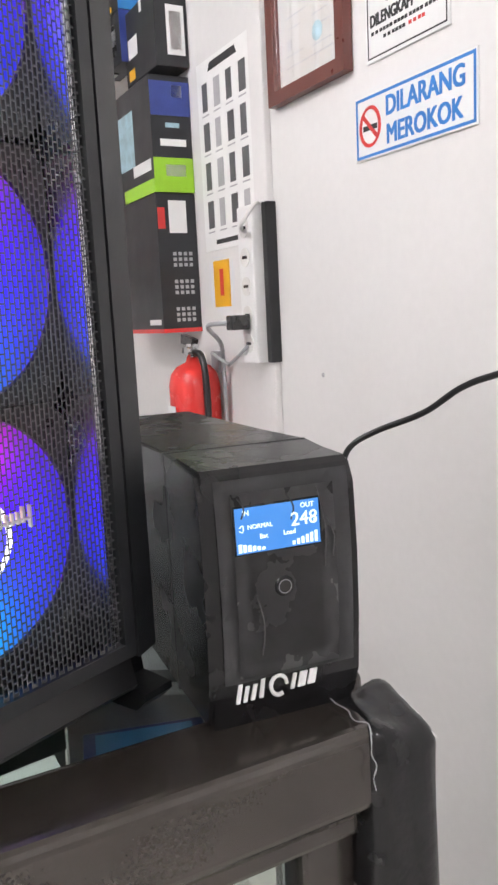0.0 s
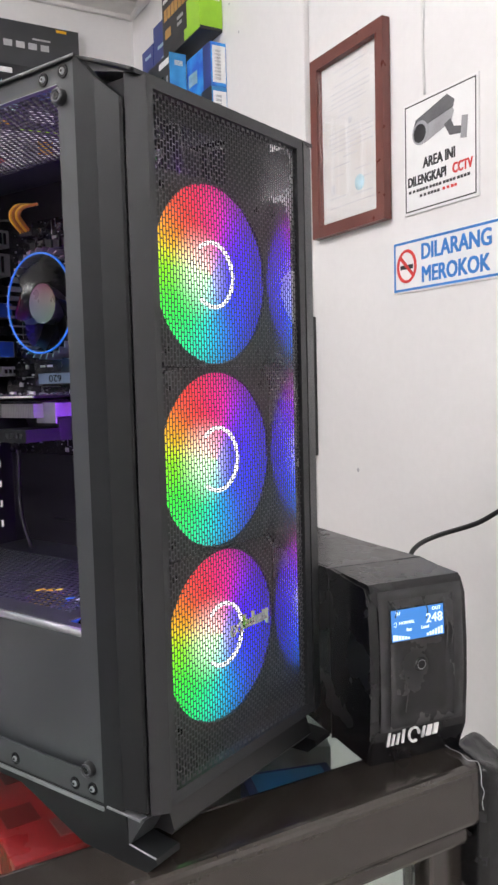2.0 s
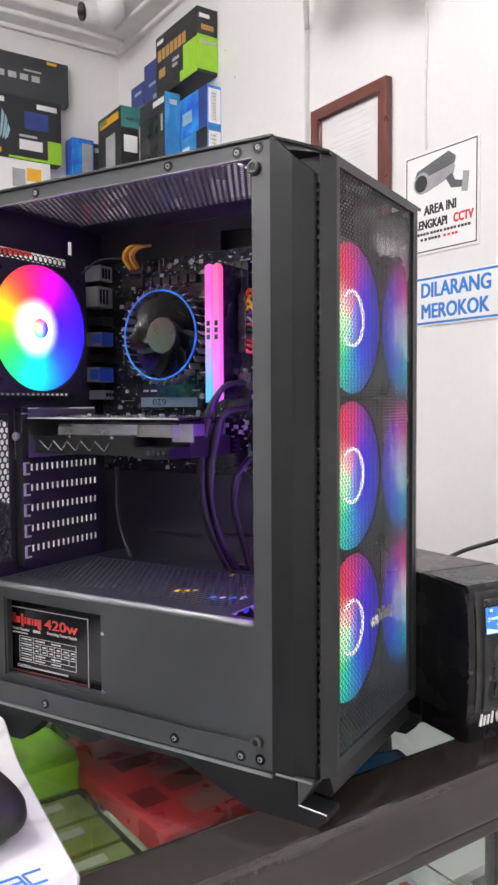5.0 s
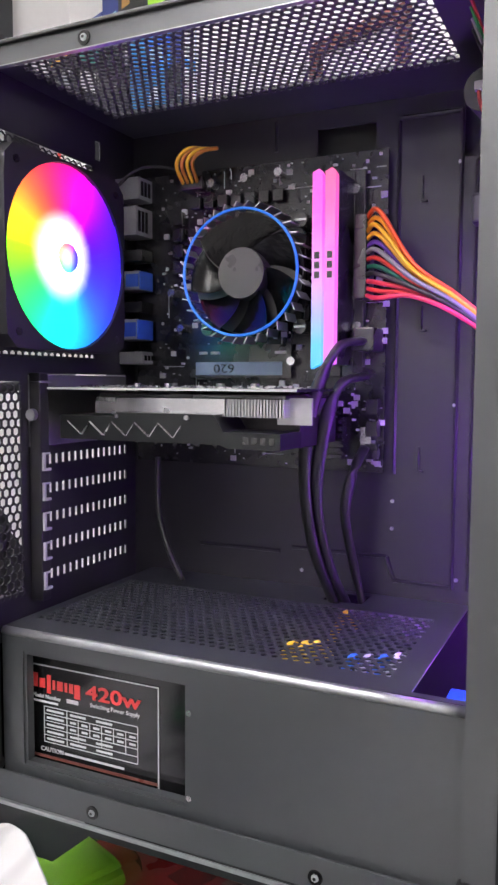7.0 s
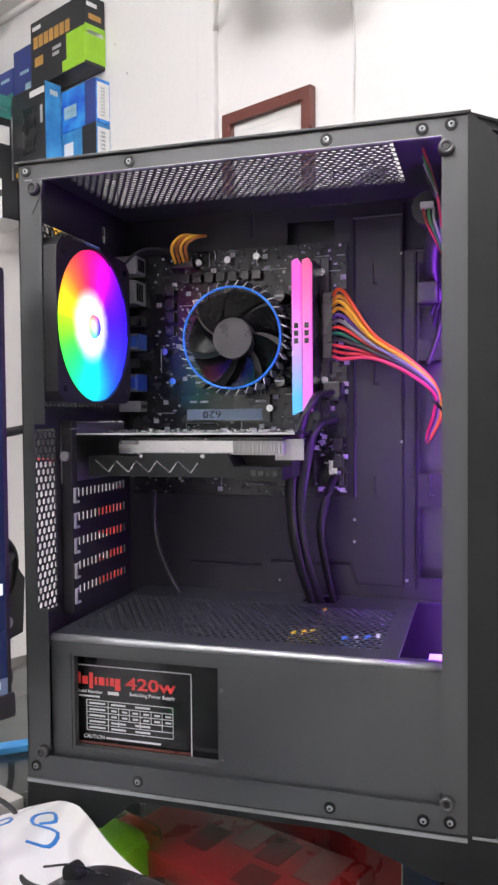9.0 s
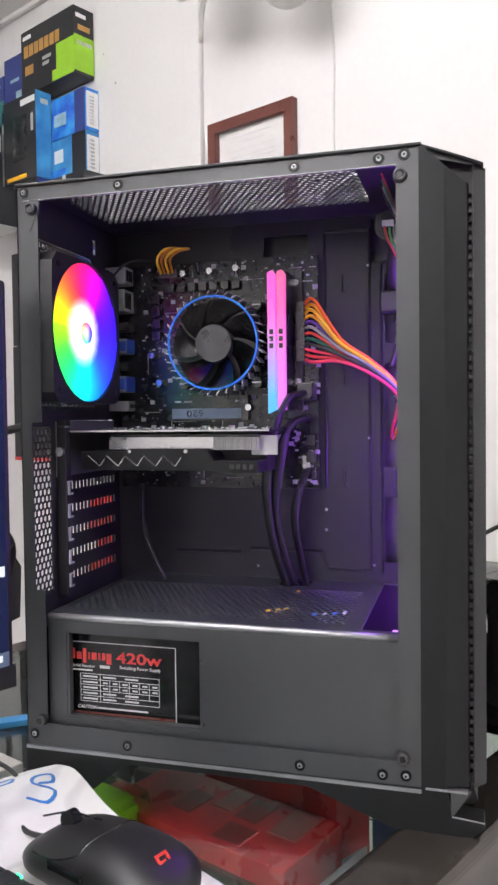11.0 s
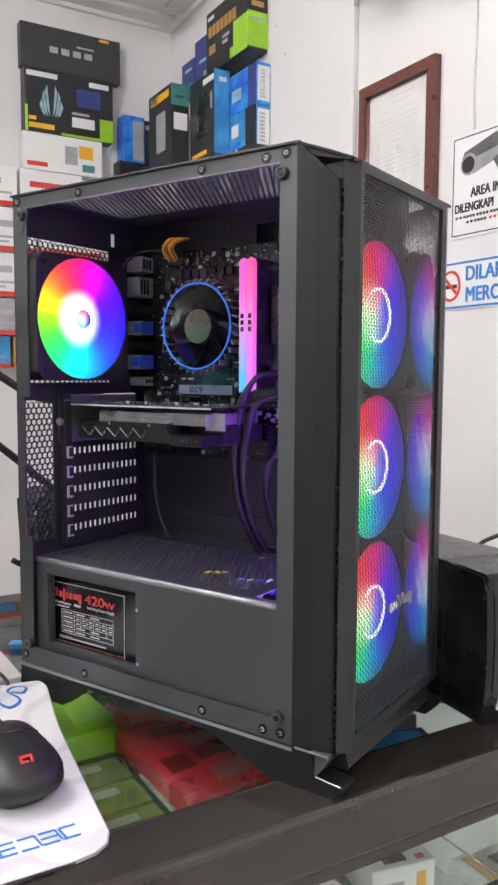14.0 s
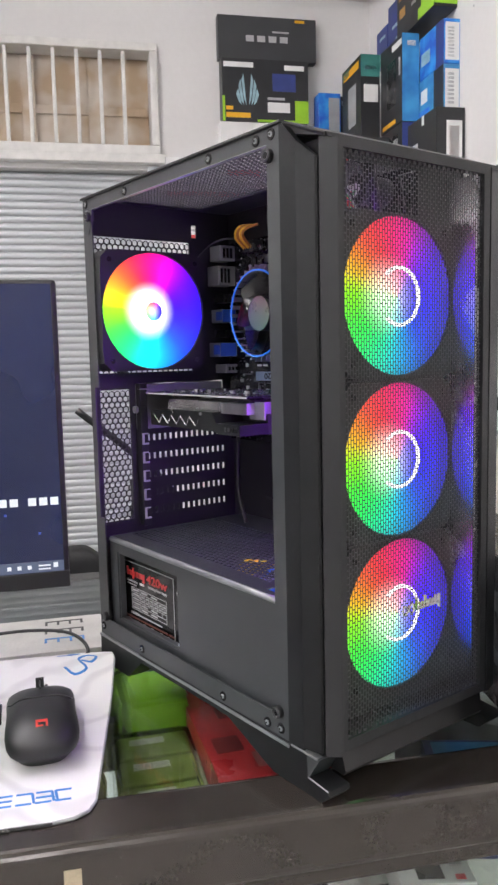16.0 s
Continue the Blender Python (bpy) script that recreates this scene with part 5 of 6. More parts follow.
# desk mat
padpoly = [(-0.652, -0.70), (-0.342, -0.70), (-0.342, -0.226), (-0.3445, -0.211), (-0.351, -0.201), (-0.363, -0.1955), (-0.60, -0.172), (-0.622, -0.174), (-0.642, -0.186), (-0.652, -0.204)]
pad = thing("mouse_mat", "white patterned cloth mouse mat with blue lettering", "mouse mat", ROOM @ Matrix.Translation((0, 0, TABLE)))


def ripple(bm):
    """The cloth rises in a ripple towards its far end."""
    for k in range(24):
        g = bm.verts[:] + bm.edges[:] + bm.faces[:]
        bmesh.ops.bisect_plane(bm, geom=g, plane_co=(-0.648 + 0.0085 * k, 0, 0), plane_no=(1, 0, 0))
    for v in bm.verts:
        v.co.z += 0.017 * math.exp(-((v.co.x + 0.605) / 0.042) ** 2) * (1 - 0.25 * max(0.0, -v.co.y - 0.2))
    return bm


part("cloth", ripple(prism(padpoly, "z", 0.0, 0.0028)), PADWHITE, pad, smooth=False)
part("stitched_edge", ripple(tube([(p[0], p[1], 0.0012) for p in padpoly[1:]], 0.0015, 6, 1)), GREYCARD, pad, "stitched edge")
part("front_stitching", tube([(-0.3415, -0.70, 0.001), (-0.3415, -0.45, 0.001), (-0.3415, -0.226, 0.001)], 0.0016, 6, 4), CHIP, pad, "dark stitched edge")


def stroke(pts, r=0.0013):
    return part("mat_mark", ripple(tube([(a, b, 0.0029) for a, b in pts], r, 6, 3, 0.3)), BLUEINK, pad)


# mat's mark as plain slanted strokes
for k in range(7):
    v = -0.312 + k * 0.0145
    for u in ((-0.3825, -0.3755, -0.3685) if k % 2 else (-0.3825, -0.3685)):
        stroke([(u, v), (u, v + 0.006), (u, v + 0.0118)])
    w = v + (0.0118 if k % 3 else 0.0)
    stroke([(-0.3825, w), (-0.3755, w + 0.001), (-0.3685, w + 0.002)])
stroke([(-0.60, -0.205), (-0.595, -0.195), (-0.605, -0.190), (-0.612, -0.2), (-0.602, -0.208), (-0.585, -0.20), (-0.578, -0.212), (-0.59, -0.222)], 0.0017)
stroke([(-0.628, -0.23), (-0.622, -0.215), (-0.634, -0.208), (-0.638, -0.22)], 0.0017)
slv = thing("printed_sleeve", "grey-white printed cardboard sleeve behind the mouse mat", "packaging", on_room(-0.715, -0.33, TABLE, 2))
part("card", boxes(((-0.058, -0.2, 0), (0.058, 0.15, 0.009)), bevel=0.001), mat("sleeve_card", (0.50, 0.49, 0.47), 0.5, vary=0.2, scale=20), slv)
for k in range(3):
    for j in range(4):
        part("print_line", boxes(((-0.045 + 0.03 * k, 0.082 + 0.014 * j, 0.009), (-0.031 + 0.03 * k, 0.085 + 0.014 * j, 0.0094))), INK if k != 2 else BLUEINK, slv)
    part("print_line", boxes(((-0.045 + 0.03 * k, 0.082, 0.009), (-0.042 + 0.03 * k, 0.125, 0.0094))), INK if k != 2 else BLUEINK, slv)
rul = thing("blue_strip", "bright blue plastic strip lying behind the case", "plastic strip", on_room(-0.755, -0.11, TABLE, 62))
part("strip", boxes(((-0.06, -0.008, 0), (0.1, 0.008, 0.006)), bevel=0.001), SKYCARD, rul)

# mouse
ms = thing("computer_mouse", "matt black gaming mouse with a small red emblem", "mouse", on_room(-0.472, -0.239, TABLE + 0.003, 4) @ Matrix.Scale(1.04, 4))
b = bmesh.new()
bmesh.ops.create_uvsphere(b, u_segments=36, v_segments=20, radius=1)
for v in b.verts:
    x, y, z = v.co
    w = 0.0335 * (1 - 0.16 * math.cos(2.6 * x) * (1 if abs(x) < 0.75 else 0.9))
    s = lambda t, p: math.copysign(abs(t) ** p, t)
    v.co = (0.063 * s(x, 0.85), w * s(y, 0.72), max(0.0, 0.0395 * (s(z, 0.8) * 0.5 + 0.5) * (1 - 0.22 * (x - 0.25) ** 2) - 0.002 * (1 - x)) if z > -0.6 else 0.0)
shell = part("shell", b, mat("mouse_shell", (0.012, 0.012, 0.013), 0.42, vary=0.12, bump=0.12, grain=1600), ms, smooth=True)
part("button_gap", tube([(-0.062, 0, 0.026), (-0.035, 0.0, 0.0365), (-0.006, 0.0, 0.0405)], 0.0007, 5, 5), CHIP, ms)
shell_tree = bvhtree.BVHTree.FromPolygons([v.co for v in shell.data.vertices], [p.vertices[:] for p in shell.data.polygons])


def on_shell(x, y):
    hit = shell_tree.ray_cast(Vector((x, y, 0.1)), Vector((0, 0, -1)))[0]
    return (x, y, (hit.z if hit else 0.02) + 0.0001)


for s in (-1, 1):
    part("seam", tube([on_shell(0.004 - 9.0 * (0.006 * k) ** 2, s * 0.006 * k) for k in range(5)] + [on_shell(-0.02, s * 0.0275), on_shell(-0.04, s * 0.026)], 0.0006, 5, 4), CHIP, ms)
part("wheel", cyl((-0.034, -0.0035, 0.0315), (-0.034, 0.0035, 0.0315), 0.0068, seg=20), PLASTIC, ms)
part("side_button", boxes(((-0.018, -0.0335, 0.021), (0.012, -0.0315, 0.0265)), bevel=0.001), GLOSS_DK, ms)
part("emblem", turned(boxes(((-0.0045, -0.004, 0), (-0.003, 0.004, 0.0009)), ((0.003, -0.004, 0), (0.0045, 0.004, 0.0009)), ((-0.0045, -0.004, 0), (0.0045, -0.0026, 0.0009)), ((-0.0045, 0.0026, 0), (0.001, 0.004, 0.0009)), ((-0.0008, -0.0026, 0), (0.0008, 0.001, 0.0009))), Matrix.Translation((0.0465, 0, 0.0318)) @ pose(0, 0, 0, 0, 44, 0) @ Matrix.Scale(1.15, 4)), lit(mat("emblem_red", (0.5, 0.03, 0.02), 0.4), (0.8, 0.05, 0.03), 0.15), ms, "small red emblem")
part("cord", tube([(-0.06, 0.0, 0.012), (-0.09, 0.005, 0.006), (-0.125, 0.02, 0.006), (-0.16, 0.05, 0.008), (-0.19, 0.035, 0.02), (-0.215, -0.01, 0.02), (-0.235, -0.08, 0.012)], 0.0019, 8, 8), CABLE, ms, smooth=True)

# keyboard: its near corner shows
kb = thing("keyboard", "black gaming keyboard with small green lights", "keyboard", on_room(-0.46, -0.505, TABLE + 0.003, 3))
part("deck", boxes(((-0.085, -0.22, 0), (0.075, 0.222, 0.018)), bevel=0.004), PLASTIC_DK, kb)
part("wrist_edge", prism([(0.073, 0.0), (0.073, 0.017), (0.083, 0.012), (0.102, 0.006), (0.102, 0.0)], "y", -0.215, 0.217), PLASTIC, kb)
cap = bmesh.new()
add_box(cap, (-0.0082, -0.0082, 0), (0.0082, 0.0082, 0.009), 0.0016)
for v in cap.verts:
    if v.co.z > 0.004:
        v.co.x *= 0.82
        v.co.y *= 0.82
k0 = part("keycap", cap, KEYGREY, kb)
n = 0
for r in range(6):
    for c in range(22):
        o = k0 if n == 0 else new("keycap", k0.data)
        o.parent = kb
        o.location = (-0.07 + r * 0.0238, 0.206 - c * 0.0192, 0.0178)
        n += 1
for k in range(7):
    part("green_led", boxes(((-0.078 + k * 0.0238, 0.2178, 0.018), (-0.073 + k * 0.0238, 0.2208, 0.0195))), LED_GREEN, kb, "tiny green light")

# monitor
mo = thing("monitor", "black monitor showing a dark blue desktop", "monitor", on_room(-0.615, -0.213, TABLE, 2))
part("casing", boxes(((-0.03, -0.535, 0.095), (-0.002, 0.0, 0.41)), bevel=0.004), PLASTIC_DK, mo)
scr = part("screen", boxes(((-0.0018, -0.53, 0.112), (-0.0008, -0.0055, 0.4055))), SCREEN, mo, "dark blue lit screen")
part("bezel", boxes(((-0.003, -0.535, 0.095), (0.001, 0.0, 0.1118)), bevel=0.001), PLASTIC_DK, mo)
part("task_bar", boxes(((-0.0008, -0.53, 0.1122), (-0.0003, -0.0055, 0.1235))), glow("task_bar", (0.10, 0.13, 0.22), 0.8), scr)
for y0, y1, z0, z1 in ((-0.016, -0.0115, 0.1165, 0.1215), (-0.031, -0.019, 0.1185, 0.120), (-0.031, -0.019, 0.115, 0.1163), (-0.042, -0.038, 0.116, 0.120), (-0.052, -0.048, 0.116, 0.120), (-0.062, -0.058, 0.116, 0.120)):
    part("tray_icon", boxes(((-0.0003, y0, z0), (0.0001, y1, z1))), SCREENTEXT, scr)
for y, w in ((-0.012, 0.008), (-0.023, 0.008), (-0.034, 0.008), (-0.052, 0.008), (-0.063, 0.008), (-0.074, 0.008), (-0.085, 0.008)):
    part("banner_bar", boxes(((-0.0006, y - w / 2, 0.182), (-0.0002, y + w / 2, 0.190))), SCREENTEXT, scr)
part("banner_bar", boxes(((-0.0006, -0.09, 0.149), (-0.0002, -0.072, 0.156))), SCREENTEXT, scr)
rb = random.Random(9)
BLUEDOT = glow("screen_dot", (0.05, 0.1, 0.5), 0.8)
for k in range(16):
    y, z = rb.uniform(-0.2, -0.01), rb.uniform(0.13, 0.40)
    part("star", boxes(((-0.0006, y, z), (-0.0002, y + 0.0025, z + 0.0025))), BLUEDOT, scr)
part("stand_neck", boxes(((-0.06, -0.29, 0.01), (-0.03, -0.245, 0.2)), bevel=0.004), PLASTIC_DK, mo)
part("stand_foot", boxes(((-0.13, -0.37, 0), (0.03, -0.165, 0.012)), bevel=0.005), PLASTIC_DK, mo)

# cables and an adapter behind the case
cb = thing("cable_tangle", "tangle of black cables hanging behind the case", "cable", ROOM)
for pts, r in (([(-0.86, -0.16, 1.28), (-0.84, -0.10, 1.245), (-0.86, -0.02, 1.255), (-0.95, 0.06, 1.27)], 0.005),
               ([(-0.80, -0.2, 1.22), (-0.80, -0.13, 1.16), (-0.80, -0.098, 1.12), (-0.81, -0.12, 1.04), (-0.82, -0.13, TABLE + 0.005)], 0.0045),
               ([(-0.80, -0.098, 1.13), (-0.78, -0.135, 1.10), (-0.79, -0.125, 1.04), (-0.82, -0.112, 1.0), (-0.83, -0.12, TABLE + 0.004)], 0.0035),
               ([(-0.82, -0.15, 1.05), (-0.815, -0.105, 1.02), (-0.83, -0.09, 0.99), (-0.86, -0.11, TABLE + 0.004)], 0.0035)):
    part("cable", tube(pts, r, 8, 8), CABLE, cb, smooth=True)
ad = thing("wall_adapter", "black angular plug adapter hanging on the cables", "adapter", on_room(-0.84, -0.105, 1.075, 20))
part("casing", prism([(-0.02, -0.04), (0.03, -0.035), (0.034, 0.02), (0.0, 0.06), (-0.025, 0.045)], "x", -0.02, 0.02), PLASTIC_DK, ad)
part("screw", cyl((0.02, 0.006, -0.02), (0.022, 0.006, -0.02), 0.006, seg=14), DULL, ad)
chair = thing("office_chair", "black padded office chair behind the counter", "chair", on_room(-1.32, -0.29, 0, 8))
b = bmesh.new()
add_box(b, (-0.04, -0.22, 0.56), (0.04, 0.22, 0.92), 0.038, 4)
bmesh.ops.subdivide_edges(b, edges=[e for e in b.edges if e.calc_length() > 0.1], cuts=7, use_grid_fill=True)
for v in b.verts:
    v.co.y *= 1 - 0.55 * max(0.0, (v.co.z - 0.68) / 0.24) ** 2
part("backrest", b, mat("chair_mesh", (0.015, 0.015, 0.016), 0.7, vary=0.2), chair, smooth=True)
b = bmesh.new()
add_box(b, (0.02, -0.24, 0.44), (0.5 - 0.16, 0.24, 0.52), 0.03, 3)
part("seat", b, mat("chair_seat", (0.016, 0.016, 0.017), 0.75, vary=0.2), chair, smooth=True)
part("column", cyl((0.18, 0, 0.08), (0.18, 0, 0.44), 0.028), DULL, chair)
for k in range(5):
    a = 2 * math.pi * k / 5
    part("base_leg", tube([(0.18, 0, 0.1), (0.18 + 0.14 * math.cos(a), 0.14 * math.sin(a), 0.09), (0.18 + 0.26 * math.cos(a), 0.26 * math.sin(a), 0.05)], 0.02, 8, 4), PLASTIC_DK, chair)
    part("castor", cyl((0.18 + 0.26 * math.cos(a), 0.26 * math.sin(a) - 0.012, 0.025), (0.18 + 0.26 * math.cos(a), 0.26 * math.sin(a) + 0.012, 0.025), 0.025), PLASTIC_DK, chair)
part("back_bar", boxes(((0.0, -0.03, 0.46), (0.05, 0.03, 0.66)), bevel=0.006), PLASTIC_DK, chair)


# ---- cartons ----
def carton(name, label, category, m, size, base, prints=(), group="boxed goods"):
    """A cardboard box: X along its length, Y its depth, Z up, its origin at the front-bottom corner.
    prints: (side, a0, b0, a1, b1, material) as shares of that side; side f front (-Y), r right end (+X), t top."""
    L, D, H = size
    ob = thing(name, label, category, m, group)
    part("card", boxes(((0, 0, 0), (L, D, H)), bevel=min(0.0015, D * 0.1)), base, ob)
    for side, a0, b0, a1, b1, mtl in prints:
        if side == "f":
            s = ((a0 * L, -0.0006, b0 * H), (a1 * L, 0.0002, b1 * H))
        elif side == "r":
            s = ((L - 0.0002, a0 * D, b0 * H), (L + 0.0006, a1 * D, b1 * H))
        else:
            s = ((a0 * L, b0 * D, H - 0.0002), (a1 * L, b1 * D, H + 0.0006))
        part("print_panel", boxes(s), mtl, ob)
    return ob


def wallbox(u_right, v_front, z, size, **kw):
    return on_room(u_right - size[0], v_front, z)


def dots(a0, b0, a1, b1, nx, nz, side, mtl):
    out = []
    for i in range(nx):
        for j in range(nz):
            x, y = a0 + (a1 - a0) * i / nx, b0 + (b1 - b0) * j / nz
            out.append((side, x, y, x + (a1 - a0) / nx * 0.62, y + (b1 - b0) / nz * 0.62, mtl))
    return out


# pile in the corner by the sign wall
S = (0.245, 0.066, 0.178)
carton("graphics_card_box", "black box with amber lettering and lime green end", "box", wallbox(-1.80, 0.747, 2.176, S), S, BLACKCARD,
       [("f", 0.68, 0.02, 1.0, 0.55, GREEN), ("f", 0.60, 0.02, 0.68, 0.18, GREEN), ("r", 0, 0.05, 1, 0.58, GREEN), ("r", 0.2, 0.66, 0.8, 0.74, AMBER), ("r", 0.1, 0.84, 0.6, 0.9, WHITE), ("r", 0.1, 0.44, 0.9, 0.5, WHITE)]
       + [("f", 0.06 + 0.1 * k, 0.58, 0.14 + 0.1 * k, 0.76, AMBER) for k in range(7)] + [("f", 0.08, 0.30, 0.24, 0.44, AMBER), ("f", 0.42, 0.42, 0.58, 0.47, GREYPRINT), ("f", 0.42, 0.33, 0.54, 0.38, GREYPRINT), ("f", 0.04, 0.86, 0.2, 0.92, WHITE)])
S = (0.15, 0.046, 0.112)
carton("processor_box", "blue glossy processor box with white barcode label", "box", wallbox(-1.785, 0.768, 2.030, S), S, BLUECARD,
       [("r", 0.1, 0.08, 0.95, 0.92, PAPER), ("f", 0.08, 0.3, 0.45, 0.6, ICE), ("f", 0.7, 0.0, 1, 1, NAVY)] + dots(0.2, 0.15, 0.9, 0.85, 1, 9, "r", GREYPRINT))
S = (0.155, 0.046, 0.118)
carton("processor_box", "blue and black processor box with barcode label", "box", wallbox(-1.785, 0.768, 1.911, S), S, SKYCARD,
       [("r", 0.1, 0.05, 0.95, 0.9, PAPER), ("f", 0.62, 0.0, 1, 1, BLACKCARD), ("f", 0.1, 0.45, 0.36, 0.75, WHITE), ("f", 0.0, 0.0, 0.45, 0.3, BLUECARD)] + dots(0.2, 0.15, 0.9, 0.85, 1, 8, "r", GREYPRINT))
S = (0.20, 0.08, 0.165)
carton("headset_box", "black box printed with a white device", "box", wallbox(-1.752, 0.733, 1.745, S), S, BLACKCARD,
       [("f", 0.12, 0.35, 0.42, 0.62, WHITE), ("f", 0.1, 0.05, 0.3, 0.2, YELLOW), ("r", 0.35, 0.15, 0.9, 0.8, PAPER), ("r", 0.45, 0.22, 0.8, 0.72, mat("pinkish", (0.6, 0.5, 0.48), 0.5)), ("f", 0.55, 0.85, 0.62, 1.0, WHITE)])
S = (0.16, 0.05, 0.235)
carton("headset_box", "black headset box with sky blue end", "box", wallbox(-1.935, 0.716, 1.925, S), S, BLACKCARD,
       [("r", 0, 0, 1, 1, SKYCARD), ("f", 0.30, 0.25, 0.72, 0.78, CHIP), ("f", 0.38, 0.32, 0.64, 0.7, DKCARD), ("f", 0.55, 0.88, 0.98, 0.95, WHITE), ("f", 0.1, 0.03, 0.7, 0.08, YELLOW), ("f", 0.85, 0.55, 0.92, 0.75, GREYPRINT), ("r", 0.3, 0.86, 0.8, 0.92, WHITE)])
S = (0.16, 0.05, 0.12)
carton("headset_box", "dark box with deep blue end", "box", wallbox(-1.935, 0.716, 1.803, S), S, BLACKCARD, [("r", 0, 0, 1, 1, NAVY), ("f", 0.2, 0.2, 0.8, 0.8, CHIP), ("f", 0.6, 0.4, 0.8, 0.7, GREYPRINT)])
S = (0.17, 0.06, 0.25)
carton("headset_box", "black headset box with teal print and white panel", "box", wallbox(-2.10, 0.655, 1.91, S), S, BLACKCARD,
       [("r", 0, 0.75, 1, 1, TEAL), ("r", 0.15, 0.46, 0.9, 0.66, PAPER), ("f", 0.35, 0.25, 0.75, 0.72, GREYCARD), ("f", 0.1, 0.86, 0.9, 0.95, YELLOW), ("f", 0.05, 0.88, 0.4, 0.97, TEAL), ("r", 0.2, 0.83, 0.8, 0.87, ICE)])
S = (0.16, 0.10, 0.105)
carton("white_gadget_box", "white box with red stripe and black end", "box", wallbox(-2.03, 0.64, 1.80, S), S, PAPER, [("f", 0.0, 0.0, 0.12, 1, REDINK), ("f", 0.2, 0.55, 1, 0.72, INK), ("f", 0.2, 0.2, 0.9, 0.3, GREYPRINT), ("r", 0, 0, 1, 1, BLACKCARD)])
S = (0.11, 0.045, 0.15)
carton("small_blue_box", "small blue box with pale print", "box", wallbox(-2.06, 0.77, 2.172, S), S, NAVY, [("f", 0.55, 0.1, 0.8, 0.3, ICE), ("f", 0.3, 0.5, 0.7, 0.56, ICE), ("r", 0.2, 0.1, 0.9, 0.9, GREYCARD)])
S = (0.09, 0.045, 0.11)
carton("small_blue_box", "small dark blue box with teal print", "box", wallbox(-2.175, 0.77, 2.172, S), S, NAVY, [("f", 0.0, 0.0, 1, 0.35, TEAL), ("f", 0.3, 0.7, 0.8, 0.78, ICE)])
S = (0.30, 0.1, 0.26)
carton("graphics_card_box", "dark box with green band and barcode end", "box", wallbox(-1.765, 0.714, 1.468, S), S, BLACKCARD,
       [("r", 0, 0.0, 1, 0.30, GREEN), ("f", 0.3, 0, 1, 0.12, GREEN), ("r", 0.2, 0.40, 0.85, 0.46, PAPER), ("r", 0.35, 0.56, 0.7, 0.60, ICE), ("r", 0.0, 0.66, 1, 0.95, NAVY), ("r", 0.55, 0.82, 0.8, 0.92, WHITE), ("r", 0.3, 0.14, 0.8, 0.24, WHITE), ("f", 0.2, 0.3, 0.6, 0.8, ICE), ("f", 0.55, 0.2, 0.95, 0.3, WHITE)])
S = (0.30, 0.1, 0.325)
carton("power_supply_box", "black box with white tables and red foot", "box", wallbox(-1.767, 0.714, 1.141, S), S, BLACKCARD,
       [("r", 0, 0, 1, 0.03, REDINK), ("f", 0, 0, 1, 0.03, REDINK), ("r", 0.3, 0.72, 0.75, 0.95, PAPER), ("r", 0.02, 0.75, 0.2, 0.9, REDINK), ("f", 0.7, 0.06, 0.95, 0.1, WHITE)]
       + dots(0.35, 0.48, 0.9, 0.6, 4, 3, "r", GREYPRINT) + dots(0.35, 0.28, 0.9, 0.4, 4, 3, "r", GREYPRINT) + dots(0.35, 0.08, 0.9, 0.2, 4, 3, "r", GREYPRINT))


# cartons fixed to the shutter wall; X along the wall, front to the room
def backwall(v0, z, depth):
    return ROOM @ Matrix.Translation((WU + depth, v0, z)) @ Matrix.Rotation(math.pi / 2, 4, "Z")


S = (0.33, 0.035, 0.136)
ob = carton("headset_sleeve", "charcoal grey box sleeve with pale emblem", "box", backwall(0.285, 2.241, 0.035), S, DKCARD,
            [("f", 0.28 + 0.115 * k, 0.42, 0.36 + 0.115 * k, 0.56, GREYPRINT) for k in range(4)] + [("f", 0.55, 0.64, 0.72, 0.68, GREYPRINT), ("f", 0.78, 0.9, 0.88, 0.96, YELLOW)])
part("flap", prism([(0.02, 0.0), (0.31, 0.0), (0.27, -0.02), (0.24, -0.045), (0.10, -0.045), (0.06, -0.02)], "y", -0.0012, 0.002), DKCARD, ob)
S = (0.29, 0.05, 0.197)
icy = carton("graphics_card_box", "black box with icy emblem and green corner", "box", backwall(0.292, 2.042, 0.05), S, BLACKCARD,
       [("f", 0.02, 0.86, 0.36, 0.94, WHITE), ("f", 0.72, 0.84, 0.95, 0.92, WHITE), ("f", 0.04, 0.06, 0.32, 0.14, YELLOW),
        ("f", 0.04, 0.18, 0.12, 0.24, YELLOW), ("f", 0.52, 0.16, 0.78, 0.32, WHITE), ("f", 0.52, 0.36, 0.72, 0.40, GREYPRINT), ("f", 0.84, 0.0, 1, 0.36, GREEN), ("f", 0.0, 0.0, 0.03, 0.4, GREEN), ("f", 0.4, 0.0, 0.84, 0.04, GREEN), ("f", 0.58, 0.5, 0.85, 0.78, NAVY)])
for s in (-1, 1):
    for k, (w, top) in enumerate(((0.012, 0.150), (0.022, 0.132), (0.030, 0.105))):
        part("print_panel", prism([(0.084 + s * (0.004 + 0.008 * k), 0.052), (0.084 + s * w, 0.070 - 0.004 * k), (0.084 + s * (w + 0.008), top - 0.02), (0.084 + s * (w + 0.001), top)], "y", -0.0005 - 0.0002 * k, 0.0002), ICE, icy)
S = (0.26, 0.05, 0.115)
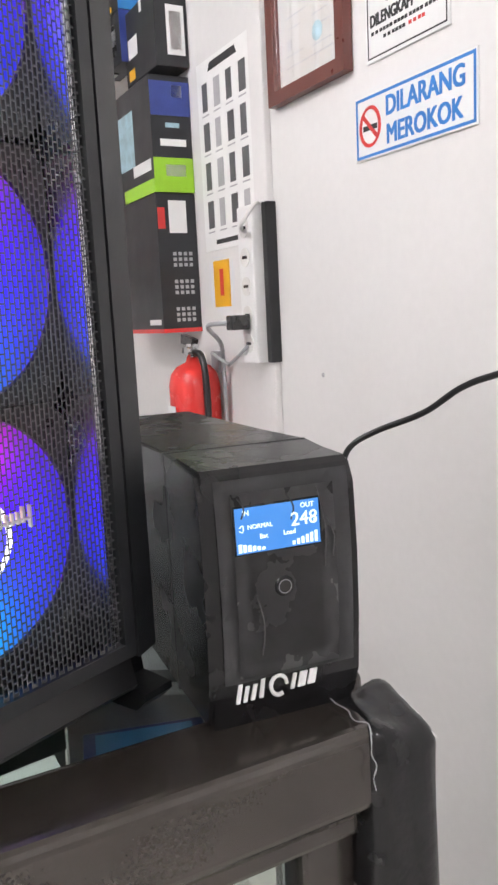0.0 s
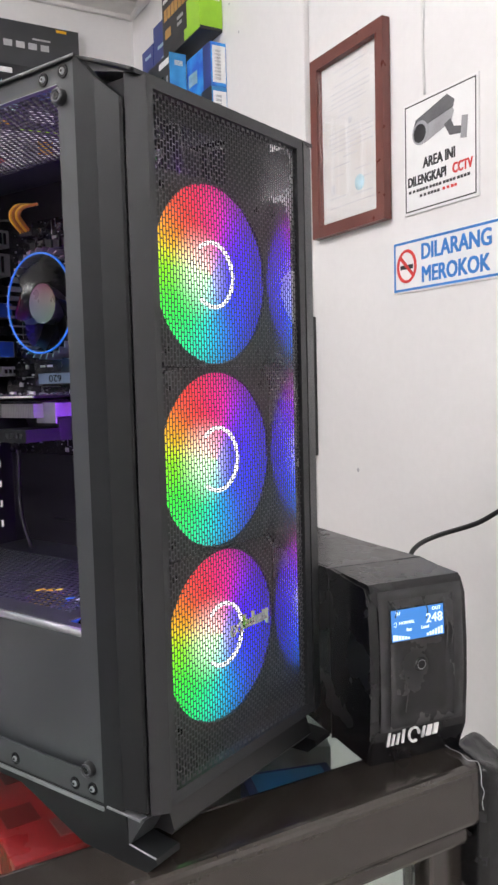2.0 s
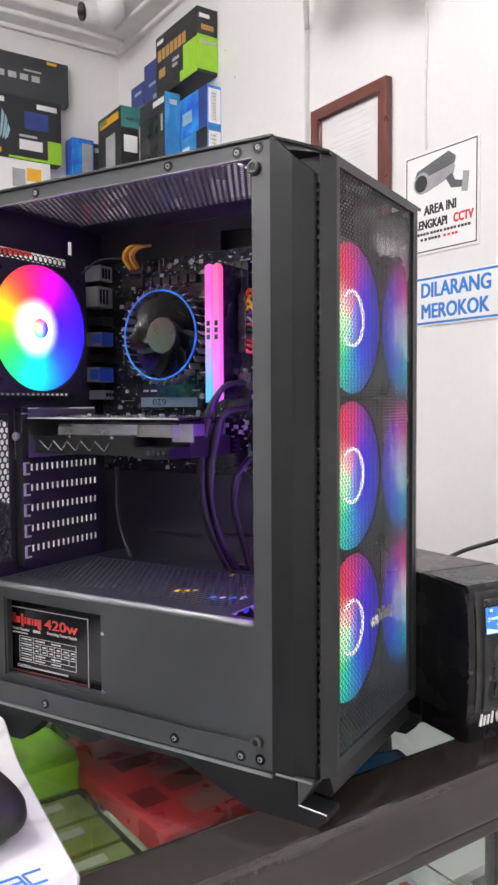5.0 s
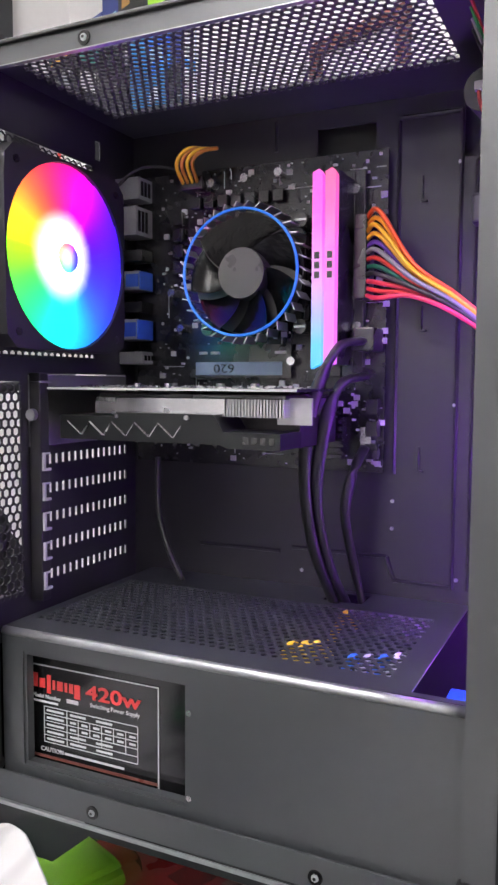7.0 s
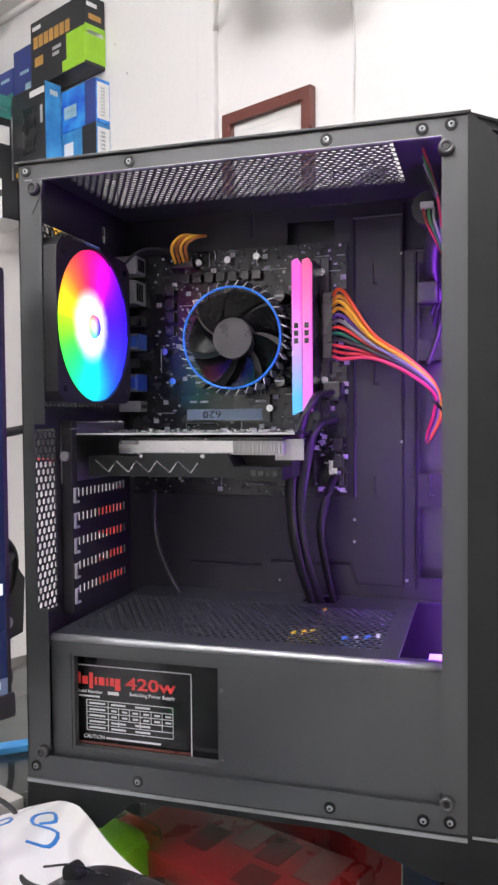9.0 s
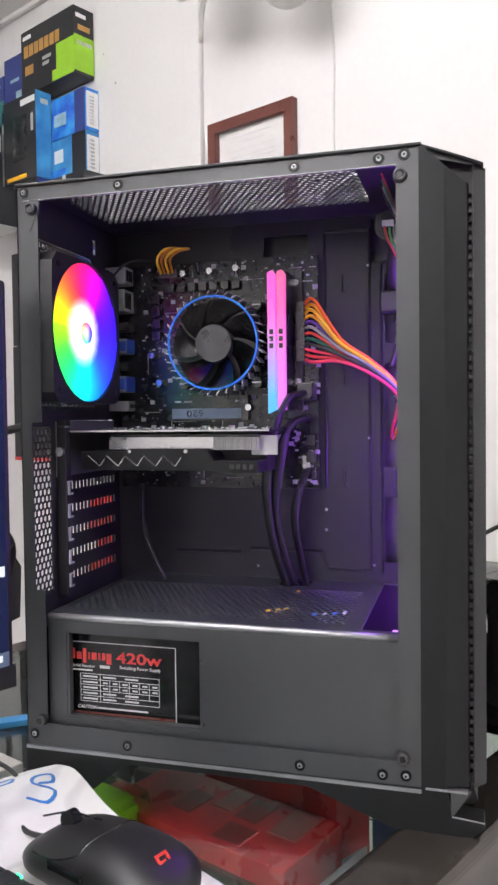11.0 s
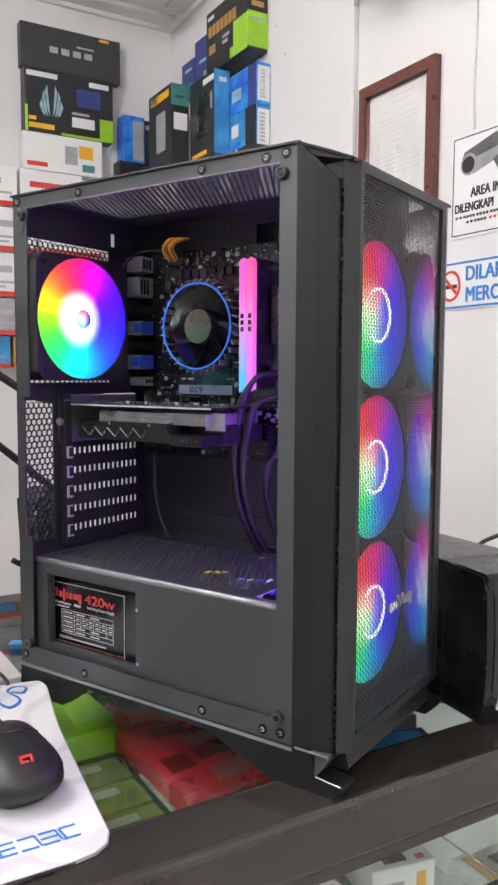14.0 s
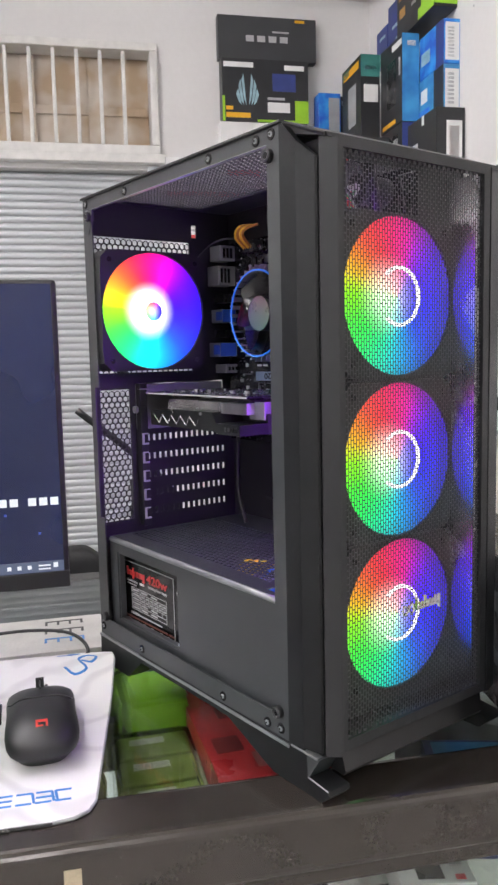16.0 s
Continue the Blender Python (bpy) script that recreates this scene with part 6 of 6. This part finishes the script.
carton("camera_box", "white box picturing a small round device", "box", backwall(0.283, 1.925, 0.05), S, PAPER,
       [("f", 0.52, 0.25, 0.68, 0.75, GREYCARD), ("f", 0.70, 0.45, 0.88, 0.8, YELLOW), ("f", 0.74, 0.1, 0.9, 0.3, TEAL), ("f", 0.05, 0.1, 0.3, 0.22, REDINK)])
for k, (v0, z, w, h, mtl) in enumerate(((0.10, 1.80, 0.16, 0.12, PAPER), (0.27, 1.80, 0.2, 0.12, PAPER), (0.10, 1.66, 0.22, 0.135, PAPER), (0.33, 1.66, 0.2, 0.135, PAPER), (0.10, 1.52, 0.2, 0.135, WHITE), (0.31, 1.52, 0.2, 0.135, PAPER), (0.10, 1.40, 0.2, 0.115, GREYCARD),
                                       (0.31, 1.40, 0.2, 0.115, PAPER), (0.10, 1.30, 0.13, 0.095, SKYCARD), (0.24, 1.30, 0.1, 0.095, AMBER), (0.35, 1.30, 0.15, 0.095, BLACKCARD))):
    S = (w, 0.06, h)
    carton("white_carton" if mtl in (PAPER, WHITE) else "small_carton", "white carton with red printed band" if mtl in (PAPER, WHITE) else "small printed carton on the wall pile", "box", backwall(v0, z, 0.06), S, mtl,
           [("f", 0.0, 0.0, 1, 0.12, REDINK), ("f", 0.15, 0.55, 0.7, 0.7, REDINK if k % 2 else GREYPRINT), ("f", 0.15, 0.3, 0.9, 0.36, GREYPRINT), ("f", 0.15, 0.2, 0.6, 0.25, GREYPRINT)])
S = (0.075, 0.06, 0.15)
carton("small_blue_box", "blue box with white barcode label on the wall", "box", backwall(0.615, 1.99, 0.06), S, BLUECARD, [("f", 0.45, 0.05, 0.95, 0.9, GREYCARD)])
S = (0.06, 0.05, 0.15)
carton("small_dark_box", "small plain dark box", "box", backwall(0.692, 1.985, 0.05), S, DKCARD, [("f", 0.1, 0.8, 0.9, 0.9, GREYPRINT)])
S = (0.08, 0.06, 0.13)
carton("small_dark_box", "small black box with red foot", "box", backwall(0.6, 1.86, 0.06), S, BLACKCARD, [("f", 0.6, 0.0, 1, 0.5, REDINK)])

# goods inside the counter
S = (0.09, 0.20, 0.10)
carton("red_hardware_box", "red glossy box with dark drawings under the glass", "box", on_room(-0.452, -0.086, 0.8015, 94), S, REDBOX, [("t", 0.1, 0.25, 0.4, 0.4, REDDARK), ("t", 0.5, 0.3, 0.9, 0.42, REDDARK), ("t", 0.3, 0.6, 0.7, 0.72, REDDARK), ("t", 0.45, 0.08, 0.98, 0.22, FADED), ("t", 0.55, 0.45, 0.95, 0.56, FADED), ("f", 0, 0, 1, 0.6, GREYCARD)])
S = (0.045, 0.19, 0.115)
carton("red_slim_box", "slim red box standing beside another", "box", on_room(-0.47, 0.012, 0.8015, 82), S, REDBOX, [("t", 0.2, 0.2, 0.8, 0.8, REDDARK), ("f", 0.1, 0.1, 0.9, 0.5, GREYCARD)])
S = (0.10, 0.05, 0.07)
carton("grey_flat_box", "low grey-green box under the glass top", "box", on_room(-0.40, -0.075, 0.8015, 92), S, GREYCARD, [("t", 0.1, 0.2, 0.6, 0.5, DKCARD), ("t", 0.7, 0.2, 0.9, 0.8, PAPER)])
S = (0.085, 0.06, 0.085)
carton("blue_hardware_box", "blue box with white corner under the glass", "box", on_room(-0.45, 0.115, 0.8015, 75), S, NAVY, [("f", 0, 0, 0.2, 1, PAPER), ("t", 0.1, 0.1, 0.9, 0.9, SKYCARD), ("t", 0.3, 0.3, 0.7, 0.5, WHITE)])
for k, (u, v, w, d, h, rz) in enumerate(((-0.735, -0.165, 0.11, 0.07, 0.105, 8), (-0.650, -0.128, 0.095, 0.088, 0.118, 4), (-0.525, -0.135, 0.15, 0.084, 0.088, 2), (-0.53, -0.215, 0.12, 0.055, 0.055, -3))):
    gb = thing("green_blister_pack", "clear green plastic pack under the glass top", "packaging", on_room(u, v, 0.8015, rz), "green packs")
    shell = part("shell", boxes(((-w / 2, -d / 2, 0), (w / 2, d / 2, h)), bevel=0.010), GREENBOX, gb, "clear green plastic shell")
    shell.visible_shadow = False
    n = max(1, round(w / 0.05))
    for j in range(n):        # printed cards stacked along the pack
        x0 = -w / 2 + 0.006 + j * (w - 0.012) / n
        card = part("insert", boxes(((x0 + 0.001, -d / 2 + 0.008, 0.006), (x0 + (w - 0.012) / n - 0.001, d / 2 - 0.008, h * (0.55 if k < 2 else 0.84 - 0.05 * j))), bevel=0.002), GREENCARD, gb, "olive printed card insert")
        part("print_line", boxes(((x0 + 0.008, -d / 2 + 0.018, h * (0.55 if k < 2 else 0.84 - 0.05 * j)), (x0 + 0.02, d / 2 - 0.03, h * (0.55 if k < 2 else 0.84 - 0.05 * j) + 0.0006))), GREYPRINT, card)
    if k < 2:
        part("tray", boxes(((-w / 2 + 0.010, -d / 2 + 0.012, h * 0.60), (w / 2 - 0.010, d / 2 - 0.012, h * 0.90)), bevel=0.006), GREEN, gb, "bright green tray")
S = (0.13, 0.11, 0.07)
carton("grey_flat_box", "flat grey box under the glass top", "box", on_room(-0.60, 0.14, 0.8015, 60), S, GREYCARD, [("t", 0.2, 0.2, 0.8, 0.4, DKCARD)])
carton("dark_flat_box", "flat black box under the glass top", "box", on_room(-0.62, 0.02, 0.8015, 100), S, BLACKCARD, [("t", 0.2, 0.2, 0.8, 0.4, GREYPRINT)])
rw = random.Random(21)
for k in range(13):
    v = -0.62 + k * 0.068
    S = (rw.uniform(0.066, 0.09), rw.uniform(0.1, 0.15), rw.uniform(0.11, 0.148))
    pr = [("t", 0.25, 0.15, 0.55, 0.75, CHIP), ("t", 0.7, 0.8, 0.9, 0.9, REDINK), ("r", 0.1, 0.1, 0.8, 0.2, GREYPRINT), ("f", 0.2, 0.3, 0.8, 0.5, GREYPRINT)] if k % 3 else [("t", 0.1, 0.1, 0.9, 0.3, YELLOW), ("t", 0.2, 0.4, 0.8, 0.9, DKCARD)]
    carton("white_accessory_box", "white accessory box with a dark product picture" if k % 3 else "white box with yellow and black print", "box", on_room(-0.445 + rw.uniform(-0.04, 0.02), v, 0.6355, rw.uniform(-25, 25)), S, PAPER, pr, "accessory boxes")

for k, (u, v, w, d, h, rz) in enumerate(((-0.385, -0.345, 0.075, 0.10, 0.030, 84), (-0.388, -0.225, 0.07, 0.105, 0.026, 97), (-0.392, -0.105, 0.075, 0.10, 0.034, 88), (-0.386, -0.005, 0.07, 0.085, 0.028, 101), (-0.395, 0.085, 0.065, 0.08, 0.036, 80))):
    carton("white_accessory_box", "flat white accessory box picturing a black device", "box", on_room(u + 0.02, v - w / 2, 0.8015, rz), (w, d, h), PAPER,
           [("t", 0.25, 0.08, 0.6, 0.62, CHIP), ("t", 0.32, 0.62, 0.5, 0.8, CHIP), ("t", 0.75, 0.06, 0.88, 0.14, REDINK), ("t", 0.72, 0.3, 0.9, 0.34, GREYPRINT), ("f", 0.1, 0.3, 0.5, 0.6, GREYPRINT), ("f", 0.7, 0.3, 0.85, 0.75, REDINK if k % 2 else YELLOW)], "accessory boxes")


# ---- things on the sign wall ----
def on_wall(u, z, out=0.0):
    return ROOM @ Matrix.Translation((u, WV - out, z)) @ FACE_SIDE


def slab(x0, y0, x1, y1, z0, z1, bevel=0.0):
    return boxes(((x0, y0, z0), (x1, y1, z1)), bevel=bevel)


cert = thing("certificate_frame", "mahogany framed certificate behind glass", "picture frame", on_wall(-1.362, 1.56))
W, H = 0.25, 0.38
part("moulding", plate(0, W, 0, H, [(0.024, W - 0.024, 0.024, H - 0.024)], 0.018), MAHOG, cert, "dark red wooden moulding", at=Matrix.Translation((0, 0, 0.02)))
part("backing", slab(0.02, 0.02, W - 0.02, H - 0.02, 0.001, 0.004), CERTPAPER, cert)
sheet_p = part("paper", slab(0.03, 0.03, W - 0.03, H - 0.03, 0.004, 0.0052), CERTPAPER, cert)
for k, (x0, x1, y) in enumerate(((0.07, 0.18, 0.335), (0.09, 0.16, 0.322), (0.06, 0.19, 0.29), (0.06, 0.19, 0.28), (0.06, 0.17, 0.27), (0.09, 0.16, 0.25), (0.05, 0.2, 0.2), (0.05, 0.2, 0.19), (0.05, 0.18, 0.18), (0.1, 0.15, 0.155), (0.06, 0.1, 0.12), (0.14, 0.19, 0.12), (0.14, 0.2, 0.1), (0.05, 0.21, 0.055), (0.07, 0.19, 0.305), (0.06, 0.18, 0.262), (0.05, 0.19, 0.21), (0.06, 0.2, 0.17), (0.05, 0.12, 0.14), (0.05, 0.11, 0.075), (0.14, 0.2, 0.07), (0.08, 0.17, 0.24))):
    part("text_line", slab(x0, y, x1, y + 0.003, 0.0052, 0.0056), GREYPRINT, sheet_p)
part("seal", slab(0.055, 0.085, 0.07, 0.105, 0.0052, 0.0057), GREYPRINT, sheet_p)
part("stamp", turned(cyl((0, 0, 0), (0, 0, 0.0005), 0.016, seg=20), Matrix.Translation((0.155, 0.092, 0.0052))), ICE, sheet_p)
part("emblem", turned(cyl((0, 0, 0), (0, 0, 0.0005), 0.008, seg=6), Matrix.Translation((0.125, 0.225, 0.0052))), GREYPRINT, sheet_p)
gl = part("pane", slab(0.024, 0.024, W - 0.024, H - 0.024, 0.010, 0.012), clear("picture_glass", (1, 1, 1)), cert)
gl.visible_shadow = False

cc = thing("camera_warning_sign", "white warning sign with a surveillance camera picture", "sign", on_wall(-1.072, 1.556))
W, H = 0.192, 0.204
part("plate", slab(0, 0, W, H, 0, 0.004, 0.0008), WHITE, cc)
part("border", plate(0.005, W - 0.005, 0.005, H - 0.005, [(0.0072, W - 0.0072, 0.0072, H - 0.0072)], 0.0008), INK, cc, at=Matrix.Translation((0, 0, 0.0046)))
PICTURE = mat("grey_picture", (0.10, 0.10, 0.105), 0.5, vary=0.35)
PICTURE_LT = mat("grey_picture_light", (0.32, 0.32, 0.33), 0.5, vary=0.2)
part("camera_picture", prism([(0.040, 0.128), (0.060, 0.122), (0.128, 0.141), (0.134, 0.158), (0.124, 0.172), (0.056, 0.162)], "z", 0.004, 0.0046), PICTURE_LT, cc)
part("hood_picture", prism([(0.030, 0.156), (0.036, 0.168), (0.118, 0.190), (0.136, 0.176), (0.133, 0.164), (0.058, 0.152)], "z", 0.0046, 0.0052), PICTURE, cc)
part("bracket_picture", prism([(0.110, 0.140), (0.124, 0.118), (0.150, 0.114), (0.153, 0.126), (0.134, 0.131), (0.126, 0.146)], "z", 0.0041, 0.005), PICTURE, cc)
part("base_picture", prism([(0.150, 0.106), (0.164, 0.103), (0.168, 0.140), (0.154, 0.143)], "z", 0.0041, 0.0049), PICTURE_LT, cc)
part("lens_ring_picture", turned(cyl((0, 0, 0), (0, 0, 0.0014), 0.0215, seg=24), Matrix.Translation((0.048, 0.143, 0.004))), PICTURE_LT, cc)
part("lens_picture", turned(cyl((0, 0, 0), (0, 0, 0.0018), 0.0165, seg=24), Matrix.Translation((0.047, 0.142, 0.004))), INK, cc)
letters("sign_text", "AREA INI", 0.026, INK, cc, Matrix.Translation((W / 2, 0.078, 0.0042)), align="CENTER", squeeze=0.80, bold=0.0009)
letters("sign_text", "DILENGKAPI", 0.0245, INK, cc, Matrix.Translation((0.012, 0.051, 0.0042)), squeeze=0.75, bold=0.0009)
letters("sign_text", "CCTV", 0.0245, REDINK, cc, Matrix.Translation((0.130, 0.051, 0.0042)), squeeze=0.75, bold=0.0009)
for row, (x0, x1, m) in enumerate(((0.015, 0.178, INK), (0.045, 0.10, INK), (0.105, 0.145, REDINK))):
    x = x0
    while x < x1 - 0.006:
        part("small_print", slab(x, 0.0385 - 0.011 * min(row, 1), x + 0.0062, 0.0435 - 0.011 * min(row, 1), 0.004, 0.0046), m, cc)
        x += 0.0082 if int((x - x0) * 1000) % 5 else 0.0105

ns = thing("no_smoking_sign", "white and blue no smoking sign on the wall", "sign", on_wall(-1.106, 1.413))
W, H = 0.279, 0.099
part("plate", slab(0, 0, W, H, 0, 0.004, 0.0008), WHITE, ns)
part("border", plate(0.003, W - 0.003, 0.003, H - 0.003, [(0.0075, W - 0.0075, 0.0075, H - 0.0075)], 0.0008), BLUEINK, ns, at=Matrix.Translation((0, 0, 0.0046)))
part("ring", tube([(0.040 + 0.025 * math.cos(t), 0.05 + 0.029 * math.sin(t), 0.0042) for t in [2 * math.pi * k / 20 for k in range(21)]], 0.0036, 6, 2, 0.3), REDINK, ns)
part("slash", turned(slab(-0.028, -0.003, 0.028, 0.003, 0.004, 0.0058), Matrix.Translation((0.04, 0.05, 0)) @ pose(0, 0, 0, 0, 0, -45)), REDINK, ns)
part("cigarette", slab(0.022, 0.044, 0.058, 0.052, 0.004, 0.0048), INK, ns)
letters("sign_text", "DILARANG", 0.041, BLUEINK, ns, Matrix.Translation((0.080, 0.057, 0.0042)), depth=0.001, squeeze=0.87, bold=0.0011)
letters("sign_text", "MEROKOK", 0.041, BLUEINK, ns, Matrix.Translation((0.081, 0.015, 0.0042)), depth=0.001, squeeze=0.855, bold=0.0011)

po = thing("product_poster", "white poster with rows of dark phone cases", "poster", on_wall(-1.716, 1.325))
W, H = 0.262, 0.412
part("sheet", slab(0, 0, W, H, 0, 0.0022), PAPER, po)
part("banner", prism([(0.06, 0.385), (0.2, 0.385), (0.19, 0.402), (0.07, 0.402)], "z", 0.0022, 0.0028), INK, po)
part("footer", slab(0.06, 0.012, 0.2, 0.022, 0.0022, 0.0028), INK, po)
for r in range(4):
    for c in range(4):
        x, y = 0.025 + c * 0.06, 0.305 - r * 0.085
        b = slab(x, y, x + 0.026 + 0.004 * ((r + c) % 2), y + 0.06, 0.0022, 0.003, 0.0003)
        part("product_picture", b, (PICTURE, GREYPRINT, PICTURE)[(r * 3 + c) % 3] if (r, c) != (3, 3) else GREYPRINT, po)
        part("caption", slab(x - 0.004, y - 0.010, x + 0.03, y - 0.007, 0.0022, 0.0027), GREYPRINT, po)
ye = thing("yellow_notice", "small yellow notice with a dark red bar", "sign", on_wall(-1.683, 1.196))
part("sheet", slab(0, 0, 0.08, 0.105, 0, 0.002), YELLOW, ye)
part("bar", slab(0.032, 0.025, 0.05, 0.085, 0.002, 0.0026), REDINK, ye)

ps = thing("power_strip", "white wall-mounted power strip with black side", "power strip", on_wall(-1.47, 1.076))
part("body", slab(0, 0, 0.062, 0.315, 0, 0.045, 0.004), WHITE, ps)
part("black_side", slab(0.0665, 0.0, 0.086, 0.318, 0, 0.024, 0.003), PLASTIC_DK, ps, "black cover strip")
for k in range(5):
    part("socket", turned(cyl((0, 0, 0), (0, 0, 0.002), 0.019, seg=24), Matrix.Translation((0.03, 0.04 + k * 0.058, 0.0445))), GRILLE, ps)
    part("socket_slot", slab(0.02, 0.037 + k * 0.058, 0.04, 0.043 + k * 0.058, 0.0464, 0.0470), CHIP, ps)
pl = thing("plug_and_leads", "black plug with grey leads in the power strip", "cable", ROOM)
part("plug", boxes(((-1.455, WV - 0.09, 1.145), (-1.425, WV - 0.048, 1.175)), bevel=0.004), CHIP, pl)
part("lead", tube([(-1.45, WV - 0.09, 1.16), (-1.50, WV - 0.11, 1.155), (-1.55, WV - 0.06, 1.12), (-1.60, WV - 0.03, 1.09), (-1.62, WV - 0.02, 1.04), (-1.63, WV - 0.015, 0.9)], 0.005, 8, 7), GREYCARD, pl, smooth=True)
part("lead", tube([(-1.44, WV - 0.05, 1.11), (-1.50, WV - 0.06, 1.075), (-1.56, WV - 0.04, 1.07), (-1.66, WV - 0.03, 1.09)], 0.004, 8, 7), GREYCARD, pl, smooth=True)
part("lead", tube([(-1.44, WV - 0.05, 1.345), (-1.39, WV - 0.075, 1.35), (-1.385, WV - 0.05, 1.385), (-1.42, WV - 0.02, 1.39), (-1.47, WV - 0.01, 1.36), (-1.48, WV - 0.01, 1.3)], 0.004, 8, 7), WHITECABLE, pl, smooth=True)

fe = thing("fire_extinguisher", "red fire extinguisher hanging on the wall", "fire extinguisher", on_room(-1.678, 0.745, 0.685))
b = bmesh.new()
prof = [(0.0, 0.0), (0.05, 0.0), (0.058, 0.008), (0.06, 0.03), (0.06, 0.335), (0.055, 0.36), (0.04, 0.378), (0.018, 0.388), (0.014, 0.40), (0.0, 0.40)]
ringsv = [[b.verts.new((max(r, 0.0005) * math.cos(2 * math.pi * k / 28), max(r, 0.0005) * math.sin(2 * math.pi * k / 28), z)) for k in range(28)] for r, z in prof]
for r0, r1 in zip(ringsv, ringsv[1:]):
    for k in range(28):
        b.faces.new((r0[k], r0[(k + 1) % 28], r1[(k + 1) % 28], r1[k]))
part("cylinder", b, RED, fe, smooth=True)
part("valve", cyl((0, 0, 0.395), (0, 0, 0.43), 0.014), SHINE, fe)
part("lever", prism([(-0.05, 0.43), (0.01, 0.425), (0.02, 0.44), (-0.045, 0.452)], "y", -0.008, 0.008), CHIP, fe)
part("gauge", cyl((0.012, -0.014, 0.412), (0.012, -0.022, 0.412), 0.012), SHINE, fe)
part("handle", prism([(-0.048, 0.408), (0.01, 0.405), (0.01, 0.415), (-0.045, 0.42)], "y", -0.007, 0.007), CHIP, fe)
part("hose", tube([(0.012, 0.0, 0.41), (0.05, 0.0, 0.40), (0.066, 0, 0.34), (0.068, 0, 0.2), (0.066, 0, 0.1)], 0.008, 8, 6), CABLE, fe, smooth=True)
lb = part("label", slab(-0.01, -0.01, 0.01, 0.01, 0, 0.001), WHITE, fe)
lb.data.transform(Matrix.Translation((0.0, -0.0605, 0.26)) @ FACE_SIDE @ Matrix.Diagonal((2.2, 3, 1, 1)))
part("wall_hook", boxes(((-0.02, 0.055, 0.36), (0.02, 0.07, 0.41)), bevel=0.003), DULL, fe)

# wall fan high above the certificate
wf = thing("wall_fan", "white wall fan seen from below", "fan", on_room(-1.18, WV - 0.16, 2.27))
tilt = pose(0, 0, 0, 68, 0, -18)
for k in range(9):
    r = 0.03 + 0.0175 * k
    part("guard_ring", turned(tube([(r * math.cos(t), r * math.sin(t), 0.035 * (1 - (r / 0.17) ** 2)) for t in [2 * math.pi * j / 20 for j in range(21)]], 0.0013 if k < 8 else 0.004, 6, 2), tilt), GRILLE, wf)
for k in range(24):
    a = 2 * math.pi * k / 24
    part("guard_wire", turned(tube([(0.03 * math.cos(a), 0.03 * math.sin(a), 0.035), (0.11 * math.cos(a), 0.11 * math.sin(a), 0.022), (0.17 * math.cos(a), 0.17 * math.sin(a), 0.0)], 0.0011, 5, 3), tilt), GRILLE, wf)
for k in range(3):
    bl = blade(0.03, 0.15, radians(85), radians(20), 0.03)
    part("blade", turned(bl, tilt @ Matrix.Translation((0, 0, -0.01)) @ Matrix.Rotation(2 * math.pi * k / 3, 4, "Z")), GRILLE, wf)
b = bmesh.new()
bmesh.ops.create_uvsphere(b, u_segments=24, v_segments=14, radius=1, matrix=Matrix.Translation((0.15, 0.02, -0.155)) @ Matrix.Diagonal((0.058, 0.058, 0.062, 1)))
part("motor_housing", b, GRILLE, wf, "rounded grey-white motor housing", smooth=True)
part("arm", tube([(-0.21, 0.15, -0.125), (-0.15, 0.10, -0.07), (-0.06, 0.06, -0.01), (0.0, 0.03, 0.0)], 0.006, 8, 5), GRILLE, wf, smooth=True)
part("wall_plate", boxes(((-0.03, 0.12, -0.04), (0.05, 0.16, 0.12)), bevel=0.006), GRILLE, wf)
part("arm", tube([(0.14, 0.03, -0.14), (0.08, 0.08, -0.05), (0.02, 0.14, 0.02)], 0.012, 8, 5), GRILLE, wf, smooth=True)
wc = thing("wall_cable", "thin white cable running down the wall", "cable", ROOM)
part("cable", tube([(-1.02, WV - 0.003, 2.12), (-1.015, WV - 0.003, 1.98), (-1.018, WV - 0.003, 1.85), (-1.014, WV - 0.003, 1.765)], 0.0028, 6, 4), WHITECABLE, wc, smooth=True)

nh = thing("wall_mark", "small dark nail holes and smudges on the wall", "wall mark", ROOM)
for u, z, r in ((-1.714, 2.145, 0.0045), (-1.762, 2.234, 0.0035), (-1.235, 1.056, 0.006)):
    part("nail_hole", cyl((u, WV + 0.001, z), (u, WV - 0.001, z), r, r * 0.6, 9), GREYPRINT, nh)

# surveillance camera under the ceiling
sc = thing("surveillance_camera", "white ceiling surveillance camera with black lens", "camera", on_room(-2.19, 0.66, TOP + 0.02, -30))
b = bmesh.new()
bmesh.ops.create_uvsphere(b, u_segments=24, v_segments=14, radius=0.05, matrix=Matrix.Translation((0, 0.0, -0.012)))
part("housing", b, WHITE, sc, smooth=True)
part("mount", cyl((0, 0, 0.0), (0, 0, 0.04), 0.045, 0.055, 24), WHITE, sc)
part("barrel", cyl((0.0, -0.02, -0.02), (0.03, -0.075, -0.035), 0.034, 0.03, 24), WHITE, sc)
part("lens", cyl((0.0295, -0.074, -0.0348), (0.0325, -0.0795, -0.0362), 0.026, seg=24), GLOSS_DK, sc, "black glossy lens")
